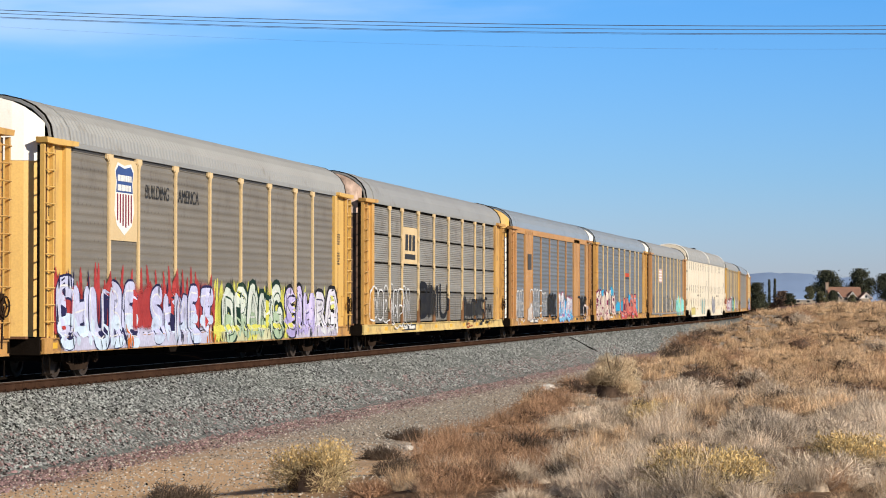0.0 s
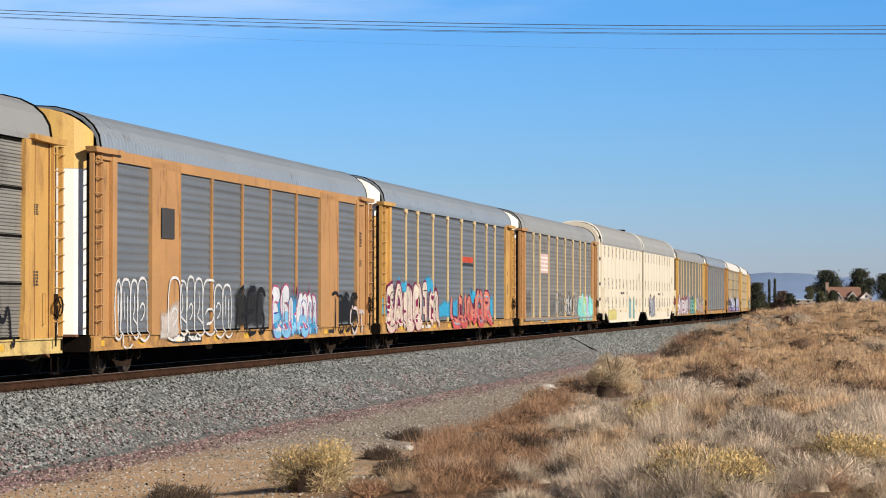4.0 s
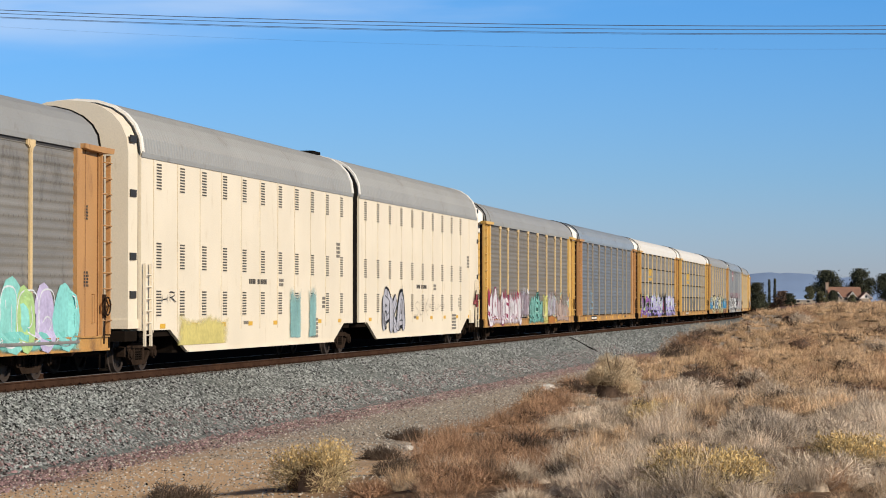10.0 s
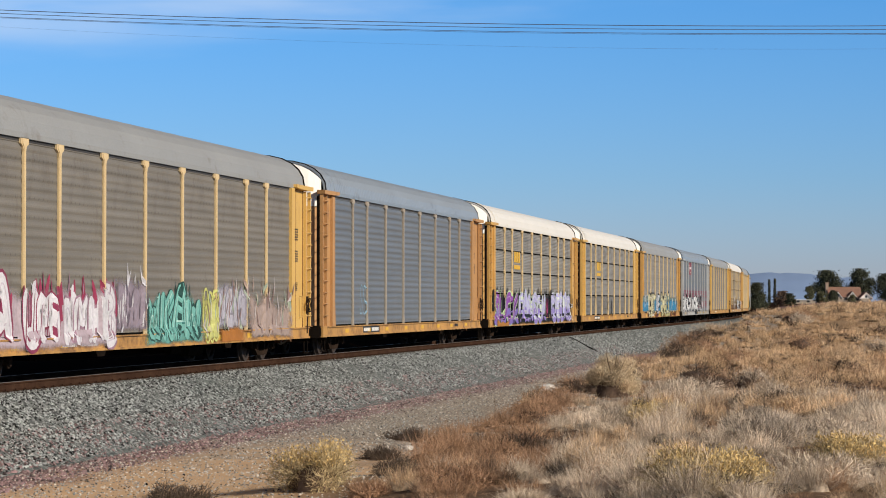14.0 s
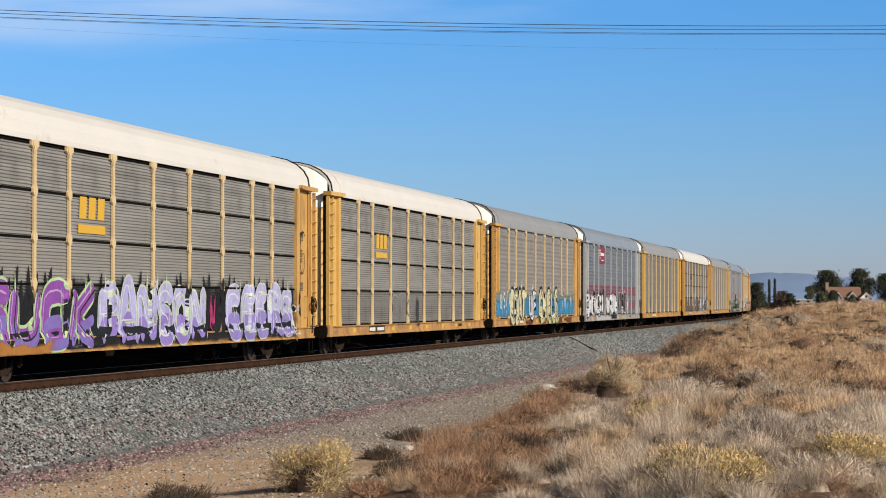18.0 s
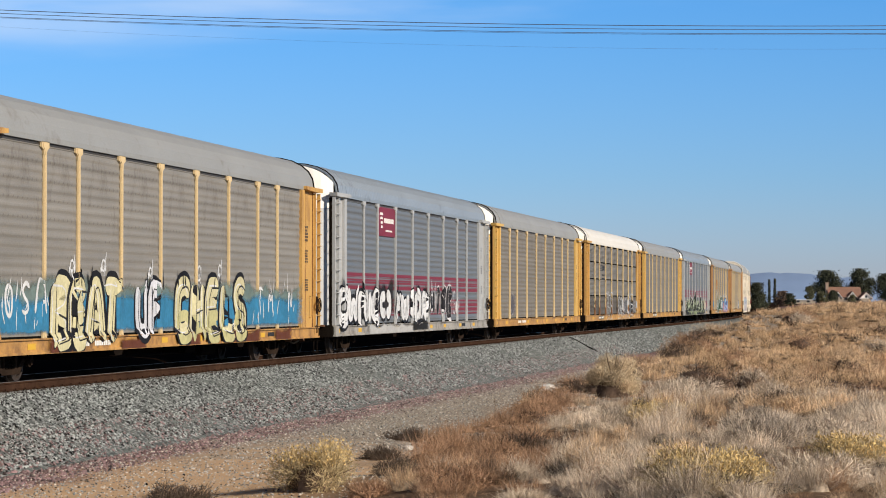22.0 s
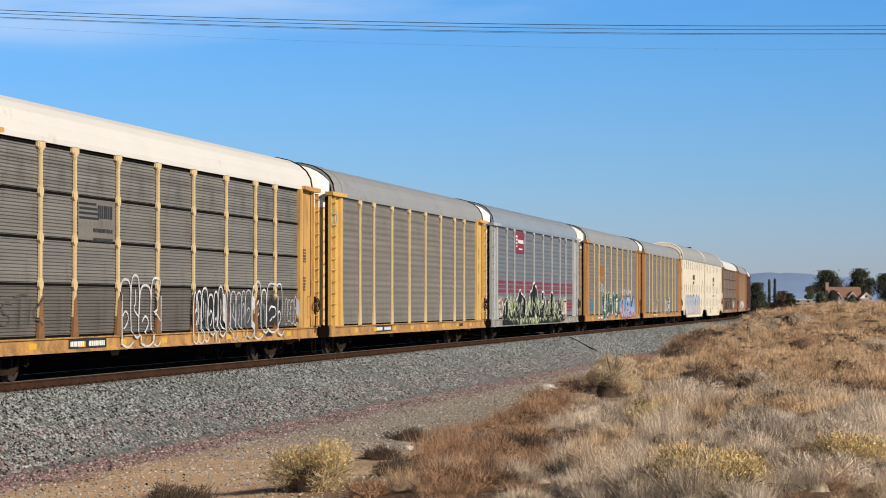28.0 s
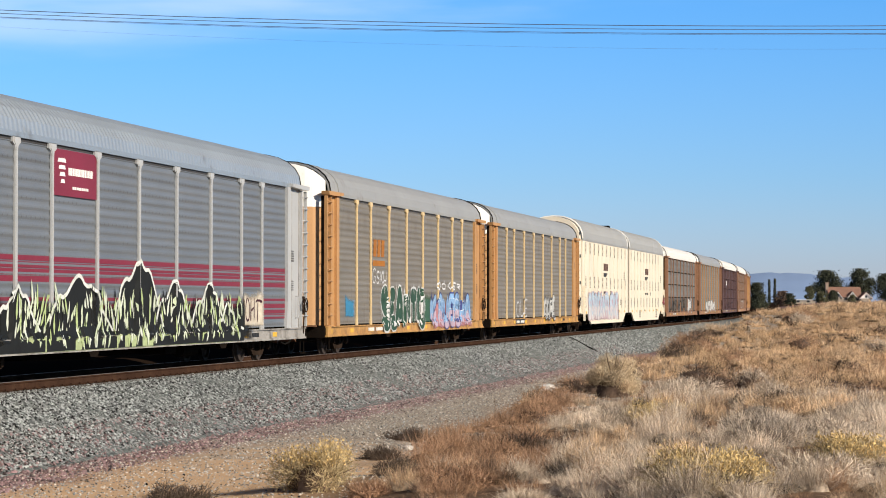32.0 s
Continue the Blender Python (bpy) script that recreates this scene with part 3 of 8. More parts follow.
def frame_on(car, sill_mat, shelf=None):
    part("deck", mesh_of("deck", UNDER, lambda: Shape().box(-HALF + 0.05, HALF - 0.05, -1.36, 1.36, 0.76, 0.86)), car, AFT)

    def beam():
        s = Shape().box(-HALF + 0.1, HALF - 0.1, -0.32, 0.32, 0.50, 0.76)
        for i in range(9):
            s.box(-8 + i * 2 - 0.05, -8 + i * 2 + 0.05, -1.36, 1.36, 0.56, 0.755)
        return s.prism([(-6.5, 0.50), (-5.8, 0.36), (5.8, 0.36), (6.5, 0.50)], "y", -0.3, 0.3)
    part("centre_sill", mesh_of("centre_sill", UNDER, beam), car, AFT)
    for m in (Matrix(), FLIP):
        part("side_sill", mesh_of("side_sill", sill_mat, lambda: Shape().prism([(-1.37, 0.56), (-1.37, 0.872), (-1.50, 0.872), (-1.50, 0.84), (-1.46, 0.84), (-1.46, 0.61), (-1.50, 0.61), (-1.50, 0.56)], "x", -HALF + 0.02, HALF - 0.02)), car, AFT @ m)
        if shelf:
            part("sill_shelf", mesh_of("sill_shelf", shelf, lambda: Shape().prism([(-1.46, 0.90), (-1.46, 0.86), (-1.53, 0.74), (-1.53, 0.77)], "x", -11.9, 11.9)), car, m)
        for x in (-4.6, 5.3):
            part("jacking_pad", mesh_of("jacking_pad", UNDER, lambda: Shape().prism([(-0.34, 0.56), (-0.22, 0.44), (0.22, 0.44), (0.34, 0.56)], "y", -1.40, -1.51)), car, m @ Matrix.Translation((x, 0, 0)))
        part("end_sill", mesh_of("end_sill", UNDER, lambda: Shape().box(-HALF - 0.06, -HALF + 0.02, -1.48, 1.48, 0.54, 0.88)), car, AFT @ m)
        part("side_step", mesh_of("side_step", sill_mat, lambda: Shape().box(-HALF + 0.02, -HALF + 0.5, -1.56, -1.50, 0.56, 0.86)), car, AFT @ m)
        part("draft_box", mesh_of("draft_box", RUST, lambda: Shape().prism([(-HALF - 0.30, 0.50), (-HALF - 0.30, 0.80), (-HALF - 0.06, 0.92), (-HALF - 0.06, 0.42)], "y", -0.62, 0.62)), car, AFT @ m)
        part("end_platform", mesh_of("end_platform", RUST, lambda: Shape().box(-HALF - 0.22, -HALF - 0.06, -1.25, 1.25, 0.86, 0.91)), car, AFT @ m)
        coupler_on(car, 0, AFT @ m)
    part("brake_rigging", mesh_of("brake_rigging", UNDER, lambda: Shape().tube([(-7, -0.9, 0.42), (-3, -0.95, 0.36), (2.5, -0.95, 0.36)], 0.025).box(1.8, 2.6, -1.1, -0.5, 0.36, 0.62).tube([(3.4, -0.9, 0.42), (4.6, -0.9, 0.42)], 0.17, sides=12)), car)
    def brake():
        s = Shape().box(13.05, 13.25, -1.56, -1.46, 1.25, 1.75)
        ring = [(13.15 + 0.19 * math.cos(2 * math.pi * k / 16), -1.62, 1.5 + 0.19 * math.sin(2 * math.pi * k / 16)) for k in range(17)]
        s.tube(ring, 0.02, sides=5)
        for k in range(3):
            a = 2 * math.pi * k / 3
            s.tube([(13.15, -1.64, 1.5), (13.15 + 0.19 * math.cos(a), -1.62, 1.5 + 0.19 * math.sin(a))], 0.014, sides=4)
        return s.tube([(13.15, -1.56, 1.25), (13.15, -1.54, 0.7)], 0.02, sides=5)
    part("hand_brake", mesh_of("hand_brake", STEEL, brake), car, AFT, "rusty hand brake wheel")
    for x in (-PIVOT, PIVOT):
        truck_on(car, x + 0.27)


def autorack(spec):
    """An enclosed two- or three-deck car for new automobiles. kind A: tall ribbed panels; B: four finely ribbed panels above one another; C: a flush steel frame with wide columns."""
    kind = spec["kind"]
    car = new("autorack_car")
    tagged(car, spec["label"], "railway car", "cars of the train")
    frame_mat, post_mat, panel_mat, roof_mat = spec["frame"], spec.get("post", PALE), spec["panel"], spec["roof"]
    frame_on(car, spec.get("sill", SILL), panel_mat if spec.get("shelf") else None)
    rib, pitch = (0.02, 0.24) if spec.get("ribbed_roof", True) else (0.004, 1.6)
    part("roof", mesh_of("roof_%s" % (rib > 0.01), roof_mat, lambda: roof_shape(HALF, 1.47, EAVE, CROWN, rib, pitch, 0.62)), car, AFT)
    for x in (-HALF + 0.66, -HALF + 1.75, HALF - 0.66):
        part("roof_seam", mesh_of("roof_seam_%.2f" % x, BLACK if abs(x) > HALF - 1 else roof_mat, lambda: seam_shape(1.47, EAVE, CROWN, x, 0.028, 0.03 if abs(x) > HALF - 1 else 0.02)), car, AFT)
    for m in (Matrix(), FLIP):
        low = spec.get("door", frame_mat)
        part("end_door", mesh_of("end_door", low, lambda: door_shape(0.9, 4.395)), car, AFT @ m)
        part("door_top", mesh_of("door_top", spec.get("door_top", WHITE), lambda: door_shape(4.40, 4.8, arched=(1.47, EAVE, CROWN, 13))), car, AFT @ m, spec.get("door_look", "white upper door"))
        # an added black strip puts the recess's shade at the door's edge
        for sy in (-1.33,):
            part("door_seal", mesh_of("door_seal", BLACK, lambda: Shape().box(-HALF + 0.50, -HALF + 0.78, -0.07, 0.07, 0.9, 4.60)), car, AFT @ m @ Matrix.Translation((0, sy, 0)))
        part("top_rail", mesh_of("top_rail", BLACK if kind == "B" else SEAM, lambda: Shape().box(-11.8, 11.8, -1.44, -1.36, 4.70, 4.80)), car, m)
        def tabs():
            t = Shape()
            for k in range(37):
                t.box(-11.2 + k * 0.62, -11.14 + k * 0.62, -1.476, -1.44, 4.775, 4.84)
            return t
        tagged(part("eave_clip", mesh_of("eave_clip", BLACK, tabs), car, m), kind="stuff")
        part("eave_rail", mesh_of("eave_rail", roof_mat, lambda: Shape().box(-HALF + 0.62, HALF - 0.62, -1.47, -1.36, 4.80, 4.87)), car, AFT @ m)
        part("bottom_rail", mesh_of("bottom_rail", BLACK, lambda: Shape().box(-11.8, 11.8, -1.455, -1.36, 0.873, 0.918)), car, m)
        for mirror in (False, True):
            corner_on(car, m, frame_mat, mirror, low, kind)
        if kind == "C":
            edges, posts = (-11.9, -9.25, -7.0, -4.25, -1.43, 1.43, 4.25, 7.0, 9.25, 11.9), (-4.25, -1.43, 1.43, 4.25)
            for x in (-8.12, 8.12):
                part("column_plate", mesh_of("column_plate", frame_mat, lambda: Shape().box(-1.12, 1.12, -1.50, -1.40, 0.87, 4.78).box(-1.12, -1.06, -1.52, -1.5, 0.87, 4.78).box(1.06, 1.12, -1.52, -1.5, 0.87, 4.78).box(-0.02, 0.02, -1.51, -1.5, 0.9, 4.7)), car, m @ Matrix.Translation((x, 0, 0)))
            part("fascia", mesh_of("fascia", frame_mat, lambda: Shape().box(-13.0, 13.0, -1.50, -1.45, 4.62, 4.86)), car, m)
        else:
            edges, posts = EDGES, POSTS
        for i in range(len(edges) - 1):
            a, b = edges[i], edges[i + 1]
            if kind == "C" and i in (1, 7):
                continue
            w, c = b - a, (a + b) / 2
            at = m @ Matrix.Translation((c, 0, 0))
            if kind == "B":
                zs = (0.905, 1.94, 2.86, 3.78, 4.70)
                for j in range(4):
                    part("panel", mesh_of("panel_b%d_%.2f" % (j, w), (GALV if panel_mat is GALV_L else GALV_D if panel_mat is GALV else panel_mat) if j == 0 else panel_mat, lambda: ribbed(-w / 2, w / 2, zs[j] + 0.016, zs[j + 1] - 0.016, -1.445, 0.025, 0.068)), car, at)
                for j in (1, 2, 3):
                    part("panel_seam", mesh_of("panel_seam_%.2f" % w, BLACK, lambda: Shape().box(-w / 2, w / 2, -1.45, -1.40, -0.026, 0.026)), car, at @ Matrix.Translation((0, 0, zs[j])))
            else:
                part("panel", mesh_of("panel_a_%.2f" % w, panel_mat, lambda: ribbed(-w / 2, w / 2, 0.915, 4.70, -1.445, 0.013, 0.187, 0.42)), car, at)
        if spec.get("rusty_feet"):
            for x in posts:
                part("post_foot", mesh_of("post_foot", FLANK, lambda: Shape().prism([(-0.195, 0.865), (-0.155, 1.0), (-0.068, 1.62), (0.0, 1.72), (0.068, 1.62), (0.155, 1.0), (0.195, 0.865)], "y", -1.448, -1.5065)), car, m @ Matrix.Translation((x, 0, 0)), "rust-stained flaring foot")
        for x in posts:
            part("post", mesh_of("post_%s_%s" % (kind == "B", kind == "B" or spec.get("foot", False)), post_mat, lambda: post_shape(kind == "B" or spec.get("foot", False), (1.94, 2.86, 3.78) if kind == "B" else ())), car, m @ Matrix.Translation((x, 0, 0)))
    return car


def skirt_outline(half, lead, tail):
    """The side of a tall car's unit: its foot is cut away over the trucks."""
    o = [(-half, 4.90), (-half, 0.95)]
    o += [(-half + lead, 0.95), (-half + lead + 1.4, 0.42)]
    o += [(half - tail - 1.4, 0.42), (half - tail, 0.95), (half, 0.95), (half, 4.90)]
    return o


def tall_unit(label, rear, marks):
    """One of the two units of an articulated, taller, smooth-sided car with rows of small louvres."""
    half = 10.62
    car = new("articulated_autorack_unit")
    tagged(car, label, "railway car", "cars of the train")
    lead, tail = (2.2, 1.2) if not rear else (1.2, 2.2)
    prof = skirt_outline(half, lead, tail)
    flat = skirt_outline(half, tail, lead)
    for m, o, key in ((Matrix(), prof, "n"), (FLIP, flat, "f")):
        part("side_wall", mesh_of("tall_wall_%s%d" % (key, rear), CREAM, lambda: Shape().prism(o, "y", -1.50, -1.42)), car, m)
        for i in range(11):
            part("wall_seam", mesh_of("wall_seam", CREAM_D, lambda: Shape().box(-0.016, 0.016, -1.512, -1.499, 0.9, 4.85)), car, m @ Matrix.Translation((-half + 0.9 + i * 1.86, 0, 0)))
        part("eave_rail", mesh_of("tall_eave", CREAM, lambda: Shape().box(-half, half, -1.512, -1.45, 4.86, 4.93)), car, m)
        part("skirt_hem", mesh_of("skirt_hem_%s%d" % (key, rear), CREAM, lambda: Shape().box(o[3][0], o[4][0], -1.53, -1.45, 0.405, 0.445)), car, m)
        for row, z in enumerate((1.27, 2.36, 4.16)):
            for i in range(10 if rear else 11):
                v = part("louvre", mesh_of("louvre_back", CREAM, lambda: Shape().box(-0.21, 0.21, -1.507, -1.499, -0.02, 0.63)), car, m @ Matrix.Translation(((-half + 0.90 + i * 1.855) if rear else (-half + 1.29 + i * 1.838), 0, z)))
                # raised dark bars stand for the shade inside the louvre's slots
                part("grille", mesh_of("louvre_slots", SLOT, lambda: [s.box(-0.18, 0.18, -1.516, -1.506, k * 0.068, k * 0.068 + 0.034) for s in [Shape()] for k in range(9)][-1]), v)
    rib = part("roof", mesh_of("tall_roof", ROOF_G, lambda: roof_shape(half, 1.50, 4.92, 6.12, 0.018, 0.22)), car)
    for x in (-half + 0.06, half - 0.06):
        part("roof_rim", mesh_of("tall_rim_%.1f" % x, WHITE, lambda: seam_shape(1.50, 4.92, 6.12, x, 0.03, 0.09)), car)

    def end_wall():
        s = Shape()
        pts = arch(1.42, 4.92, 6.06, 13)
        return s.prism([(-1.42, 0.95)] + pts + [(1.42, 0.95)], "x", 0, 0.08)
    for x in (-half + 0.12, half - 0.2):
        part("end_wall", mesh_of("tall_end", CREAM, end_wall), car, pose(x, 0, 0))
    part("deck", mesh_of("tall_deck", UNDER, lambda: Shape().box(-half + 0.1, half - 0.1, -1.40, 1.40, 0.80, 0.94).box(-half + 3, half - 3, -1.3, 1.3, 0.4, 0.8)), car)
    e = half if rear else -half
    k = 1 if rear else -1

    def lad():
        return ladder_shape(e - k * 0.05, e - k * 0.5, -1.57, 0.6, 2.45, 6)
    part("ladder", mesh_of("tall_ladder%d" % rear, CREAM, lad), car)

    def door():
        s = Shape().box(e - k * 0.05, e + k * 0.75, -1.44, 1.44, 1.0, 1.2)
        return s.prism([(-1.43, 1.2)] + arch(1.43, 4.89, 6.06, 13) + [(1.43, 1.2)], "x", e + k * 0.05, e + k * 0.72)
    part("end_door", mesh_of("tall_door%d" % rear, CREAM, door), car)
    for z in (1.75, 2.6, 4.0, 5.2):
        part("hinge", mesh_of("tall_hinge%d" % rear, MARK_K, lambda: Shape().box(e + k * 0.2, e + k * 0.62, -1.46, -1.43, -0.08, 0.08)), car, pose(0, 0, z))
    part("end_platform", mesh_of("tall_platform%d" % rear, UNDER, lambda: Shape().box(e, e + k * 0.85, -1.4, 1.4, 0.72, 0.95).box(e + k * 0.8, e + k * 1.2, -0.12, 0.12, 0.62, 0.86)), car)
    if rear:

        def pipes():
            s = Shape()
            for j in range(4):
                a = e - 2.1 + 0.55 * j
                s.tube([(a, -1.40, 0.95), (a + 0.1, -1.50, 0.62), (a + 0.3, -1.52, 0.42), (a + 0.55, -1.48, 0.55), (a + 0.6, -1.40, 0.9)], 0.028, sides=5)
            for a in (0.1, 0.75):
                s.tube([(e - a, -1.54, 0.55), (e - a, -1.58, 1.9), (e - a + 0.15, -1.58, 2.05), (e - a + 0.5, -1.54, 1.7)], 0.022, sides=5)
            return s
        part("piping", mesh_of("tall_piping", STEEL, pipes), car, label="rusty brake pipes and bent handrails")
        part("valve_box", mesh_of("tall_valve", CREAM, lambda: Shape().box(e - 1.75, e - 1.15, -1.60, -1.50, 0.78, 1.28).box(e - 1.6, e - 1.3, -1.63, -1.60, 0.9, 1.15)), car)
        part("release_lever", mesh_of("tall_lever", RED, lambda: Shape().tube([(e - 0.9, -1.56, 1.5), (e - 0.6, -1.60, 1.85), (e - 0.5, -1.60, 1.4)], 0.05, sides=5)), car, label="small red lever")
    if not rear:
        part("roof_hatch", mesh_of("roof_hatch", BLACK, lambda: Shape().box(half - 0.5, half + 0.5, -0.35, 0.35, 6.13, 6.24)), car)
        truck_on(car, -half + 1.35)
        truck_on(car, half + 0.35)
        part("bellows", mesh_of("tall_bellows", BLACK, lambda: Shape().prism([(-1.44, 0.95)] + arch(1.44, 4.88, 6.04, 13) + [(1.44, 0.95)], "x", half - 0.1, half + 0.86)), car)
    else:
        truck_on(car, half - 1.35)
    return car


# ---- ground, ballast and rails ----
def smooth(a, b, v):
    u = np.clip((np.asarray(v, float) - a) / (b - a), 0, 1)
    return u * u * (3 - 2 * u)


def beside(x, y):
    """How far a point lies to the right of the track, and how far along it."""
    s = x * math.sin(BEARING) + y * math.cos(BEARING)
    r = x * math.cos(BEARING) - y * math.sin(BEARING) + OFFSET
    return r + np.interp(s, along, aside), s


def ground_z(x, y):
    x, y = np.asarray(x, float), np.asarray(y, float)
    r, s = beside(x, y)
    lump = 0.10 * np.sin(x * 0.31 + 1.3) * np.sin(y * 0.23) + 0.06 * np.sin(x * 0.83 + y * 0.61) + 0.03 * np.sin(x * 1.9 - y * 1.3)
    near = smooth(9, 19, r) * 0.55 * (1 - smooth(45, 90, s))
    far = smooth(4.7, 7.4, r) * smooth(122, 186, s) * 1.85 + smooth(9, 26, r) * smooth(90, 190, s) * 0.35
    far = far + smooth(0.138, 0.160, x / np.maximum(y, 1.0)) * smooth(200, 280, y) * 0.42
    wild = smooth(7.5, 10, r) + smooth(7.5, 10, -r)
    hide = -0.25 * (1 - smooth(3.6, 4.6, np.abs(r)))
    bench = smooth(3.2, 2.0, r) * 1.0 + smooth(-4, -14, r) * 0.45      # the land behind the track lies higher
    return -1.14 + near + far + bench + hide + lump * np.clip(wild, 0, 1)


def axis(*runs):
    vals = []
    for a, b, step in runs:
        vals += list(np.arange(a, b, step))
    return np.array(vals + [runs[-1][1]])


def ground_material():
    m = bpy.data.materials.new("dry_soil_and_gravel")
    m.use_nodes = True
    n, l = m.node_tree.nodes, m.node_tree.links
    b = n["Principled BSDF"]
    b.inputs["Roughness"].default_value, b.inputs["Specular IOR Level"].default_value = 1.0, 0.0
    co = n.new("ShaderNodeTexCoord")

    def noise_of(scale, detail=6, rough=0.6):
        t = n.new("ShaderNodeTexNoise")
        t.inputs["Scale"].default_value, t.inputs["Detail"].default_value, t.inputs["Roughness"].default_value = scale, detail, rough
        l.new(co.outputs["Object"], t.inputs["Vector"])
        return t.outputs["Fac"]

    def maths(op, a, c, d=None):
        t = n.new("ShaderNodeMath")
        t.operation = op
        for i, v in enumerate((a, c, d)):
            if v is None:
                continue
            if isinstance(v, (int, float)):
                t.inputs[i].default_value = v
            else:
                l.new(v, t.inputs[i])
        return t.outputs["Value"]

    def ramp(v, a, c, hi=1.0):
        t = n.new("ShaderNodeMapRange")
        t.inputs["From Min"].default_value, t.inputs["From Max"].default_value, t.inputs["To Max"].default_value = a, c, hi
        t.interpolation_type = "SMOOTHSTEP"
        l.new(v, t.inputs["Value"])
        return t.outputs["Result"]

    def mix(f, a, c):
        t = n.new("ShaderNodeMix")
        t.data_type = "RGBA"
        l.new(f, t.inputs["Factor"])
        for k, v in (("A", a), ("B", c)):
            if isinstance(v, tuple):
                t.inputs[k].default_value = (*v, 1)
            else:
                l.new(v, t.inputs[k])
        return t.outputs["Result"]
    s = n.new("ShaderNodeSeparateXYZ")
    l.new(co.outputs["Object"], s.inputs["Vector"])
    right = maths("ADD", maths("SUBTRACT", maths("MULTIPLY", s.outputs["X"], math.cos(BEARING)), maths("MULTIPLY", s.outputs["Y"], math.sin(BEARING))), OFFSET)
    wob = maths("MULTIPLY_ADD", noise_of(0.6), 2.4, -1.2)
    right = maths("ADD", right, wob)
    ahead = maths("ADD", s.outputs["Y"], maths("MULTIPLY", wob, 8.0))
    sand = mix(noise_of(1.1), (0.56, 0.385, 0.235), (0.44, 0.285, 0.165))
    gravel_tone = mix(ramp(noise_of(14, 8, 0.8), 0.40, 0.62), (0.17, 0.14, 0.112), (0.43, 0.372, 0.30))
    soil = mix(noise_of(2.0), (0.20, 0.132, 0.085), (0.10, 0.066, 0.046))
    road = mix(ramp(ahead, 39, 51), sand, gravel_tone)
    road = mix(ramp(noise_of(3.0, 8, 0.75), 0.55, 0.75, 0.6), road, gravel_tone)
    pink = mix(ramp(noise_of(16, 8, 0.8), 0.42, 0.6), (0.125, 0.070, 0.068), (0.262, 0.192, 0.176))
    out = mix(ramp(right, 4.6, 6.4), pink, road)
    soil = mix(ramp(ahead, 66, 92), soil, mix(noise_of(1.6), (0.36, 0.245, 0.145), (0.25, 0.165, 0.10)))
    out = mix(ramp(right, 9.0, 11.5), out, soil)
    # beyond the track: the train's shade put into the soil as near-black
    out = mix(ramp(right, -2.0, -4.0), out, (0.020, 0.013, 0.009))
    l.new(out, b.inputs["Base Color"])
    bp = n.new("ShaderNodeBump")
    bp.inputs["Strength"].default_value, bp.inputs["Distance"].default_value = 0.8, 0.03
    l.new(noise_of(22, 8, 0.75), bp.inputs["Height"])
    l.new(bp.outputs["Normal"], b.inputs["Normal"])
    return m


def build_ground():
    xs = axis((-4800, -600, 600), (-600, -80, 40), (-80, -20, 4), (-20, 44, 0.8), (44, 120, 6), (120, 640, 40), (640, 4800, 520))
    ys = axis((-600, -40, 40), (-40, 16, 4), (16, 80, 0.7), (80, 260, 2.5), (260, 700, 20), (700, 4900, 300))
    gx, gy = np.meshgrid(xs, ys)
    gz = ground_z(gx, gy)
    s = Shape()
    s.sheet([[(float(gx[j, i]), float(gy[j, i]), float(gz[j, i])) for i in range(len(xs))] for j in range(len(ys))])
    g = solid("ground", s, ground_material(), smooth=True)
    tagged(g, "dry sandy ground with gravel and brown soil", "ground", kind="structure")


def ballast_material():
    m = material("crushed_rock_ballast", (0.24, 0.24, 0.22), 0.9, 0, 0.2, 30, 1.2, 0.0, spec=0.15)
    n, l = m.node_tree.nodes, m.node_tree.links
    b = n["Principled BSDF"]
    co = n.new("ShaderNodeTexCoord")
    vo = n.new("ShaderNodeTexVoronoi")
    vo.inputs["Scale"].default_value = 15
    l.new(co.outputs["Object"], vo.inputs["Vector"])
    sepc = n.new("ShaderNodeSeparateColor")
    l.new(vo.outputs["Color"], sepc.inputs["Color"])
    cr = n.new("ShaderNodeValToRGB")
    el = cr.color_ramp.elements
    el[0].position, el[0].color = 0.0, (0.040, 0.047, 0.046, 1)
    el[1].position, el[1].color = 1.0, (0.345, 0.352, 0.335, 1)
    for p, c in ((0.3, (0.085, 0.097, 0.092, 1)), (0.6, (0.134, 0.144, 0.136, 1)), (0.88, (0.196, 0.200, 0.188, 1))):
        e = el.new(p)
        e.color = c
    l.new(sepc.outputs["Red"], cr.inputs["Fac"])
    l.new(cr.outputs["Color"], b.inputs["Base Color"])
    bp = n.new("ShaderNodeBump")
    bp.inputs["Strength"].default_value, bp.inputs["Distance"].default_value = 1.0, 0.05
    bp.invert = True
    l.new(vo.outputs["Distance"], bp.inputs["Height"])
    l.new(bp.outputs["Normal"], b.inputs["Normal"])
    return m


BALLAST = ballast_material()
STONE = material("loose_ballast_stone", (0.208, 0.218, 0.209), 0.9, 0, 0.25, 20, 3, 0.2, island=3.0, spec=0.2)
PINK_STONE = material("reddish_ballast_stone", (0.215, 0.135, 0.132), 0.9, 0, 0.25, 20, 3, 0.2, island=1.6)
PEBBLE = material("pale_road_gravel", (0.44, 0.385, 0.32), 0.9, 0, 0.25, 20, 3, 0.2, island=1.4)
# oil stains, and the shade under the train put into the colour
OILY_SHADE = material("oil_and_shade_ballast", (0.010, 0.007, 0.005), 1.0, 0, 0.3, 18, 1.2, 0.6, spec=0.0)
BED = ((-4.3, -0.5), (-3.0, -0.3), (-1.95, -0.25), (-1.6, -0.19), (1.6, -0.19), (1.95, -0.25), (3.9, -1.14), (4.3, -1.3))


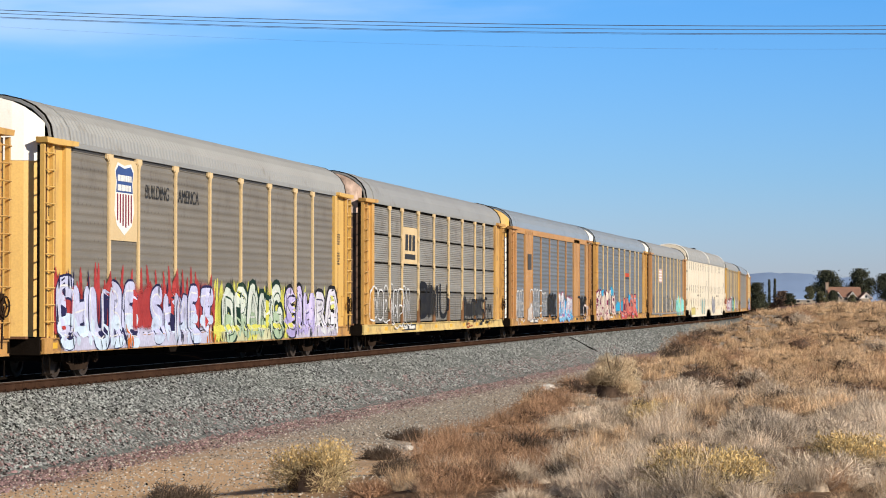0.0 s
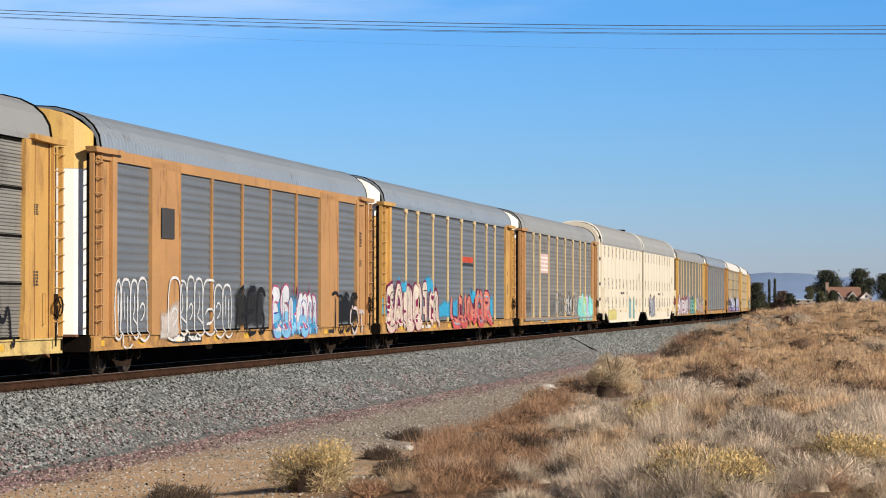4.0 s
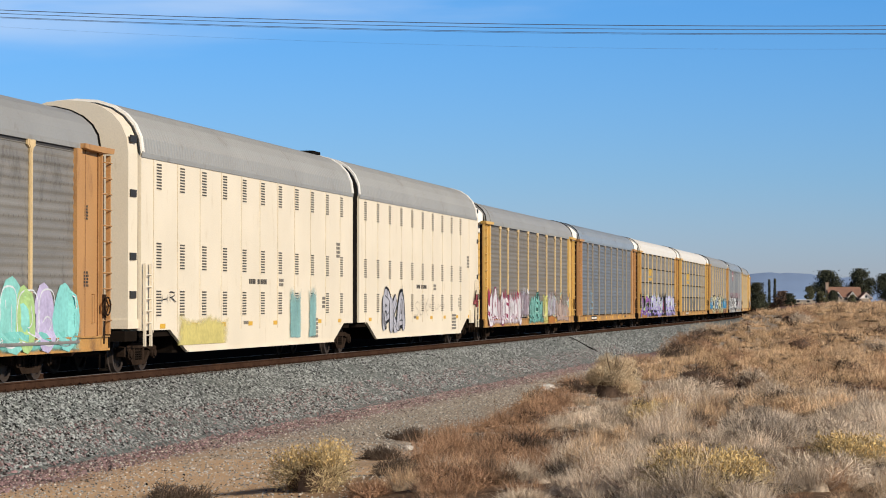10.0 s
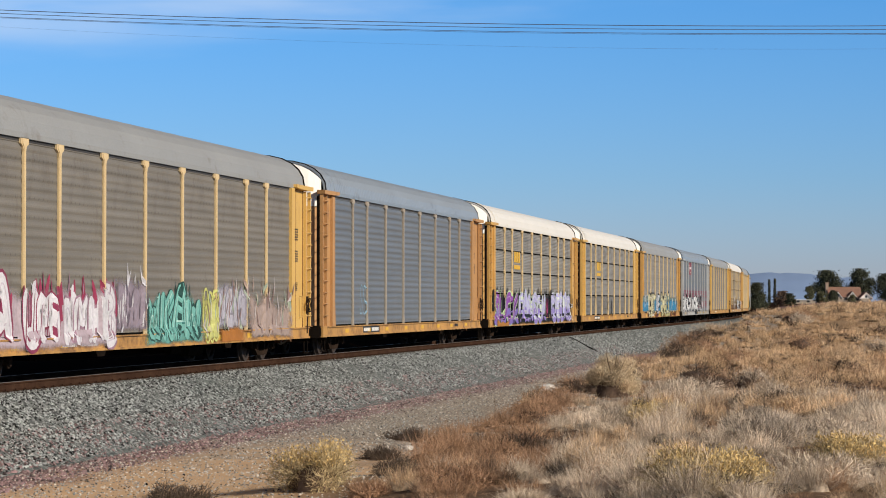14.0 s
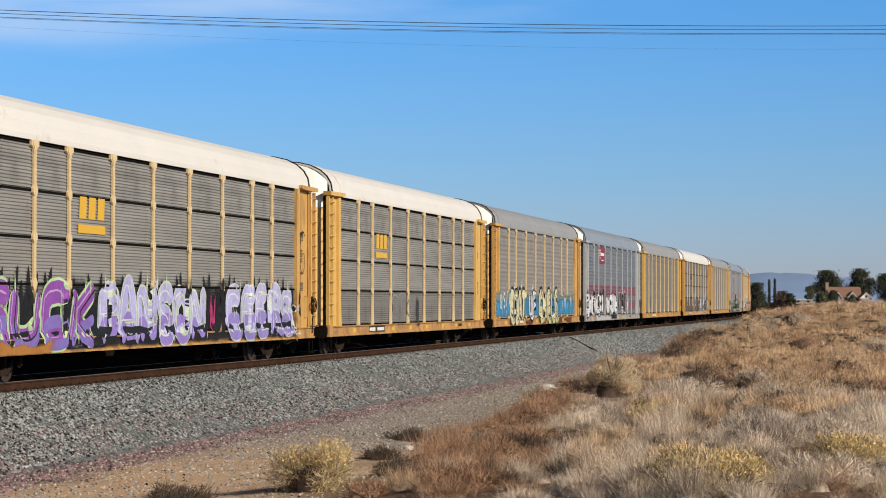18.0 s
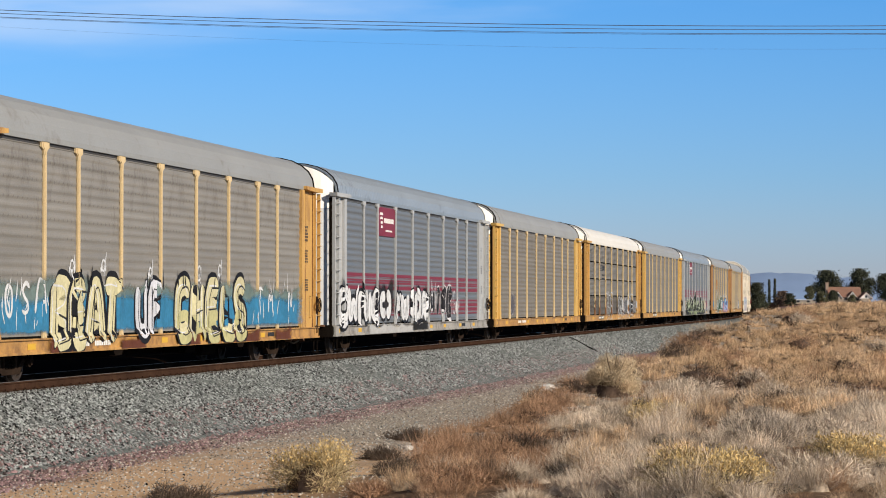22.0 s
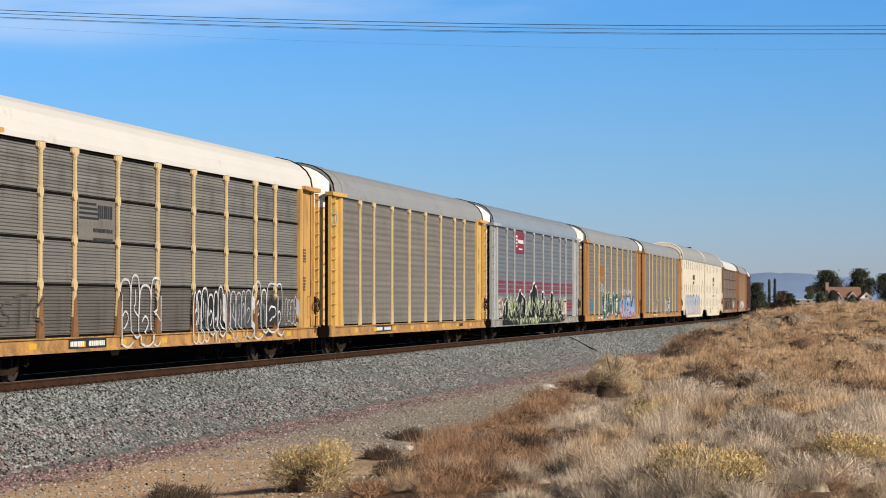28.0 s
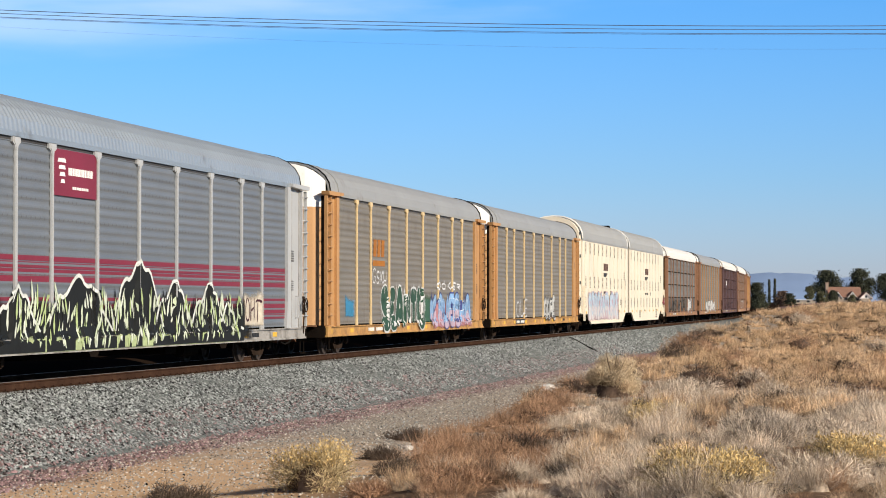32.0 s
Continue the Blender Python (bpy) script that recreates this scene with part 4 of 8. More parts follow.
def bed_z(r):
    return float(np.interp(r, [p[0] for p in BED], [p[1] for p in BED]))


def build_track():
    ss = axis((-420, 20, 20), (20, 140, 1.0), (140, 960, 8))
    rng = np.random.RandomState(3)
    lanes = list(BED[:3]) + [(-1, -0.19), (0, -0.19), (1, -0.19)] + [(1.6, -0.19), (1.95, -0.25), (2.4, -0.455), (2.9, -0.684), (3.4, -0.912), (3.9, -1.14), (4.3, -1.3)]
    s = Shape()
    rows = []
    for a in ss:
        row = []
        for r, z in lanes:
            x, y, _ = track(a, r + rng.uniform(-0.05, 0.05))
            row.append((float(x), float(y), z + rng.uniform(-0.008, 0.008)))
        rows.append(row)
    s.sheet(rows)
    bed = solid("ballast", s, BALLAST, smooth=True)
    tagged(bed, "bed of grey crushed-rock ballast under the track", "ballast", kind="structure")
    # a near-black sheet that carries the shade under the cars
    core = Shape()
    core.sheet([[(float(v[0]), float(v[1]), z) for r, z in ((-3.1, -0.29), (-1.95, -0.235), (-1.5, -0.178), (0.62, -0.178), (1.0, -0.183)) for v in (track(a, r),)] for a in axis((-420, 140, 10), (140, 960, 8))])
    tagged(solid("ballast_centre", core, OILY_SHADE), "dark stones between the rails, oil and the train's shade in their colour", "ballast", kind="structure")
    for side, name in ((1, "rail_near"), (-1, "rail_far")):
        web = [(-0.07, -0.17), (-0.07, -0.16), (-0.012, -0.14), (-0.012, -0.045), (-0.036, -0.035), (-0.036, -0.004), (0.036, -0.004), (0.036, -0.035), (0.012, -0.045), (0.012, -0.14), (0.07, -0.16), (0.07, -0.17)]
        rail, head = Shape(), Shape()
        ss2 = axis((-420, 140, 20), (140, 960, 6))
        def line(prof):
            out = []
            for a in ss2:
                row = []
                for dr, z in prof:
                    x, y, _ = track(a, side * 0.755 + dr)
                    row.append((float(x), float(y), z))
                out.append(row + row[:1])
            return out
        rail.sheet(line(web))
        head.sheet(line([(-0.034, -0.006), (-0.03, 0.0), (0.03, 0.0), (0.034, -0.006)]))
        ob = tagged(solid(name, rail, RAIL), "rust-brown steel rail with a worn bright head", "rail", kind="structure")
        solid("rail_head", head, RAILTOP, ob)
    # ties, their ends just clear of the stones
    me = mesh_of("tie", TIE, lambda: Shape().prism([(-0.115, -0.36), (-0.115, -0.19), (-0.095, -0.172), (0.095, -0.172), (0.115, -0.19), (0.115, -0.36)], "y", -1.3, 1.3))
    plate = mesh_of("tie_plate", RAIL, lambda: Shape().box(-0.1, 0.1, -0.95, -0.56, -0.172, -0.160).box(-0.03, 0.03, -0.67, -0.64, -0.16, -0.13).box(-0.03, 0.03, -0.87, -0.84, -0.16, -0.13))
    bedob = bed
    for k in range(200):
        x, y, h = track(30 + k * 0.55)
        t = part("tie", me, bedob, Matrix.Translation((x, y, 0)) @ Matrix.Rotation(math.pi / 2 - h, 4, "Z"))
        part("tie_plate", plate, t)


def scatter(name, count, mat, place, size, label, category, seed):
    """Loose stones as one mesh: small uneven five-sided lumps. place(rng, n): x, y, z arrays; size: range in metres."""
    rng = np.random.RandomState(seed)
    x, y, z = place(rng, count)
    n = len(x)
    r = rng.uniform(size[0], size[1], n) * rng.uniform(0.7, 1.25, n)
    base = np.array([[1, 0, -0.3], [0.31, 0.95, -0.3], [-0.81, 0.59, -0.3], [-0.81, -0.59, -0.3], [0.31, -0.95, -0.3], [0.25, 0.1, 0.62], [-0.3, -0.2, 0.55]])
    jit = 1 + rng.uniform(-0.3, 0.3, (n, 7, 3))
    ang = rng.uniform(0, 6.283, n)
    v = base[None] * jit * r[:, None, None]
    c, s_ = np.cos(ang)[:, None], np.sin(ang)[:, None]
    vx, vy = v[:, :, 0] * c - v[:, :, 1] * s_, v[:, :, 0] * s_ + v[:, :, 1] * c
    vv = np.stack([vx + x[:, None], vy + y[:, None], v[:, :, 2] + z[:, None]], -1).reshape(-1, 3)
    f = np.array([[0, 1, 5], [1, 2, 6], [1, 6, 5], [2, 3, 6], [3, 4, 6], [4, 5, 6], [4, 0, 5]])
    ff = (f[None] + (np.arange(n) * 7)[:, None, None]).reshape(-1, 3)
    raw_mesh(name, vv, ff, mat, label, category)


def raw_mesh(name, vv, ff, mat, label, category):
    me = bpy.data.meshes.new(name)
    me.vertices.add(len(vv))
    me.vertices.foreach_set("co", np.asarray(vv, np.float32).ravel())
    me.loops.add(len(ff) * 3)
    me.loops.foreach_set("vertex_index", np.asarray(ff, np.int32).ravel())
    me.polygons.add(len(ff))
    me.polygons.foreach_set("loop_start", np.arange(len(ff), dtype=np.int32) * 3)
    me.materials.append(mat)
    me.update(calc_edges=True)
    me.validate()
    ob = new(name, me)
    return tagged(ob, label, category, kind="stuff")


def on_bed(r0, r1, s0, s1, power=1.6):
    def place(rng, n):
        s = s0 + (s1 - s0) * rng.rand(n) ** power
        r = rng.uniform(r0, r1, n)
        x, y, _ = track(s, r)
        z = np.interp(r, [p[0] for p in BED], [p[1] for p in BED])
        low = ground_z(x, y)
        return x, y, np.maximum(z, low) + 0.005
    return place


def build_stones():
    scatter("ballast_stones", 70000, STONE, on_bed(0.98, 3.95, 35, 135, 1.45), (0.014, 0.036), "loose grey crushed rock on the ballast slope", "ballast", 5)
    scatter("far_ballast_stones", 11000, STONE, on_bed(0.98, 4.0, 115, 215, 1.2), (0.03, 0.055), "grey crushed rock on the far ballast slope", "ballast", 9)
    scatter("reddish_stones", 13000, PINK_STONE, on_bed(2.9, 5.6, 33, 130), (0.018, 0.042), "reddish stones along the foot of the ballast", "gravel", 6)
    scatter("road_gravel", 21000, PEBBLE, on_bed(4.4, 11.0, 30, 115, 1.3), (0.008, 0.024), "pale gravel scattered over the dirt track", "gravel", 7)

    scatter("dark_road_gravel", 14000, STONE, on_bed(4.4, 10.5, 30, 110, 1.3), (0.008, 0.022), "dark gravel scattered over the dirt track", "gravel", 8)


build_ground()
build_track()
build_stones()


# ---- dry plants ----
def dry_plant(name, colour, spread=0.50, island=0.24, patch=1.1):
    """Thin dead stems and leaves: they scatter light back and let about as much through; the tone drifts from clump to clump."""
    m = bpy.data.materials.new(name)
    m.use_nodes = True
    n, l = m.node_tree.nodes, m.node_tree.links
    n.remove(n["Principled BSDF"])
    co = n.new("ShaderNodeTexCoord")
    broad = n.new("ShaderNodeTexNoise")
    broad.inputs["Scale"].default_value, broad.inputs["Detail"].default_value = patch, 4
    l.new(co.outputs["Object"], broad.inputs["Vector"])
    geo = n.new("ShaderNodeNewGeometry")
    one = n.new("ShaderNodeMath")
    one.operation, one.inputs[1].default_value, one.inputs[2].default_value = "MULTIPLY_ADD", 2 * island, 1 - island
    l.new(geo.outputs["Random Per Island"], one.inputs[0])
    two = n.new("ShaderNodeMapRange")
    two.inputs["From Min"].default_value, two.inputs["From Max"].default_value = 0.3, 0.7
    two.inputs["To Min"].default_value, two.inputs["To Max"].default_value = 1 - spread, 1 + spread
    l.new(broad.outputs["Fac"], two.inputs["Value"])
    k = n.new("ShaderNodeMath")
    k.operation = "MULTIPLY"
    l.new(one.outputs["Value"], k.inputs[0])
    l.new(two.outputs["Result"], k.inputs[1])
    tone = n.new("ShaderNodeVectorMath")
    tone.operation = "SCALE"
    tone.inputs[0].default_value = colour
    l.new(k.outputs["Value"], tone.inputs["Scale"])
    back, through_ = n.new("ShaderNodeBsdfDiffuse"), n.new("ShaderNodeBsdfTranslucent")
    mix = n.new("ShaderNodeMixShader")
    mix.inputs["Fac"].default_value = 0.14
    for sh, i in ((back, 1), (through_, 2)):
        l.new(tone.outputs["Vector"], sh.inputs["Color"])
        l.new(sh.outputs["BSDF"], mix.inputs[i])
    l.new(mix.outputs["Shader"], n["Material Output"].inputs["Surface"])
    return m


STRAW = dry_plant("dry_straw", (0.57, 0.405, 0.255))
STRAW_O = dry_plant("orange_dry_straw", (0.52, 0.355, 0.21))
GREYWEED = dry_plant("grey_dead_weed", (0.555, 0.452, 0.345))
RUSTWEED = dry_plant("reddish_dead_weed", (0.36, 0.22, 0.135))
# dead brush, darkened to serve as shade between the mounds too
DARKWEED_SHADE = dry_plant("dark_grey_brush_and_shade", (0.100, 0.074, 0.056))
ASHWEED = dry_plant("ash_grey_dead_brush", (0.34, 0.28, 0.22))
SAGE = dry_plant("olive_tan_sage", (0.60, 0.475, 0.315))
BLOOM = dry_plant("dry_yellow_flower_heads", (0.62, 0.44, 0.19))
BROOM = dry_plant("tan_broom_twigs", (0.44, 0.345, 0.195))
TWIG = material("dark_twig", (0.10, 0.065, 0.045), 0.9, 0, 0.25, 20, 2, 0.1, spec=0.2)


def stems(rng, x, y, z, radius, height, count, width, curl):
    """Fountains of fine bent stems, one to each root at x, y, z: vertices and triangles."""
    k = np.repeat(np.arange(len(x)), count)
    n = len(k)
    a = rng.uniform(0, 6.2832, n)
    u = rng.rand(n) ** 0.55
    lobe = 1 + 0.28 * np.sin(a * 3 + (k * 1.7) % 6.28) + 0.12 * np.sin(a * 7 + (k * 2.9) % 6.28)
    top = height[k] * np.sqrt(np.clip(1 - 0.80 * u ** 2, 0.05, 1)) * rng.uniform(0.55, 1.08, n)
    out = radius[k] * u * lobe * rng.uniform(0.7, 1.08, n)
    b0 = radius[k] * 0.45 * u * rng.uniform(0.3, 1.3, n)
    ca, sa = np.cos(a), np.sin(a)
    base = np.stack([x[k] + ca * b0, y[k] + sa * b0, z[k] - 0.03], -1)
    tip = np.stack([x[k] + ca * out, y[k] + sa * out, z[k] + top], -1) + rng.normal(0, 1, (n, 3)) * (curl * height[k])[:, None]
    mid = base * 0.42 + tip * 0.58
    mid[:, 2] += 0.10 * top
    mid += rng.normal(0, 1, (n, 3)) * (0.6 * curl * height[k])[:, None]
    w = width[k] * rng.uniform(0.6, 1.4, n) / 2
    wa = rng.uniform(0, 6.2832, n)
    side = np.stack([np.cos(wa) * w, np.sin(wa) * w, rng.normal(0, 0.3, n) * w], -1)
    v = np.stack([base, mid + side, mid - side, tip], 1).reshape(-1, 3)
    return v, (np.array([[0, 1, 2], [2, 1, 3]])[None] + (np.arange(n) * 4)[:, None, None]).reshape(-1, 3)


def edge_of_grass(s):
    """How far right of the track the wild growth begins."""
    return np.interp(s, [0, 28, 34, 45, 58, 72, 85, 110, 140, 175, 300], [12.5, 11.6, 10.7, 9.4, 8.5, 8.0, 7.4, 6.6, 5.7, 5.1, 4.9])


def on_ground(px, py, lift=0.0):
    """Where the line of sight at these sight-angle units (thousandths of the focal distance right of and below the horizon) meets the ground."""
    d = 40.0
    for _ in range(12):
        d = (EYE_Z - float(ground_z(px * d / 1000, d)) - lift) * 1000 / py
    return px * d / 1000, d


def lie(x, y, scale):
    """A wandering number that says which sort of growth rules a patch."""
    wx, wy = x + 1.3 * np.sin(y * 0.5 * scale + 2), (y * 0.45) + 1.3 * np.sin(x * 0.6 * scale)
    return 0.55 * np.sin(wx * 1.15 * scale + 0.7) * np.cos(wy * 1.35 * scale - 0.4) + 0.35 * np.sin(wx * 2.6 * scale - wy * 1.9 * scale) + 0.2 * np.cos(wy * 5.1 * scale + wx * 3.7 * scale)


# stands of one sort: sight angles of the middle, half-width and half-depth in metres
STANDS = {
    "rust": [(3, 58, 0.8, 2.6), (18, 50, 1.1, 3.0), (-3, 78, 0.8, 1.2), (40, 42, 0.8, 2.5), (174, 29, 1.2, 3), (165, 72, 0.6, 1.2), (35, 64, 0.5, 1.2), (22, 60, 1.2, 2.0), (14, 74, 1.1, 1.5)],
    "grey": [(60, 46, 1.1, 3.6), (52, 70, 1.2, 2.4), (80, 62, 1.3, 2.4), (107, 55, 1.6, 3), (86, 37, 1.6, 4), (150, 55, 2.2, 3.6), (132, 72, 1.6, 1.8), (172, 44, 1.6, 4), (112, 36, 1.6, 3)],
    "straw": [(75, 53, 0.9, 2), (118, 44, 1.6, 3), (62, 56, 0.8, 2), (158, 75, 0.8, 1.2), (104, 68, 0.8, 1.3), (140, 34, 2, 4)],
    "dark": [(96, 61, 0.5, 1.0), (123, 54, 0.6, 1.3), (146, 60, 0.5, 1.0), (66, 72, 0.3, 0.7), (88, 46, 0.4, 1.0), (160, 37, 0.8, 1.6)],
    "bare": [(103, 35, 1.7, 6), (57, 37.5, 1.2, 5), (67, 39, 0.9, 3.5), (71, 33, 1.2, 4), (42, 38, 0.8, 7), (166, 37, 1.7, 4.0), (-8, 58, 0.6, 1.6), (76, 41, 0.7, 1.4), (-51, 77, 1.1, 1.6), (115, 48, 0.5, 1.2), (30, 57, 0.35, 0.9), (140, 68, 0.4, 0.8)],
}
KINDS = ["rust", "grey", "straw", "dark", "orange", "bare"]


def sort_of(x, y, rng):
    """The sort that rules each place: the stand that it lies in, else by the lie of the land."""
    v = lie(x, y, np.where(y < 75, 1.0, 0.6)) + rng.normal(0, 0.15, len(x))
    r, s = beside(x, y)
    rim = r - edge_of_grass(s)
    rise = np.clip((y - 48) / 22, 0, 1)
    kind = np.where(v < -0.42, 0, np.where(v > 0.30, 2, np.where(rng.rand(len(x)) < rise, 4, 1)))
    kind = np.where((kind == 0) & (y > 70) & (rng.rand(len(x)) < 0.75), 4, kind)
    kind = np.where((rim < 0.9 + 0.8 * rng.rand(len(x))) & (y < 75) & (kind != 2), 0, kind)
    # scattered dark clumps put pockets of shade among the others
    kind = np.where(rng.rand(len(x)) < np.where(y > 75, 0.12, 0.23), 3, kind)
    best = np.full(len(x), 1.15)
    for sort in KINDS:
        for u, w, hx, hy in STANDS.get(sort, ()):
            cx, cy = on_ground(u, w, 0.0 if sort == "bare" else 0.2)
            d = np.hypot((x - cx) / hx, (y - cy) / hy) + rng.normal(0, 0.12, len(x))
            if sort == "bare":
                d = np.where(d < 1, d - 2, 9)
            hit = d < best
            kind, best = np.where(hit, KINDS.index(sort), kind), np.where(hit, d, best)
    return kind


def spread_over(number, y0, y1, seed):
    """Places scattered evenly over the wedge of land before the eye, right of the track's margin."""
    rng = np.random.RandomState(seed)
    y = np.sqrt(rng.uniform(y0 ** 2, y1 ** 2, number))
    x = rng.uniform(-0.10, 0.215, number) * y
    r, s = beside(x, y)
    ok = r > edge_of_grass(s) + rng.exponential(0.25, number) + 0.15
    return x[ok], y[ok], rng


GROWTH = {
    # material, root radius, height, fullness, curl, name and label
    "rust": (RUSTWEED, (0.24, 0.52), (0.18, 0.42), 0.85, 0.36, "rusty_weeds", "reddish-brown tangled dead weeds in low mounds"),
    "grey": (GREYWEED, (0.22, 0.52), (0.18, 0.42), 1.1, 0.28, "grey_weeds", "pale grey-tan dead brush in soft upright mounds"),
    "straw": (STRAW, (0.18, 0.46), (0.16, 0.42), 1.0, 0.27, "pale_straw", "pale straw-coloured dry bunch grass"),
    "dark": (DARKWEED_SHADE, (0.20, 0.42), (0.20, 0.42), 0.9, 0.14, "dark_brush_shade", "dark grey-brown dead brush and shade pockets"),
    "orange": (STRAW_O, (0.20, 0.50), (0.11, 0.33), 1.0, 0.30, "orange_straw", "orange-brown dry bunch grass"),
}


HEARTS = {}


def dome_shade_material(sort, colour):
    """The dome inside a mound: its stems' colour darkened to put shade in the gaps."""
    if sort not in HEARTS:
        HEARTS[sort] = material("shade_dome_" + sort + "_fill", [v * 0.42 for v in colour], 1.0, 0, 0.6, 34, 2.2, 1.0, spec=0.0, island=0.5)
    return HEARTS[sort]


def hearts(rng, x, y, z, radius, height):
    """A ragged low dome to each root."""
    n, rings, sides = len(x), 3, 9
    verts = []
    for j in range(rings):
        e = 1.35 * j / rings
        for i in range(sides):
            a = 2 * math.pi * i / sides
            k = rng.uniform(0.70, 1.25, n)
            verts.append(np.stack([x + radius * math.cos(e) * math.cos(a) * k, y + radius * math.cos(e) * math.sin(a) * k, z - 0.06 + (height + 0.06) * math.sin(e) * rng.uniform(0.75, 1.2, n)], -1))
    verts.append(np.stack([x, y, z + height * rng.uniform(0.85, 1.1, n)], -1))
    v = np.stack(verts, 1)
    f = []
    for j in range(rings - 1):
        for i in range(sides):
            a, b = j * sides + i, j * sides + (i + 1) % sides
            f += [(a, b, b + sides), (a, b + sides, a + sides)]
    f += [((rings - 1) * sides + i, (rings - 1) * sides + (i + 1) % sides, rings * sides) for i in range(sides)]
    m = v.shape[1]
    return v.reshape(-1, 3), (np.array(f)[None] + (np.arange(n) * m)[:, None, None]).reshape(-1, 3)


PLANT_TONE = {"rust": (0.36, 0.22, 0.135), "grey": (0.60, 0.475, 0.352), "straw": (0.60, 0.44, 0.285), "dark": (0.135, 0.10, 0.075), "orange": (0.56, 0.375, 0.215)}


def build_growth(number, y0, y1, seed, size, per, reach):
    x, y, rng = spread_over(number, y0, y1, seed)
    kind = sort_of(x, y, rng)
    for i, sort in enumerate(KINDS[:5]):
        mat, rad, tall, full, curl, name, label = GROWTH[sort]
        sel = kind == i
        px, py = x[sel], y[sel]
        mound = (0.5 if y0 < 60 else 0.75) + (0.5 if y0 < 60 else 0.25) * np.sin(px * 1.5 + 1.1 * np.sin(py * 0.7)) * np.sin(py * 0.55 + 0.9 * np.sin(px * 0.9) + 0.6)
        big = rng.rand(len(px)) ** 1.3 * (0.35 + 0.65 * mound)
        radius = (rad[0] + (rad[1] - rad[0]) * big) * size
        height = (tall[0] + (tall[1] - tall[0]) * big) * (0.7 + 0.3 * size) * rng.uniform(0.6, 1.2, len(px)) * (0.38 + 1.05 * mound)
        count = np.clip(per * full * (radius / (0.33 * size)) ** 1.6 * (y0 / py) ** 1.0, 30, None).astype(int)
        v, f = stems(rng, px, py, ground_z(px, py), radius, height, count, (0.00011 if y0 < 60 else 0.00013) * py, curl)
        raw_mesh(name, v, f, mat, label + reach, "grass")
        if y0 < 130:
            # dark domes under the stems: shade painted into the gaps
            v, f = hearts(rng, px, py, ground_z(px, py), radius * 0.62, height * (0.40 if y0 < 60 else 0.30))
            raw_mesh("shade_dome_" + name, v, f, dome_shade_material(sort, PLANT_TONE[sort]), "dark domes for the shade inside the " + label + reach, "grass")


def build_grass():
    build_growth(1850, 24, 68, 11, 1.08, 600, " beside the dirt road")
    build_growth(4200, 66, 150, 12, 1.1, 150, " on the low rise")
    build_growth(6500, 136, 330, 13, 1.8, 48, " towards the horizon")
    build_growth(2600, 92, 215, 15, 1.7, 70, " low on the far rise")
    # broken stalks lying between the mounds
    x, y, rng = spread_over(1500, 26, 80, 14)
    one = np.ones(len(x))
    v, f = stems(rng, x, y, ground_z(x, y), 0.4 * one, 0.07 * one, (30 * one).astype(int), 0.00018 * y, 0.25)
    raw_mesh("low_litter", v, f, RUSTWEED, "low broken straw between the mounds", "grass")


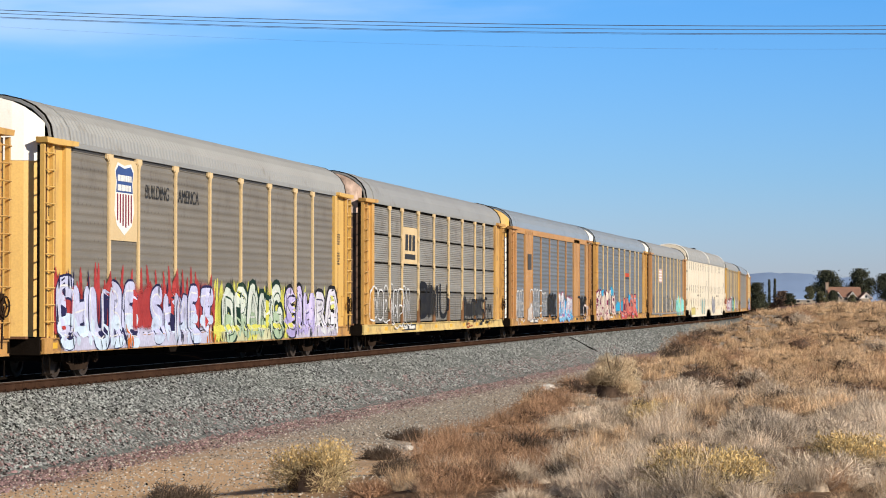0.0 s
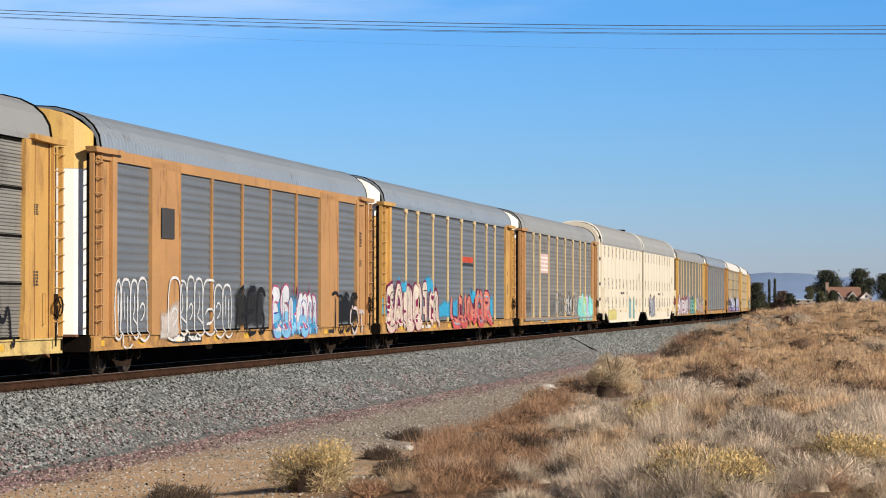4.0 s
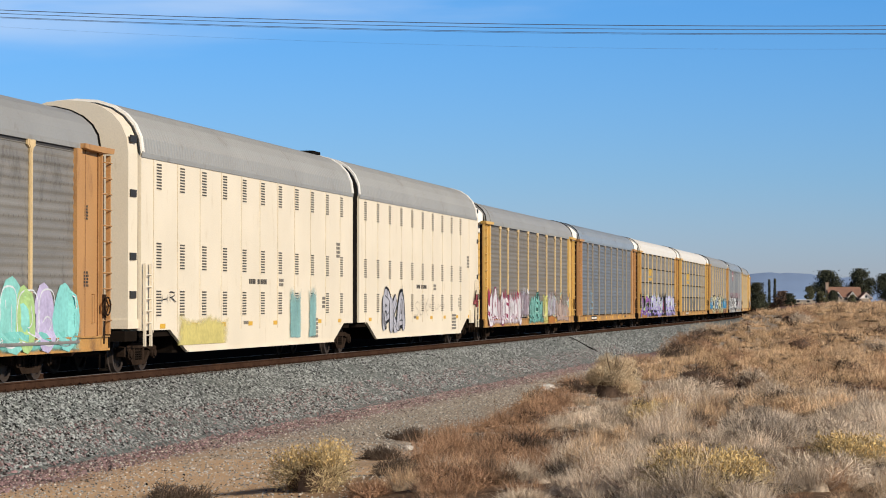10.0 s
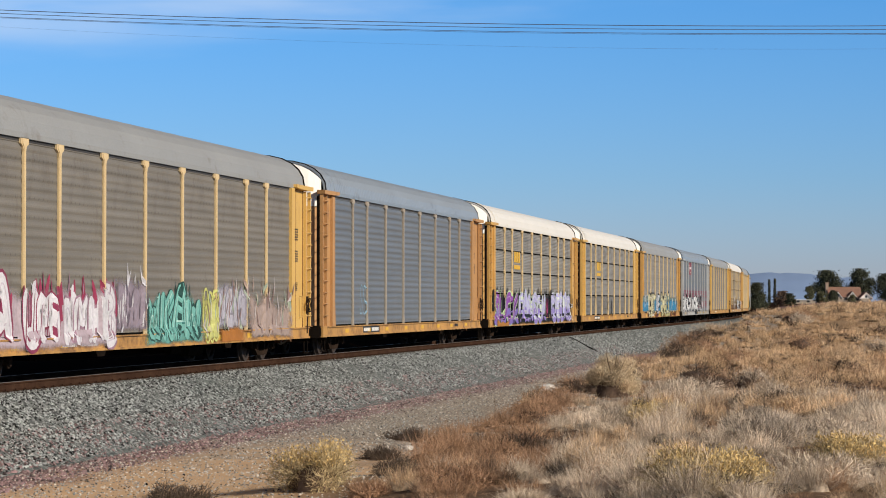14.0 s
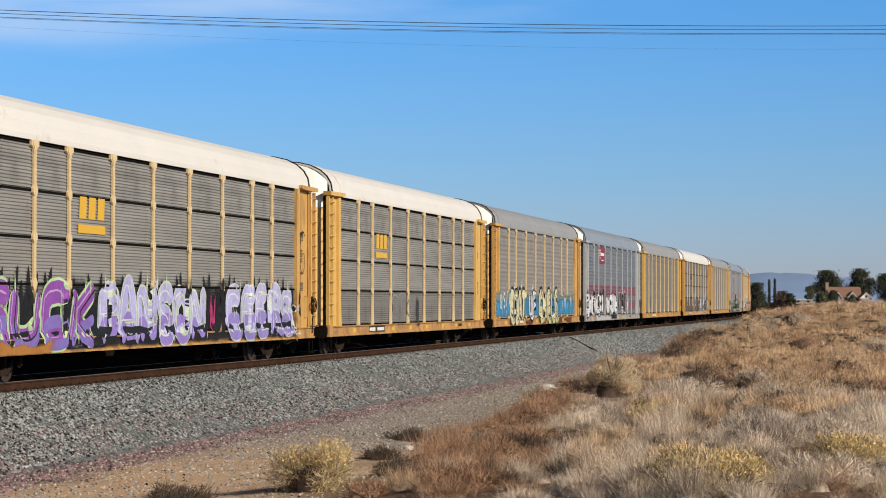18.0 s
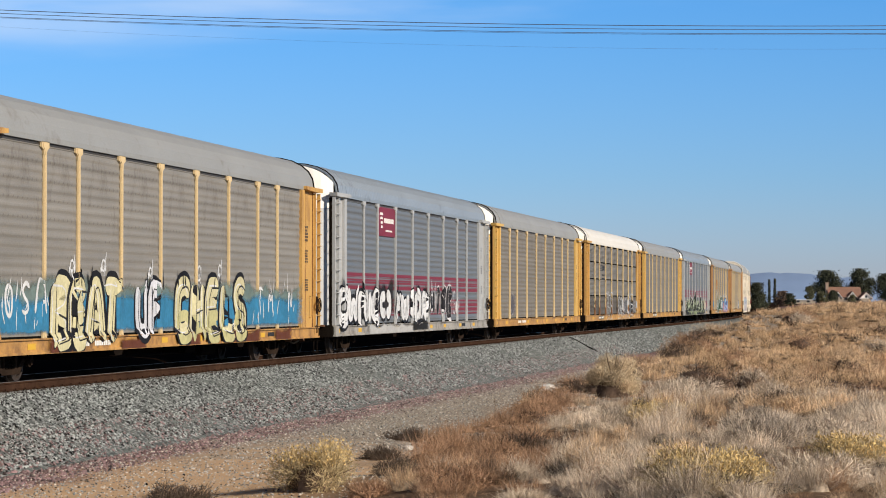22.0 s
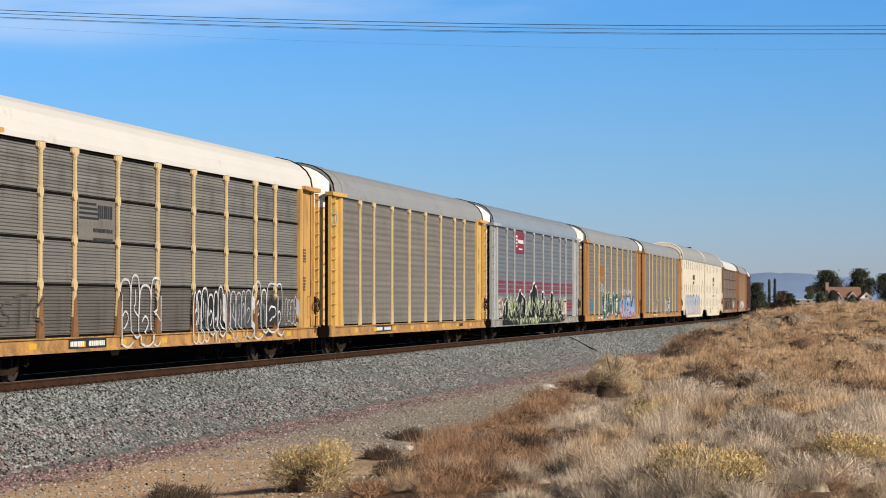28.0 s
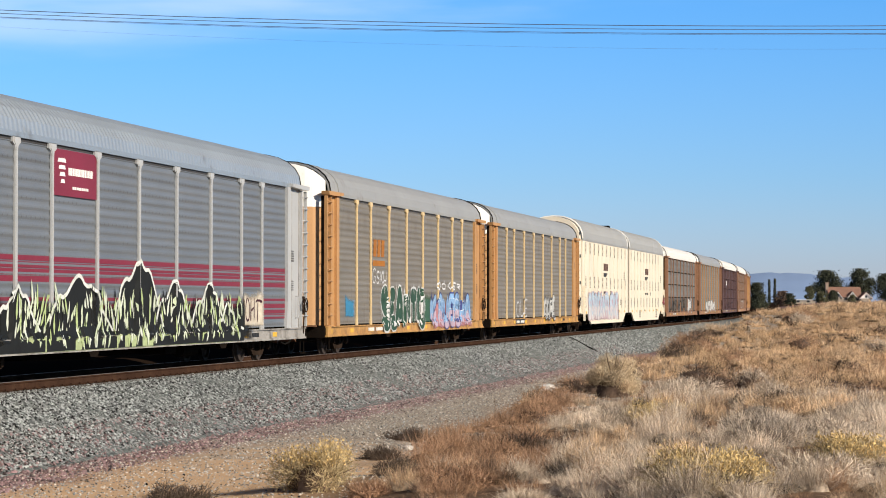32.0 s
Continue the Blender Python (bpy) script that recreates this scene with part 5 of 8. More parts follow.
def shrub(name, label, category, mat, x, y, width, height, seed, stems=44, sprigs=1500, droop=0.0, blade=0.012):
    """A low bush: woody stems that fork from the root, and a crown of many fine sprigs with gaps between them."""
    rng = np.random.RandomState(seed)
    z = float(ground_z(x, y))
    root = new(name)
    root.location = (x, y, z - 0.06)
    tagged(root, label, category)
    st = Shape()
    tips = []
    for i in range(stems):
        a, out = rng.uniform(0, 6.283), math.sqrt(rng.rand())
        top = Vector((math.cos(a) * out * width / 2, math.sin(a) * out * width / 2, height * (0.95 - 0.45 * out ** 2) * rng.uniform(0.75, 1.05)))
        mid = Vector((top.x * 0.35, top.y * 0.35, top.z * 0.55))
        st.tube([(top.x * 0.05, top.y * 0.05, -0.05), mid, top * 0.93], 0.012, 0.004, 4)
        tips.append((mid, top))
    solid("woody_base", st, TWIG, root)
    # the crown: rounded lobes at the ends of the stems, sprigs thickest near their skins
    ends = np.array([t for _, t in tips])
    lobes = ends[rng.permutation(stems)[:14]] * np.array([0.78, 0.78, 0.72])
    lobes[:, 2] *= rng.uniform(0.35, 1.08, len(lobes))
    size = rng.uniform(0.17, 0.30, len(lobes)) * width
    k = rng.randint(0, len(lobes), sprigs)
    out = rng.normal(0, 1, (sprigs, 3))
    out /= np.linalg.norm(out, axis=1)[:, None]
    p = lobes[k] + out * (size[k] * rng.rand(sprigs) ** 0.4)[:, None] * np.array([1, 1, 0.85])
    p[:, 2] = np.abs(p[:, 2]) + 0.05 * height
    d = p / np.linalg.norm(p, axis=1)[:, None] * 0.45 + out * 0.4 + rng.normal(0, 0.55, (sprigs, 3)) + np.array([0, 0, 0.35 - droop])
    d /= np.linalg.norm(d, axis=1)[:, None]
    ln = rng.uniform(0.05, 0.13, sprigs)[:, None] * (0.5 + 0.35 * width)
    side = np.cross(d, out + rng.normal(0, 0.28, (sprigs, 3)))
    side *= blade / (np.linalg.norm(side, axis=1)[:, None] + 1e-6)
    v = np.stack([p - side * 0.5, p + side * 0.5, p + d * ln * 0.6 + side * 0.6, p + d * ln], 1).reshape(-1, 3)
    f = (np.array([[0, 1, 2], [0, 2, 3]])[None] + (np.arange(sprigs) * 4)[:, None, None]).reshape(-1, 3)
    # an added dark dome stands for the shade between the sprigs
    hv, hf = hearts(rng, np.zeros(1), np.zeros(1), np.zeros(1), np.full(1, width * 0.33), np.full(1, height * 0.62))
    inner = raw_mesh("crown_shade", hv, hf, TWIG, "", "")
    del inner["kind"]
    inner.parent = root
    ob = raw_mesh("foliage", v, f, mat, "", "")
    del ob["kind"]
    ob.parent = root
    if mat is BROOM:       # tufts of dry flowers on the tops of the shoots
        q = p[(p[:, 2] > 0.55 * height) & (rng.rand(sprigs) < 0.5)] + np.array([0, 0, 0.05])
        q = np.repeat(q, 2, axis=0) + rng.normal(0, 0.025, (2 * len(q), 3))
        e1, e2 = rng.normal(0, 0.010, (2, len(q), 3))
        hv = np.stack([q - e1, q + e1, q + e2 + np.array([0, 0, 0.02])], 1).reshape(-1, 3)
        heads = raw_mesh("blossom", hv, np.arange(len(hv)).reshape(-1, 3), BLOOM, "dry yellow flower heads", "")
        heads.parent = root
    return root


build_grass()
BUSHES = [
    # right of the axis, below the horizon, width, height, sort
    (-51.5, 75.5, 1.20, 0.74, "broom"), (-19, 71, 0.75, 0.36, "dark"), (4, 60, 1.25, 0.55, "rust"), (21, 66, 0.9, 0.55, "rust"),
    (69, 38.5, 1.3, 1.95, "sage"), (84, 36, 1.9, 0.62, "rust"), (126, 34.8, 1.5, 0.95, "grey"), (112, 34.8, 1.5, 0.80, "dark"), (62, 37.5, 1.0, 0.75, "dark"), (108, 77, 1.3, 0.62, "broom"), (117, 78, 1.0, 0.5, "broom"),
    (89, 50, 1.7, 0.38, "broom"), (130, 57, 1.3, 0.66, "grey"), (160, 55, 1.1, 0.55, "grey"), (165, 65, 1.2, 0.34, "broom"),
    (5, 75, 0.9, 0.55, "rust"), (54, 34, 1.4, 0.55, "rust"), (104, 20, 1.5, 0.7, "rust"), (-107, 80, 0.8, 0.25, "dark"),
    # many dark ones are added where shade lies beside lighter bushes
    (-30, 79, 0.6, 0.30, "rust"), (-16, 56, 0.8, 0.28, "dark"), (-24, 64, 0.6, 0.34, "dark"), (103, 34.0, 2.0, 1.2, "dark"), (33, 63, 0.9, 0.62, "dark"), (128, 50, 1.0, 0.5, "ash"), (54, 36.8, 1.1, 0.70, "dark"), (126, 59.5, 1.0, 0.62, "ash"), (136, 58, 1.0, 0.58, "ash"), (137, 45, 1.1, 0.62, "dark"), (87, 76, 0.6, 0.46, "dark"), (158, 38.5, 1.8, 0.75, "dark"), (175, 27.5, 2.0, 0.95, "rust"), (72, 50, 0.9, 0.5, "ash"), (99, 47, 1.1, 0.5, "ash"), (150, 39, 1.8, 0.5, "tan"), (173, 36, 1.6, 0.5, "rust"), (95, 68, 1.1, 0.5, "tan"),
    (60, 71, 1.0, 0.55, "tan"), (152, 74, 1.1, 0.5, "grey"), (40, 47, 1.1, 0.45, "rust"), (140, 46, 1.2, 0.5, "tan"),
    (118, 26, 1.8, 0.6, "rust"), (146, 17, 1.8, 0.8, "grey"), (165, 23, 2.0, 0.7, "tan"), (131, 12, 2.0, 0.8, "tan"),
]
SORTS = {
    "broom": (BROOM, "round yellow-green broom bush with dry flower heads", 4800, 0.008),
    "dark": (DARKWEED_SHADE, "low dark brown bush, dead twigs and shade in its colour", 2200, 0.008),
    "rust": (RUSTWEED, "low reddish-brown dead bush", 3000, 0.007),
    "sage": (SAGE, "rounded olive-tan sagebrush at the edge of the growth", 26000, 0.009),
    "tan": (STRAW, "rounded tan dry bush", 4200, 0.008),
    "ash": (ASHWEED, "low ash-grey dead bush in the grass", 4200, 0.008),
    "grey": (GREYWEED, "spreading grey-tan dead bush", 4600, 0.008),
}
# more bushes along the edge of the growth and on the rise: metres along and right of the track
# the first dark row stands in for the shade of the bank
EDGE_BUSHES = [(117, 7.3, 1.7, 0.62, "dark"), (127, 7.0, 1.7, 0.62, "dark"), (138, 6.7, 1.8, 0.66, "dark"), (149, 6.4, 1.9, 0.66, "dark"),
               (128, 6.4, 1.7, 0.9, "rust"), (142, 6.0, 2.0, 1.0, "rust"), (152, 5.8, 2.0, 0.9, "dark"), (160, 5.7, 2.2, 1.0, "tan"), (100, 7.4, 1.6, 0.7, "rust"), (90, 8.4, 1.5, 0.7, "tan"),
               (112, 10.5, 1.8, 0.8, "rust"), (135, 12.5, 2.2, 0.9, "rust"), (150, 17, 2.4, 0.9, "tan"), (165, 11, 2.4, 1.0, "rust"), (120, 17, 2.0, 0.8, "grey"), (178, 22, 2.6, 1.0, "grey"),
               (62, 9.6, 1.3, 0.5, "rust"), (54, 10.2, 1.3, 0.55, "rust"), (44, 11.6, 1.2, 0.5, "rust"), (66, 12.5, 1.6, 0.6, "grey"), (72, 15, 1.6, 0.6, "tan"), (84, 13, 1.7, 0.7, "rust"), (96, 16, 1.9, 0.7, "tan"), (58, 15, 1.5, 0.6, "grey")]
for i, (px, py, w, h, sort) in enumerate(BUSHES + EDGE_BUSHES):
    bx, by = on_ground(px, py) if i < len(BUSHES) else (float(v) for v in track(px, py)[:2])
    mat, label, sprigs, blade = SORTS[sort]
    sprigs = int(sprigs * (1.4 if by < 66 else 0.6))
    tagged(shrub("bush", label, "bush", mat, bx, by, w * 1.1, h * (0.9 if sort == "broom" else 0.8 if i < len(BUSHES) else 1.15), 40 + i, sprigs=sprigs, blade=blade * max(1, by / 60)), group="bushes in the dry grass")


def rock(px, py, size, mat, label, seed):
    x, y = on_ground(px, py)
    rng = random.Random(seed)
    bm = bmesh.new()
    bmesh.ops.create_icosphere(bm, subdivisions=2, radius=1.0)
    for v in bm.verts:
        k = 1 + rng.uniform(-0.18, 0.18)
        v.co = Vector((v.co.x * size[0] * k, v.co.y * size[1] * k, v.co.z * size[2] * k))
    me = bpy.data.meshes.new("rock")
    bm.to_mesh(me)
    bm.free()
    me.materials.append(mat)
    ob = new("rock", me)
    ob.location = (x, y, float(ground_z(x, y)) + size[2] * 0.55)
    tagged(ob, label, "rock")


PALE_ROCK = material("pale_rock", (0.55, 0.52, 0.47), 0.9, 0, 0.15, 12, 3, 0.4)
DARK_ROCK = material("dark_rock", (0.06, 0.055, 0.05), 0.9, 0, 0.2, 12, 3, 0.4)
rock(42.5, 35.8, (0.22, 0.16, 0.13), PALE_ROCK, "pale rough rock at the edge of the weeds", 1)
rock(-157, 62.5, (0.10, 0.08, 0.07), DARK_ROCK, "small dark stone at the foot of the ballast", 2)
rock(-14, 60, (0.10, 0.09, 0.06), PALE_ROCK, "pale stone beside the dirt track", 3)


# a thin dark cable that crosses the ballast slope
cable = Shape().tube([(float(track(a, r)[0]), float(track(a, r)[1]), bed_z(r) + 0.03) for a, r in ((121.2, 1.75), (121.0, 1.95), (120.7, 2.3), (120.4, 2.6), (120.0, 3.05), (119.9, 3.3))], 0.03, sides=6)
tagged(solid("cable", cable, BLACK), "thin black cable lying across the ballast slope", "cable")


# ---- houses, trees and hills far off ----
LEAF_DARK = material("dark_conifer_leaf", (0.062, 0.066, 0.042), 0.8, 0, 0.25, 2, 0.4, 0, spec=0.1, island=0.8)
LEAF_OLIVE = material("olive_leaf", (0.105, 0.102, 0.052), 0.8, 0, 0.3, 2, 0.4, 0, spec=0.2, island=1.4)
LEAF_BROWN = material("bare_brown_twigs", (0.13, 0.085, 0.06), 0.85, 0, 0.3, 2, 0.4, 0, spec=0.2, island=1.2)
BARK = material("grey_brown_bark", (0.09, 0.065, 0.045), 0.9, 0, 0.25, 6, 1, 0.3)
STUCCO = material("white_stucco", (0.74, 0.70, 0.63), 0.8, 0, 0.06, 6, 0.5, 0.1)
TANWALL = material("tan_stucco", (0.34, 0.27, 0.20), 0.8, 0, 0.06, 6, 0.5, 0.1)
ROOFTILE = material("red_brown_roof_tile", (0.22, 0.115, 0.075), 0.8, 0, 0.15, 3, 0.5, 0.2)
CHIMNEY = material("tan_chimney_brick", (0.34, 0.24, 0.17), 0.85, 0, 0.15, 6, 0.8, 0.2)
GLASS = material("dark_window_glass", (0.02, 0.025, 0.03), 0.1, 0, 0.1, 2, 0.5, 0)
# the haze of distance is put into this blue
HILL = material("haze_blue_hill", (0.235, 0.325, 0.49), 1.0, 0, 0.05, 0.02, 0.004, 0, spec=0.0)


def far(px, d):
    """A place d metres off, px thousandths right of the axis."""
    return px * d / 1000, d


def tree(label, mat, px, d, height, width, seed, low=0.15, leaves=1500, shape="round", leaf=0.34):
    """A trunk with limbs and an uneven crown of many small leaf sprays."""
    rng = np.random.RandomState(seed)
    x, y = far(px, d)
    z = float(ground_z(x, y))
    root = new("tree")
    root.location = (x, y, z)
    tagged(root, label, "tree", "trees round the house")
    t = Shape().tube([(0, 0, -0.2), (0.05 * width, 0.02, height * 0.35), (0.02, -0.03, height * 0.85)], 0.03 * height, 0.008 * height, 7)
    clumps = []
    for i in range(40):
        u = rng.uniform(low, 0.97)
        a = rng.uniform(0, 6.283)
        if shape == "cone":
            reach = (1.05 - u) * rng.uniform(0.6, 1.0)
        elif shape == "column":
            reach = 0.6 * math.sin(math.pi * min(1, u * 0.9 + 0.12)) * rng.uniform(0.6, 1)
        else:
            reach = math.sin(math.pi * min(1, (u - low) / (1 - low) * 0.75 + 0.22)) * rng.uniform(0.4, 1.0)
        end = Vector((math.cos(a) * reach * width / 2, math.sin(a) * reach * width / 2, u * height))
        t.tube([(0, 0, u * height * 0.75), (end.x * 0.5, end.y * 0.5, end.z * 0.93), end], 0.008 * height, 0.003 * height, 4)
        clumps.append(end)
    solid("trunk", t, BARK, root)
    c = np.array(clumps)
    k = rng.randint(0, len(c), leaves)
    rad = 0.105 * width if shape != "column" else 0.16 * width
    p = c[k] + rng.normal(0, 1, (leaves, 3)) * np.array([rad, rad, rad * (0.75 if shape != "column" else 2.0)])
    p[:, 2] = np.clip(p[:, 2], 0.15, height * 1.03)
    d1 = rng.normal(0, 1, (leaves, 3))
    d1 /= np.linalg.norm(d1, axis=1)[:, None]
    d2 = np.cross(d1, rng.normal(0, 1, (leaves, 3)))
    d2 /= np.linalg.norm(d2, axis=1)[:, None] + 1e-6
    s = leaf * rng.uniform(0.6, 1.4, leaves)[:, None]
    v = np.stack([p - d1 * s * 0.5, p + d2 * s * 0.3, p + d1 * s * 0.5, p - d2 * s * 0.3], 1).reshape(-1, 3)
    f = (np.array([[0, 1, 2], [0, 2, 3]])[None] + (np.arange(leaves) * 4)[:, None, None]).reshape(-1, 3)
    ob = raw_mesh("crown", v, f, mat, "", "")
    del ob["kind"]
    ob.parent = root
    return root


def gabled(s, x0, x1, y0, y1, z0, z1, over=0.4, thick=0.18):
    """Two roof slopes with their ridge along x, over a box."""
    ym = (y0 + y1) / 2
    for a, b in ((y0 - over, ym), (ym, y1 + over)):
        za, zb = (z0, z1) if a < ym and b == ym else (z1, z0)
        s.prism([(a, za), (b, zb), (b, zb + thick), (a, za + thick)], "x", x0 - over, x1 + over)
    return s


def house():
    px, d = 163.0, 960.0
    x, y = far(px, d)
    z = float(ground_z(x, y))
    h = new("house")
    h.location = (x, y, z + 0.7)
    tagged(h, "tan house with a red-brown tiled roof and white-edged gables", "house")
    w = Shape().box(-6.2, 6.0, -4.0, 4.0, -2.4, 1.6)
    w.prism([(-4.0, 1.6), (4.0, 1.6), (0, 5.1)], "x", -6.2, 6.0)
    solid("wall", w, TANWALL, h)
    solid("roof", gabled(Shape(), -6.2, 6.0, -4.0, 4.0, 1.35, 5.25), ROOFTILE, h)
    for gx, gw, gh, gy in ((-3.0, 1.1, 3.3, -4.3), (2.6, 1.3, 3.3, -4.6), (7.6, 1.9, 3.0, -6.5)):
        # steep little gables: a white face under a dark tiled roof, on a tan wall
        face = Shape().prism([(gx - gw, gh - 2.1), (gx + gw, gh - 2.1), (gx + gw, gh - 1.75), (gx, gh), (gx - gw, gh - 1.75)], "y", gy, -0.5)
        gable = solid("gable", face, STUCCO, h)
        solid("gable_wall", Shape().box(gx - gw, gx + gw, gy, -0.5, -2.4, gh - 2.1), TANWALL, gable)
        r, trim = Shape(), Shape()
        for k in (-1, 1):
            ex = gx + k * (gw + 0.7)
            r.prism([(ex, gh - 2.45), (gx, gh), (gx, gh + 0.5), (ex, gh - 1.95)], "y", gy - 0.4, -0.4)
            trim.prism([(ex, gh - 2.5), (gx, gh - 0.1), (gx, gh + 0.25), (ex, gh - 2.15)], "y", gy - 0.46, gy - 0.40)
        solid("gable_roof", r, ROOFTILE, gable)
        solid("barge_board", trim, STUCCO, gable)
        win = solid("window", Shape().box(gx - 0.35, gx + 0.35, gy - 0.05, gy + 0.05, gh - 1.85, gh - 0.9), GLASS, gable)
    c = Shape().box(-7.2, -6.1, -1.0, 0.6, -2.4, 6.9).box(-7.35, -5.95, -1.15, 0.75, 6.9, 7.15)
    solid("chimney", c, CHIMNEY, h)
    for wx in (-5.0, 0.2, 4.6):
        solid("window", Shape().box(wx - 0.6, wx + 0.6, -4.06, -3.98, 0.1, 1.2), GLASS, h)


def shed():
    x, y = far(146.5, 560)
    h = new("shed")
    h.location = (x, y, float(ground_z(x, y)))
    tagged(h, "low pale shed with a flat roof among shrubs", "shed")
    solid("wall", Shape().box(-2.6, 2.6, -1.5, 1.5, -0.3, 0.75), TANWALL, h)
    solid("roof", Shape().box(-2.85, 2.85, -1.75, 1.75, 0.75, 0.90), STUCCO, h)
    for wx in (-1.4, 0.9):
        solid("window", Shape().box(wx - 0.35, wx + 0.35, -1.55, -1.49, 0.3, 0.75), GLASS, h)


house()
shed()
for args in (
    ("broad dark green tree beside the track's end", LEAF_DARK, 128.0, 420, 4.4, 3.6, 61, 0.1, 7000, "round", 0.26),
    ("slim dark green cypress tree", LEAF_DARK, 132.7, 520, 5.2, 0.6, 62, 0.02, 2600, "column", 0.20),
    ("slim dark green cypress tree", LEAF_DARK, 135.0, 520, 5.6, 0.6, 63, 0.02, 2600, "column", 0.20),
    ("bare brown shrubby tree in dry grass", LEAF_BROWN, 138.2, 480, 2.7, 3.2, 64, 0.1, 2600, "round", 0.3),
    ("dark green rounded shrub", LEAF_DARK, 141.2, 460, 2.2, 2.0, 65, 0.1, 2200, "round", 0.3),
    ("small olive-green tree before the hills", LEAF_OLIVE, 149.0, 620, 4.2, 2.3, 66, 0.15, 2600, "round", 0.3),
    ("large spreading dark green tree behind the chimney", LEAF_DARK, 156.5, 990, 12.6, 11.5, 67, 0.25, 9000, "round", 0.62),
    ("dark green shrub before the house wall", LEAF_DARK, 158.6, 560, 2.6, 2.2, 68, 0.1, 2600, "round", 0.3),
    ("tall dark green tree behind the house", LEAF_DARK, 169.8, 1000, 13.2, 9.8, 69, 0.1, 10000, "round", 0.66),
    ("broad dark green tree beside the house", LEAF_DARK, 180.2, 800, 9.0, 7.4, 70, 0.15, 8000, "round", 0.46),
    ("low olive shrub before the house", LEAF_OLIVE, 154.0, 520, 2.3, 2.6, 71, 0.1, 2200, "round", 0.3),
    ("low olive shrub before the house", LEAF_OLIVE, 166.5, 600, 2.0, 2.0, 72, 0.1, 700, "round", 0.3),
):
    tree(*args)


def hills():
    """Hills on the horizon, one long ridge with its own depth."""
    s = Shape()
    rows = [[], [], []]
    for i in range(601):
        u = -900 + i * 3.2
        d = 4300.0
        n = 6 * math.sin(u * 0.011 + 1) + 3 * math.sin(u * 0.037) + 1.5 * math.sin(u * 0.083 + 2)
        hgt = 27 + n * 0.8 + 25 * math.exp(-abs((u - 134) / 30) ** 1.6) + 1.2 * math.sin(u * 0.31) + 0.8 * math.sin(u * 0.77) + 8 * math.exp(-((u - 175) / 25) ** 2) + 4 * math.exp(-((u - 195) / 12) ** 2)
        for row, k, q in zip(rows, (0.96, 1.0, 1.06), (-8, hgt, -8)):
            row.append((u * d / 1000 * k, d * k, q))
    s.sheet(rows)
    ob = solid("backdrop_hills", s, HILL, smooth=True)
    tagged(ob, "bluish hills on the horizon", "hills", kind="structure")


hills()

# ---- overhead line ----
WIRE = material("dark_aluminium_wire", (0.10, 0.10, 0.11), 0.5, 0.5, 0.1, 20, 1, 0)
POLE = material("weathered_pole_wood", (0.16, 0.115, 0.08), 0.9, 0, 0.2, 10, 1, 0.3)


def power_line():
    """Wires slung between two poles that stand to either side, across the track."""
    d0 = 118.0
    x0, x1 = -52.0, 78.0
    line = new("power_line")
    tagged(line, "thin dark overhead wires slung between wooden poles", "power line")
    sights = ((12.0, 17.0, 45.0, 0.017), (14.0, 23.0, 51.5, 0.014), (16.0, 29.5, 58.5, 0.013), (16.6, 31.0, 60.5, 0.008), (22, 47.0, 86.0, 0.003))
    ends = []
    for i, (_, ya, yb, r) in enumerate(sights):
        d = d0 + i * 0.6
        za = EYE_Z + (534.9 - ya) / 4350.8 * d
        zb = EYE_Z + (534.9 - yb) / 4350.8 * d
        xa, xb = -784 / 4350.8 * d, 784 / 4350.8 * d
        low = 0.78 * xb     # where the wire hangs lowest
        k = (za - zb) / ((xa - low) ** 2 - (xb - low) ** 2)
        c = zb - k * (xb - low) ** 2
        pts = [(x0 + (x1 - x0) * j / 40, d, c + k * (x0 + (x1 - x0) * j / 40 - low) ** 2) for j in range(41)]
        solid("wire", Shape().tube(pts, r, sides=5), WIRE, line)
        ends.append((pts[0], pts[-1]))
    for e, x in ((0, x0), (1, x1)):
        top = max(p[e][2] for p in ends) + 0.4
        g = float(ground_z(x, d0 + 1.2))
        p = solid("pole", Shape().tube([(x, d0 + 1.2, g - 0.3), (x, d0 + 1.2, top)], 0.19, 0.13, 10), POLE, line)
        for z in sorted({round(q[e][2], 2) for q in ends}):
            solid("crossarm", Shape().box(x - 0.06, x + 0.06, d0 - 0.3, d0 + 2.7, z - 0.16, z - 0.06), POLE, p)


power_line()


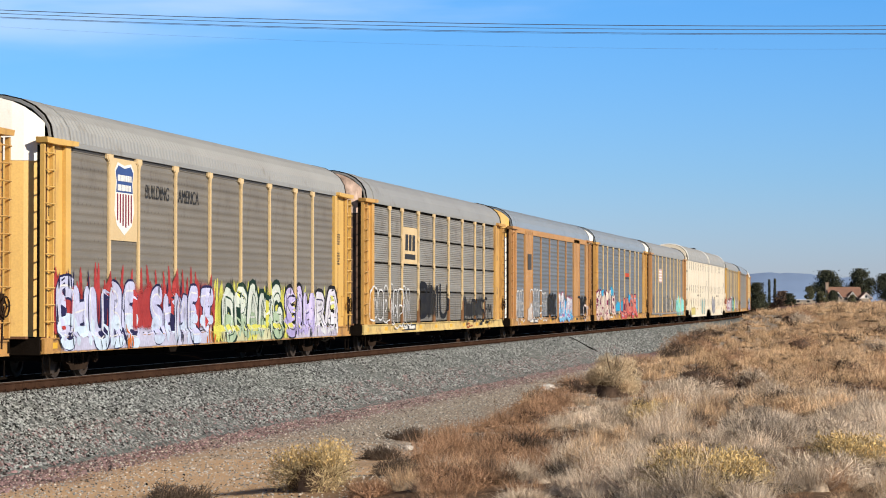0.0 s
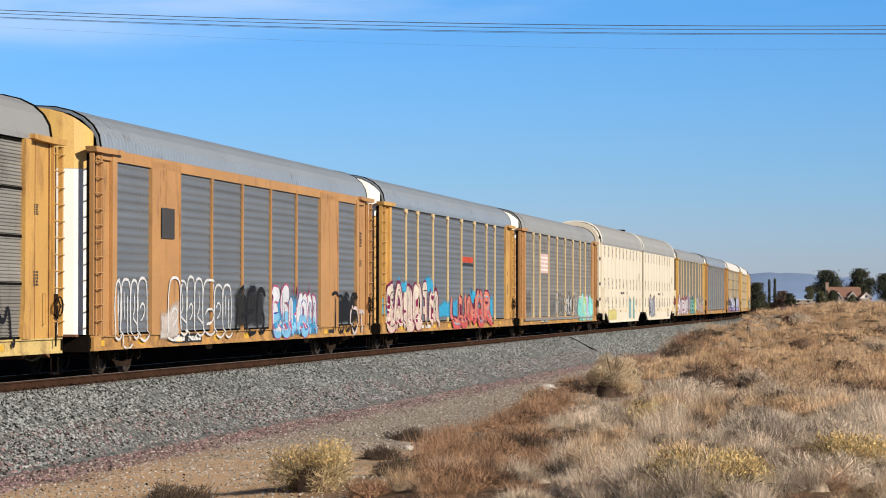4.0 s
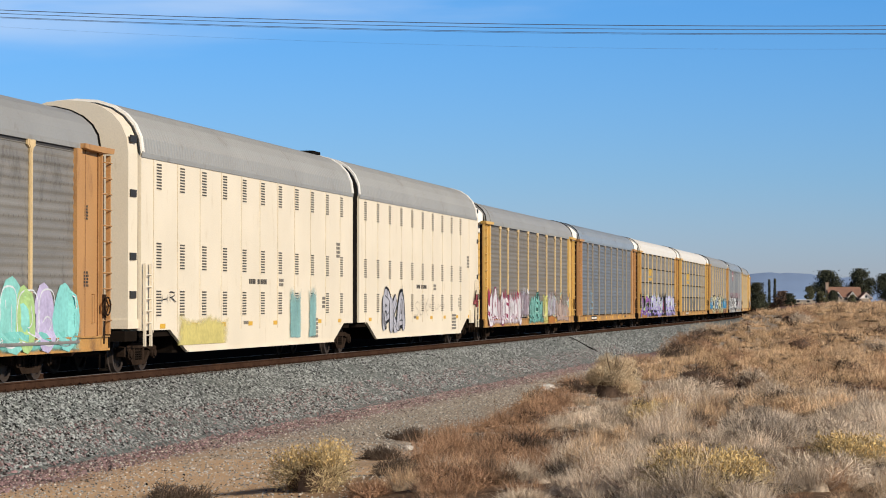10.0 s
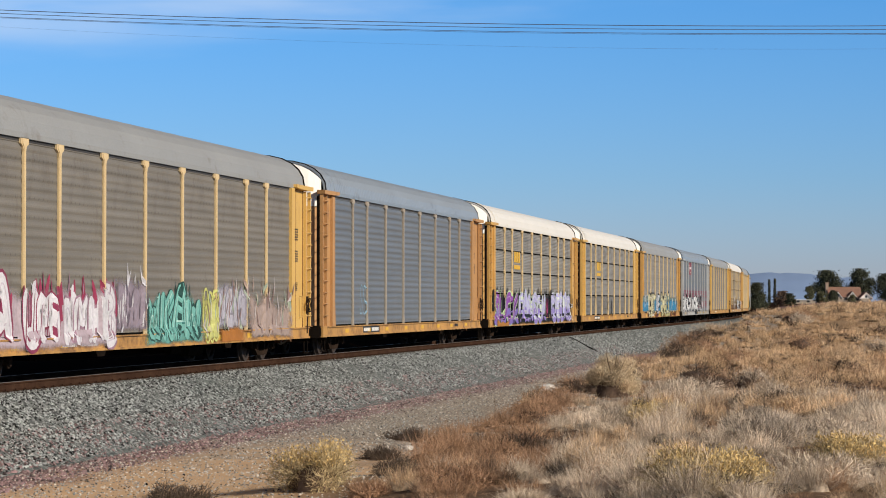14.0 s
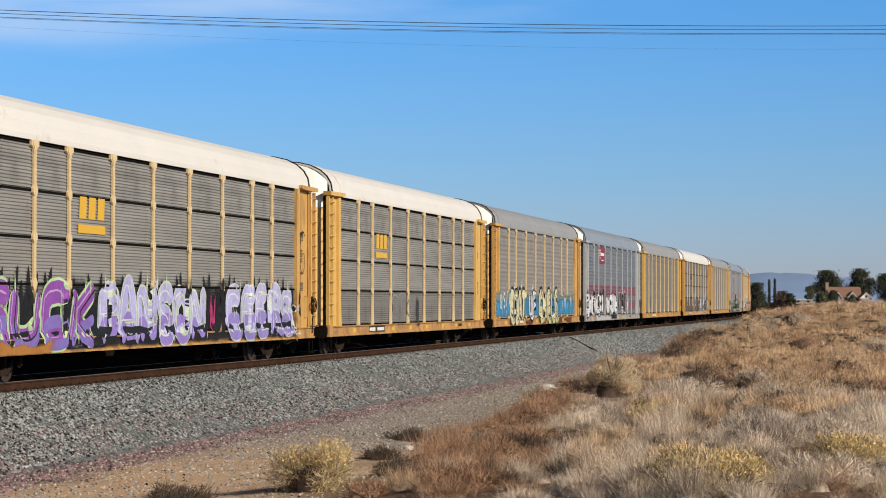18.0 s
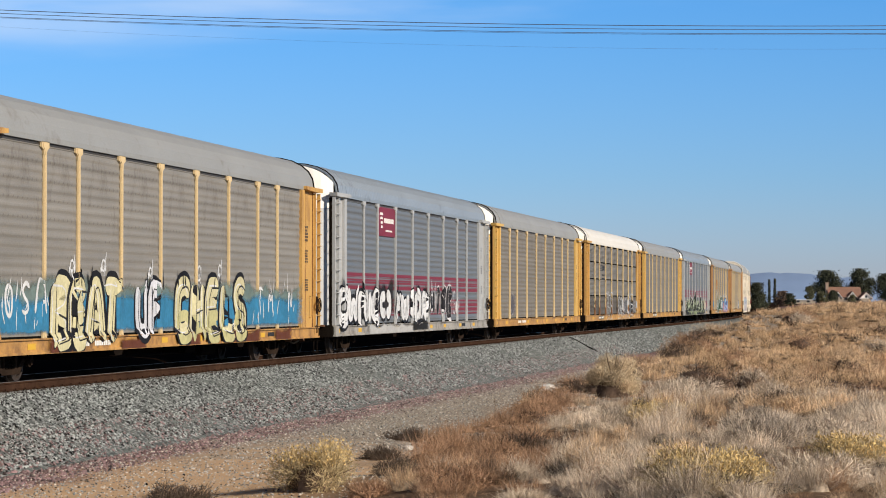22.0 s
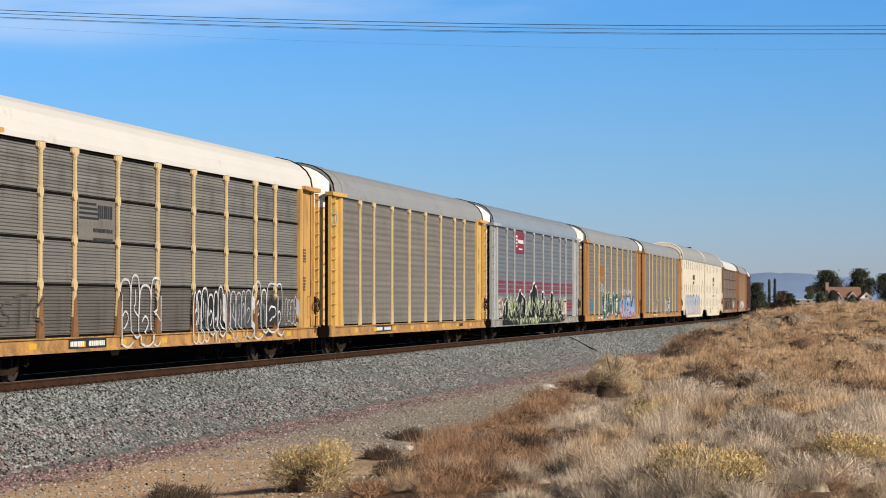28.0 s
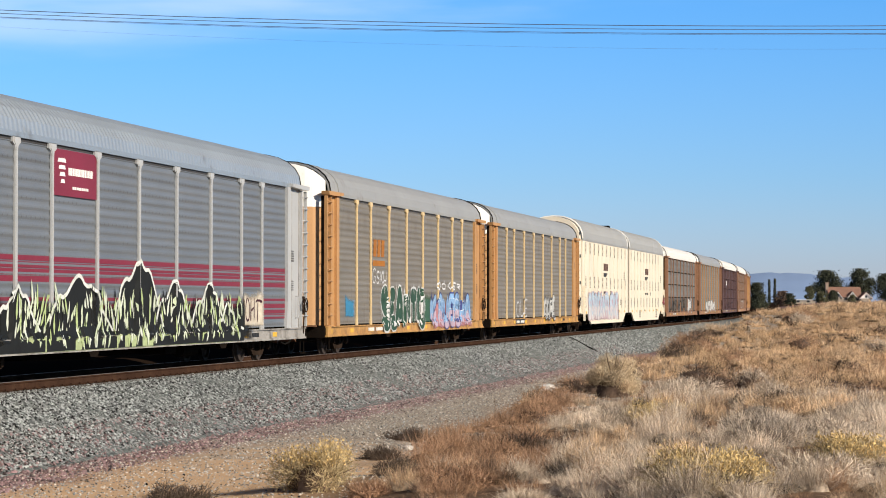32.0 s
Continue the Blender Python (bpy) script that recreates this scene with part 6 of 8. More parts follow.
# ---- the train ----
A, B, C = "A", "B", "C"
# darkened for the shade that the car in front throws on the door
SHADED_DOOR = material("shaded_door_paint", (0.085, 0.055, 0.042), 0.85, 0, 0.3, 6, 1.5, 0.2, spec=0.05)
PINKISH = material("pinkish_brown_door_paint", (0.42, 0.31, 0.25), 0.8, 0, 0.3, 6, 1.5, 0.2, spec=0.1, dirt=(0.16, 0.10, 0.07), dirt_amount=0.35, streak=1)
CARS = [
    # front end of each car along the track at the start, and what it is
    (16.8, dict(kind=A, frame=YELLOW, panel=GALV, roof=ROOF_G, label="yellow autorack car with grey ribbed side panels")),
    (45.9, dict(kind=A, frame=YELLOW_B, panel=GALV_W, roof=ROOF_G, ribbed_roof=True, label="yellow autorack car with a shield emblem and lilac graffiti")),
    (74.9, dict(kind=B, door=SHADED_DOOR, door_top=PINKISH, door_look="pinkish-brown upper door", sill=SILL_Y, rusty_feet=True, frame=YELLOW, panel=GALV_L, roof=ROOF_G, ribbed_roof=False, label="yellow autorack car with finely ribbed dirty grey panels and black tags")),
    (104.0, dict(kind=C, door=WHITE, door_top=YELLOW_B, door_look="yellow upper door", frame=ORANGE, post=ORANGE, panel=GALV_B, roof=ROOF_B, ribbed_roof=True, label="weathered orange autorack car with wide steel columns and blue graffiti")),
    (132.7, dict(kind=A, frame=YELLOW, panel=GALV_B, roof=ROOF_B, label="yellow autorack car with red and blue graffiti along its foot")),
    (161.7, dict(kind=A, foot=True, shelf=True, frame=ORANGE, panel=GALV, roof=ROOF_G, ribbed_roof=False, label="weathered yellow autorack car with a pale placard and mint graffiti")),
    (191.2, None),
    (236.2, dict(kind=A, frame=YELLOW_B, panel=GALV_W, roof=ROOF_G, ribbed_roof=False, label="yellow autorack car with white and teal graffiti")),
    (264.9, dict(kind=A, frame=ORANGE, post=POST_TAN, panel=GALV_B, roof=ROOF_B, label="orange-yellow autorack car with clean bluish grey panels")),
    (293.9, dict(kind=B, frame=YELLOW, panel=GALV_L, roof=ROOF_W, ribbed_roof=False, label="white-roofed yellow autorack car with purple and lilac graffiti")),
    (322.8, dict(kind=B, frame=YELLOW_B, panel=GALV_L, roof=ROOF_W, ribbed_roof=False, label="white-roofed yellow autorack car with grey panels in four rows")),
    (352.1, dict(kind=A, frame=YELLOW, panel=GALV_T, roof=ROOF_G, ribbed_roof=False, label="yellow autorack car with cream graffiti on a blue band")),
    (381.2, dict(kind=A, foot=True, frame=SILVER, post=SILVER, sill=SILVER_SILL, panel=GALV_B, roof=ROOF_B, label="silver autorack car with crimson stripes and white graffiti")),
    (410.0, dict(kind=A, foot=True, frame=YELLOW_B, panel=GALV_W, roof=ROOF_G, ribbed_roof=False, label="yellow autorack car with plain brownish grey panels")),
    (439.2, dict(kind=B, rusty_feet=True, frame=YELLOW, panel=GALV, roof=ROOF_W, ribbed_roof=False, label="white-roofed yellow autorack car with a dark emblem and thin white tags")),
    (468.0, dict(kind=A, frame=YELLOW_B, panel=GALV_W, roof=ROOF_G, ribbed_roof=False, foot=True, label="clean yellow autorack car with flaring posts and grey panels")),
    (496.6, dict(kind=A, foot=True, frame=SILVER, post=SILVER, sill=SILVER_SILL, panel=GALV_B, roof=ROOF_B, label="silver autorack car with crimson stripes and pale green graffiti")),
    (526.3, dict(kind=A, frame=ORANGE, panel=GALV_W, roof=ROOF_G, ribbed_roof=False, label="yellow autorack car with green and blue graffiti")),
    (555.3, dict(kind=A, frame=ORANGE, panel=GALV_W, roof=ROOF_G, ribbed_roof=False, label="weathered yellow autorack car with small white tags")),
    (584.1, None),
    (629.3, dict(kind=B, frame=BROWN, post=BROWN, sill=BROWN, panel=GALV, roof=ROOF_W, ribbed_roof=False, label="white-roofed orange autorack car with dark grey panels")),
    (658.2, dict(kind=A, frame=BROWN, post=ORANGE, sill=BROWN, panel=GALV_W, roof=ROOF_G, ribbed_roof=False, label="weathered orange autorack car with a pale tag")),
    (687.2, dict(kind=B, frame=MAROON_P, post=MAROON_P, sill=MAROON_P, panel=MAROON_P, roof=ROOF_W, ribbed_roof=False, label="dark maroon autorack car with a white roof")),
    (716.2, dict(kind=B, frame=BROWN, post=BROWN, sill=BROWN, panel=GALV_W, roof=ROOF_W, ribbed_roof=False, label="orange autorack car with a white roof")),
    (745.2, dict(kind=A, frame=BROWN, post=ORANGE, sill=BROWN, panel=GALV_W, roof=ROOF_G, ribbed_roof=False, label="weathered orange autorack car")),
]
TRAIN = []
for front, spec in CARS:
    if spec is None:
        low = front < 400
        TRAIN.append((tall_unit("leading unit of a cream articulated car with rows of louvres", False, low), front + 10.9, -9.4, 11.1))
        TRAIN.append((tall_unit("trailing unit of a cream articulated car with rows of louvres", True, low), front + 33.0, -10.9, 9.4))
    else:
        TRAIN.append((autorack(spec), front + HALF, -PIVOT, PIVOT))


# ---- paint, plates and lettering on the cars ----
def skin(kind):
    """How far out the side of a car stands at x, z: sill, panel, post or corner."""
    if kind == "tall":
        return lambda x, z: np.full(np.shape(x), -1.519)
    posts = np.array((-4.25, -1.43, 1.43, 4.25) if kind == "C" else POSTS)

    def y(x, z):
        x, z = np.asarray(x, float), np.asarray(z, float)
        near = np.min(np.abs(x[..., None] - posts), axis=-1)
        half = np.where(z < 1.75, 0.22, 0.11)
        out = np.where(near < half, -1.507, -1.446)
        if kind == "C":
            out = np.where((np.abs(x) > 6.9) & (np.abs(x) < 9.35), -1.524, out)
        out = np.where(np.abs(x) > 11.58, -1.526, out)
        out = np.where(np.abs(x) > 12.12, -1.476, out)
        return np.where(z < 0.895, -1.508, out)
    return y


def paint_mesh(name, grids, mat, parent, skin_of, lift, label="", rise=0.0):
    """Sheets of points (x, z) laid on a car's side, each a hair above the last."""
    s = Shape()
    for i, g in enumerate(grids):
        g = np.array(g, float)
        g[..., 1] = np.maximum(g[..., 1], 0.575)
        y = skin_of(g[..., 0], g[..., 1]) - lift - (rise * i if rise else 0.00012 * (i % 16))
        s.sheet([[(float(g[a, b, 0]), float(y[a, b]), float(g[a, b, 1])) for b in range(g.shape[1])] for a in range(g.shape[0])])
    return solid(name, s, mat, parent, label)


def stroke(pts, w0, w1=None, across=5, step=0.07, cut=2):
    """A brush stroke through points (x, z), rounded at its ends."""
    p = np.asarray(pts, float)
    w1 = w0 if w1 is None else w1
    # corner-cutting makes the line round
    for _ in range(cut):
        q = [p[0]]
        for a, b in zip(p[:-1], p[1:]):
            q += [a * 0.75 + b * 0.25, a * 0.25 + b * 0.75]
        p = np.array(q + [p[-1]])
    seg = np.concatenate([[0], np.cumsum(np.linalg.norm(np.diff(p, axis=0), axis=1))])
    n = max(4, int(seg[-1] / step))
    u = np.linspace(0, seg[-1], n)
    c = np.stack([np.interp(u, seg, p[:, 0]), np.interp(u, seg, p[:, 1])], -1)
    t = np.gradient(c, axis=0)
    t /= np.linalg.norm(t, axis=1)[:, None] + 1e-9
    nrm = np.stack([-t[:, 1], t[:, 0]], -1)
    w = np.linspace(w0, w1, n) / 2
    end = np.minimum(u, seg[-1] - u) / (0.5 * max(w0, 1e-3))
    w = w * np.sqrt(np.clip(1 - (1 - np.clip(end, 0, 1)) ** 2, 0.06, 1))
    k = np.linspace(-1, 1, across)
    out = c[:, None, :] + nrm[:, None, :] * (w[:, None] * k[None])[..., None]
    out[..., 1] = np.maximum(out[..., 1], 0.575)        # nothing hangs below the sill
    return out


# stroke figures, each in a unit cell; "~" and "^" are flourishes
FIGURES = {
    "A": (((0.02, 0.0), (0.34, 1.0), (0.62, 1.0), (0.98, 0.0)), ((0.26, 0.36), (0.76, 0.36))),
    "B": (((0.12, 0.0), (0.12, 1.0)), ((0.12, 0.98), (0.80, 0.94), (0.86, 0.66), (0.26, 0.52)), ((0.26, 0.52), (0.95, 0.44), (0.90, 0.06), (0.12, 0.02))),
    "C": (((0.95, 0.80), (0.70, 1.0), (0.20, 0.94), (0.08, 0.55), (0.16, 0.10), (0.62, 0.0), (0.95, 0.18)),),
    "D": (((0.14, 0.0), (0.14, 1.0)), ((0.14, 0.98), (0.76, 0.90), (0.92, 0.50), (0.74, 0.08), (0.14, 0.02))),
    "E": (((0.90, 0.96), (0.14, 0.98), (0.10, 0.02), (0.92, 0.04)), ((0.14, 0.52), (0.72, 0.52))),
    "F": (((0.16, 0.0), (0.14, 0.98), (0.92, 0.94)), ((0.16, 0.52), (0.74, 0.52))),
    "G": (((0.92, 0.82), (0.60, 1.0), (0.14, 0.86), (0.10, 0.20), (0.50, 0.0), (0.90, 0.16), (0.88, 0.46), (0.55, 0.46)),),
    "H": (((0.12, 0.0), (0.14, 1.0)), ((0.86, 0.0), (0.84, 1.0)), ((0.14, 0.46), (0.86, 0.54))),
    "I": (((0.5, 0.0), (0.5, 1.0)), ((0.22, 0.98), (0.78, 0.98))),
    "J": (((0.20, 0.98), (0.86, 0.96), (0.80, 0.16), (0.42, 0.0), (0.08, 0.22)),),
    "K": (((0.14, 0.0), (0.14, 1.0)), ((0.92, 1.0), (0.24, 0.46), (0.96, 0.0))),
    "L": (((0.20, 1.0), (0.12, 0.06), (0.94, 0.0), (0.96, 0.20)),),
    "M": (((0.04, 0.0), (0.12, 1.0), (0.50, 0.40), (0.86, 1.0), (0.96, 0.0)),),
    "N": (((0.10, 0.0), (0.12, 1.0), (0.86, 0.0), (0.88, 1.0)),),
    "O": (((0.5, 1.0), (0.12, 0.82), (0.10, 0.20), (0.5, 0.0), (0.88, 0.20), (0.88, 0.82), (0.5, 1.0)),),
    "P": (((0.14, 0.0), (0.12, 1.0)), ((0.12, 0.98), (0.86, 0.90), (0.84, 0.56), (0.20, 0.46))),
    "R": (((0.12, 0.0), (0.12, 1.0)), ((0.12, 0.98), (0.84, 0.92), (0.80, 0.58), (0.20, 0.50)), ((0.36, 0.52), (0.96, 0.0))),
    "S": (((0.92, 0.86), (0.52, 1.0), (0.12, 0.80), (0.34, 0.54), (0.82, 0.42), (0.88, 0.12), (0.44, 0.0), (0.06, 0.16)),),
    "T": (((0.5, 0.0), (0.5, 0.94)), ((0.0, 0.92), (0.5, 1.0), (1.0, 0.94))),
    "U": (((0.12, 1.0), (0.10, 0.18), (0.48, 0.0), (0.88, 0.16), (0.86, 1.0)),),
    "W": (((0.02, 1.0), (0.22, 0.02), (0.50, 0.70), (0.76, 0.02), (0.98, 1.0)),),
    "Y": (((0.06, 1.0), (0.46, 0.50), (0.94, 1.0)), ((0.46, 0.50), (0.40, 0.0))),
    "3": (((0.10, 0.94), (0.82, 0.96), (0.44, 0.56), (0.90, 0.36), (0.70, 0.02), (0.10, 0.06)),),
}
SCRAWL = "ASUMGKTNOREH"


def glyphs(rng, x0, x1, z0, z1, n, word=""):
    """Bent, leaning stroke figures side by side, each figure a list of strokes in metres; those of a word, or any that come."""
    n = len(word) or n
    cell, out = (x1 - x0) / n, []
    lean = rng.uniform(-0.10, 0.14)
    for i in range(n):
        g = FIGURES[word[i] if word else SCRAWL[rng.randint(len(SCRAWL))]]
        za, zb = z0 + rng.uniform(-0.03, 0.06), z1 + rng.uniform(-0.12, 0.05)
        fig = []
        for line in g:
            pts = []
            for u, w in line:
                u, w = u + rng.uniform(-0.06, 0.06), w + rng.uniform(-0.035, 0.035)
                pts.append((x0 + cell * (i + 0.03 + 0.94 * u + lean * (w - 0.5)), za + (zb - za) * w))
            fig.append(pts)
        if rng.rand() < 0.4:          # a barb on the last stroke
            p, k = fig[-1][-1], (1 if rng.rand() < 0.5 else -1)
            fig.append([p, (p[0] + 0.14 * k, p[1] + rng.uniform(-0.05, 0.16))])
        out.append(fig)
    return out


def piece(car, kind, rng, x0, x1, z0, z1, word, fill, edge, light=None, fat=0.40, second=None, inner=None, rim=0.055):
    """A band of tall fat figures packed together, each with a dark edge and a bright body; a lower tint, thin lines and light strokes on it."""
    sk = skin(kind)
    n = len(word)
    cell = (x1 - x0) / n
    w = min(0.46, fat * min(cell, 1.25))
    figs = glyphs(rng, x0 + w * 0.35, x1 - w * 0.35, z0 + w * 0.42, z1 - w * 0.42, n, word)
    edges, bodies, tints, shine, lines = Shape(), Shape(), Shape(), Shape(), Shape()

    def lay(shape, grid, lift):
        y = sk(grid[..., 0], grid[..., 1]) - lift
        shape.sheet([[(float(grid[a, b, 0]), float(y[a, b]), float(grid[a, b, 1])) for b in range(grid.shape[1])] for a in range(grid.shape[0])])
    for i, fig in enumerate(figs):
        up = 0.003 + 0.0021 * (i % 4)
        for j, pts in enumerate(fig):
            ww = w * rng.uniform(0.88, 1.15)
            lay(edges, stroke(pts, ww + 2 * rim, ww + 2 * rim, 6, 0.08, 1), up + 0.00012 * j)
            lay(bodies, stroke(pts, ww, ww * rng.uniform(0.8, 1.1), 5, 0.08, 1), up + 0.0008 + 0.00012 * j)
            if second:
                low = [(px, z0 + (pz - z0) * 0.5) for px, pz in pts]
                lay(tints, stroke(low, ww * 0.6, ww * 0.45, 4, 0.08, 1), up + 0.0014 + 0.00008 * j)
            if light:
                hi = [(px - ww * 0.26, pz + ww * 0.06) for px, pz in pts]
                lay(shine, stroke(hi, 0.045, 0.025, 3, 0.09, 1), up + 0.0018)
            if inner and rng.rand() < 0.8:
                lo = [(px + ww * 0.20, pz - ww * 0.05) for px, pz in pts]
                lay(lines, stroke(lo, 0.05, 0.03, 3, 0.09, 1), up + 0.0019)
    g = solid("graffiti", bodies, spray(*fill), car)
    solid("graffiti_outline", edges, spray(*edge), g)
    if second:
        tagged(solid("graffiti_fade", tints, spray(*second), g), kind="stuff")
    if light:
        tagged(solid("graffiti_highlight", shine, spray(*light), g), kind="stuff")
    if inner:
        tagged(solid("graffiti_inline", lines, spray(*inner), g), kind="stuff")
    # thin splinters of the edge colour across the bodies, and barbs above them
    cuts = [stroke([(px, z0 + rng.uniform(0.05, 0.7)), (px + rng.uniform(-0.12, 0.12), z1 - rng.uniform(0.1, 0.7))], 0.045, 0.02, 3) for px in rng.uniform(x0 + 0.1, x1 - 0.1, 2 * n)]
    cuts += [stroke([(px, z1 - 0.25), (px + rng.uniform(-0.1, 0.1), z1 + rng.uniform(0.05, 0.22))], 0.10, 0.02, 3) for px in rng.uniform(x0 + 0.1, x1 - 0.1, n)]
    tagged(paint_mesh("graffiti_detail", cuts, spray(*edge), g, sk, 0.0118), kind="stuff")


def loops(car, kind, rng, x0, x1, z0, z1, colour, n, w=0.06):
    """A quick outline in one thin line: tall rounded arches side by side with shorter curls within."""
    cell, grids = (x1 - x0) / n, []
    edge = [x0 + cell * (i + (rng.uniform(-0.22, 0.22) if 0 < i < n else 0)) for i in range(n + 1)]
    for a, b in zip(edge[:-1], edge[1:]):
        c, m, top, low = b - a, (a + b) / 2, z1 - rng.uniform(0, 0.24), z0 + rng.uniform(0, 0.25)
        k = rng.uniform(-0.08, 0.08)
        grids.append(stroke([(a + k, low), (a - 0.04, (low + top) / 2), (a, top - 0.3), (a + 0.12 * c, top), (m, top + 0.06), (b - 0.1 * c, top), (b, top - 0.3), (b + k, (low + top) / 2), (b - k, low + rng.uniform(0, 0.5))], w, w * 0.8, 3, 0.08, 2))
        zm = low + (top - low) * rng.uniform(0.3, 0.65)
        kind_ = rng.randint(3)
        if kind_ == 0:
            grids.append(stroke([(a + 0.2 * c, zm), (m, zm + 0.18), (b - 0.15 * c, zm), (m, zm - 0.22), (a + 0.3 * c, zm - 0.25)], w * 0.85, w * 0.7, 3, 0.08, 2))
        elif kind_ == 1:
            grids.append(stroke([(m, top - 0.25), (m + 0.1 * c, zm), (a + 0.2 * c, zm - 0.1), (b, zm - 0.3)], w * 0.85, w * 0.7, 3, 0.08, 2))
        else:
            grids.append(stroke([(a + 0.3 * c, top - 0.2), (a + 0.35 * c, zm)], w * 0.8, w * 0.6, 3, 0.08, 1))
            grids.append(stroke([(a + 0.65 * c, top - 0.3), (a + 0.7 * c, low + 0.1)], w * 0.8, w * 0.6, 3, 0.08, 1))
        grids.append(stroke([(a + k, low), (m, low - 0.10), (b - k, low + 0.05)], w * 0.9, w * 0.7, 3, 0.08, 2))
    paint_mesh("graffiti_tag", grids, spray(*colour), car, skin(kind), 0.006)


def flames(car, kind, rng, x0, x1, z0, z1, colour, n):
    """Upright tongues of sprayed colour behind the figures."""
    grids = []
    for px in np.linspace(x0, x1, n) + rng.uniform(-0.15, 0.15, n):
        t = z1 + rng.uniform(-0.35, 0.15)
        grids.append(stroke([(px, z0), (px + rng.uniform(-0.1, 0.1), (z0 + t) / 2), (px + rng.uniform(-0.2, 0.2), t)], rng.uniform(0.30, 0.46), 0.11, 4, 0.12, 1))
    tagged(paint_mesh("graffiti_flame", grids, spray(*colour), car, skin(kind), 0.0006), kind="stuff")


def slashes(car, kind, rng, x0, x1, z0, z1, colours, n, w=0.09, lift=0.006):
    """Short leaning dabs of paint, each colour one mesh."""
    for j, c in enumerate(colours):
        grids = []
        for _ in range(n):
            px, pz = rng.uniform(x0, x1), rng.uniform(z0, z1)
            ln, a = rng.uniform(0.2, 0.55), rng.uniform(0.9, 2.1)
            grids.append(stroke([(px, pz), (px + math.cos(a) * ln * 0.5 + rng.uniform(-0.06, 0.06), pz + math.sin(a) * ln * 0.5), (px + math.cos(a) * ln, pz + math.sin(a) * ln)], w * rng.uniform(0.7, 1.4), w * 0.3, 3, 0.1, 1))
        tagged(paint_mesh("graffiti_dab", grids, spray(*c), car, skin(kind), lift + 0.002 * j), kind="stuff")


def tag_lines(car, kind, rng, x0, x1, z0, z1, colour, n=6, w=0.045, name="graffiti_tag", word=""):
    """A thin leaning scrawl."""
    sk = skin(kind)
    for i, fig in enumerate(glyphs(rng, x0, x1, z0, z1, n, word)):
        grids = [stroke(pts, w * rng.uniform(0.8, 1.2), w * 0.7, 3, 0.06, 2) for pts in fig]
        paint_mesh(name, grids, spray(*colour), car, sk, 0.006 + 0.0003 * i)


def smear(car, kind, rng, x0, x1, z0, z1, colour, ragged=0.2, name="graffiti_wash", lift=0.0012):
    """An uneven field of blown colour with soft, wandering edges."""
    xs, rows = np.linspace(x0 - 0.15, x1 + 0.15, max(6, int((x1 - x0) / 0.12))), 10
    knots = np.arange(x0 - 0.5, x1 + 1.0, 0.55)
    top = z1 + 0.1 + np.interp(xs, knots, rng.uniform(-ragged, ragged, len(knots)))
    zs = np.linspace(0, 1, rows)
    ob = paint_mesh(name, [np.stack([np.stack([np.full(rows, x), z0 + (t - z0) * zs], -1) for x, t in zip(xs, top)])], mist(*colour), car, skin(kind), lift)
    fade = min(1.3, max(0.35, 0.24 * (x1 - x0)))        # how far in from the side edges the paint thins out
    us = np.interp(xs, [xs[0], xs[0] + fade, xs[-1] - fade, xs[-1]], [0.0, 0.5, 0.5, 1.0]) if x1 - x0 > 0.6 else np.linspace(0, 1, len(xs))
    uv = ob.data.uv_layers.new(name="UVMap")
    at = np.array([(u, v) for u in us for v in zs])
    for lp in ob.data.loops:
        uv.data[lp.index].uv = at[lp.vertex_index]


def slab(s, x0, x1, z0, z1, y, thick=0.006):
    return s.box(x0, x1, y - thick, y, z0, z1)


def stencil(car, x0, x1, z0, z1, y, mat, rng, rows=1, name="stencil_mark"):
    """Small lettering too far off to read, as bars; one mark."""
    s = Shape()
    h = (z1 - z0) / rows
    for r in range(rows):
        x = x0
        while x < x1 - 0.03:
            w = min(rng.uniform(0.05, 0.16), x1 - x)
            slab(s, x, x + w * 0.75, z0 + r * h + h * 0.15, z0 + r * h + h * 0.85, y, 0.004)
            x += w
    tagged(solid(name, s, mat, car), kind="stuff")


def letters(car, text, x, z, size, y, mat):
    """Readable words, with the built-in letters, as one mesh."""
    cu = bpy.data.curves.new("lettering", "FONT")
    cu.body, cu.size, cu.extrude = text, size, 0.003
    tmp = bpy.data.objects.new("lettering", cu)
    scene.collection.objects.link(tmp)
    me = bpy.data.meshes.new_from_object(tmp.evaluated_get(bpy.context.evaluated_depsgraph_get()))
    bpy.data.objects.remove(tmp)
    bpy.data.curves.remove(cu)
    me.materials.clear()
    me.materials.append(mat)
    part("lettering", me, car, Matrix.Translation((x, y, z)) @ Matrix.Rotation(math.pi / 2, 4, "X") @ Matrix.Diagonal((0.92, 1, 1, 1)))


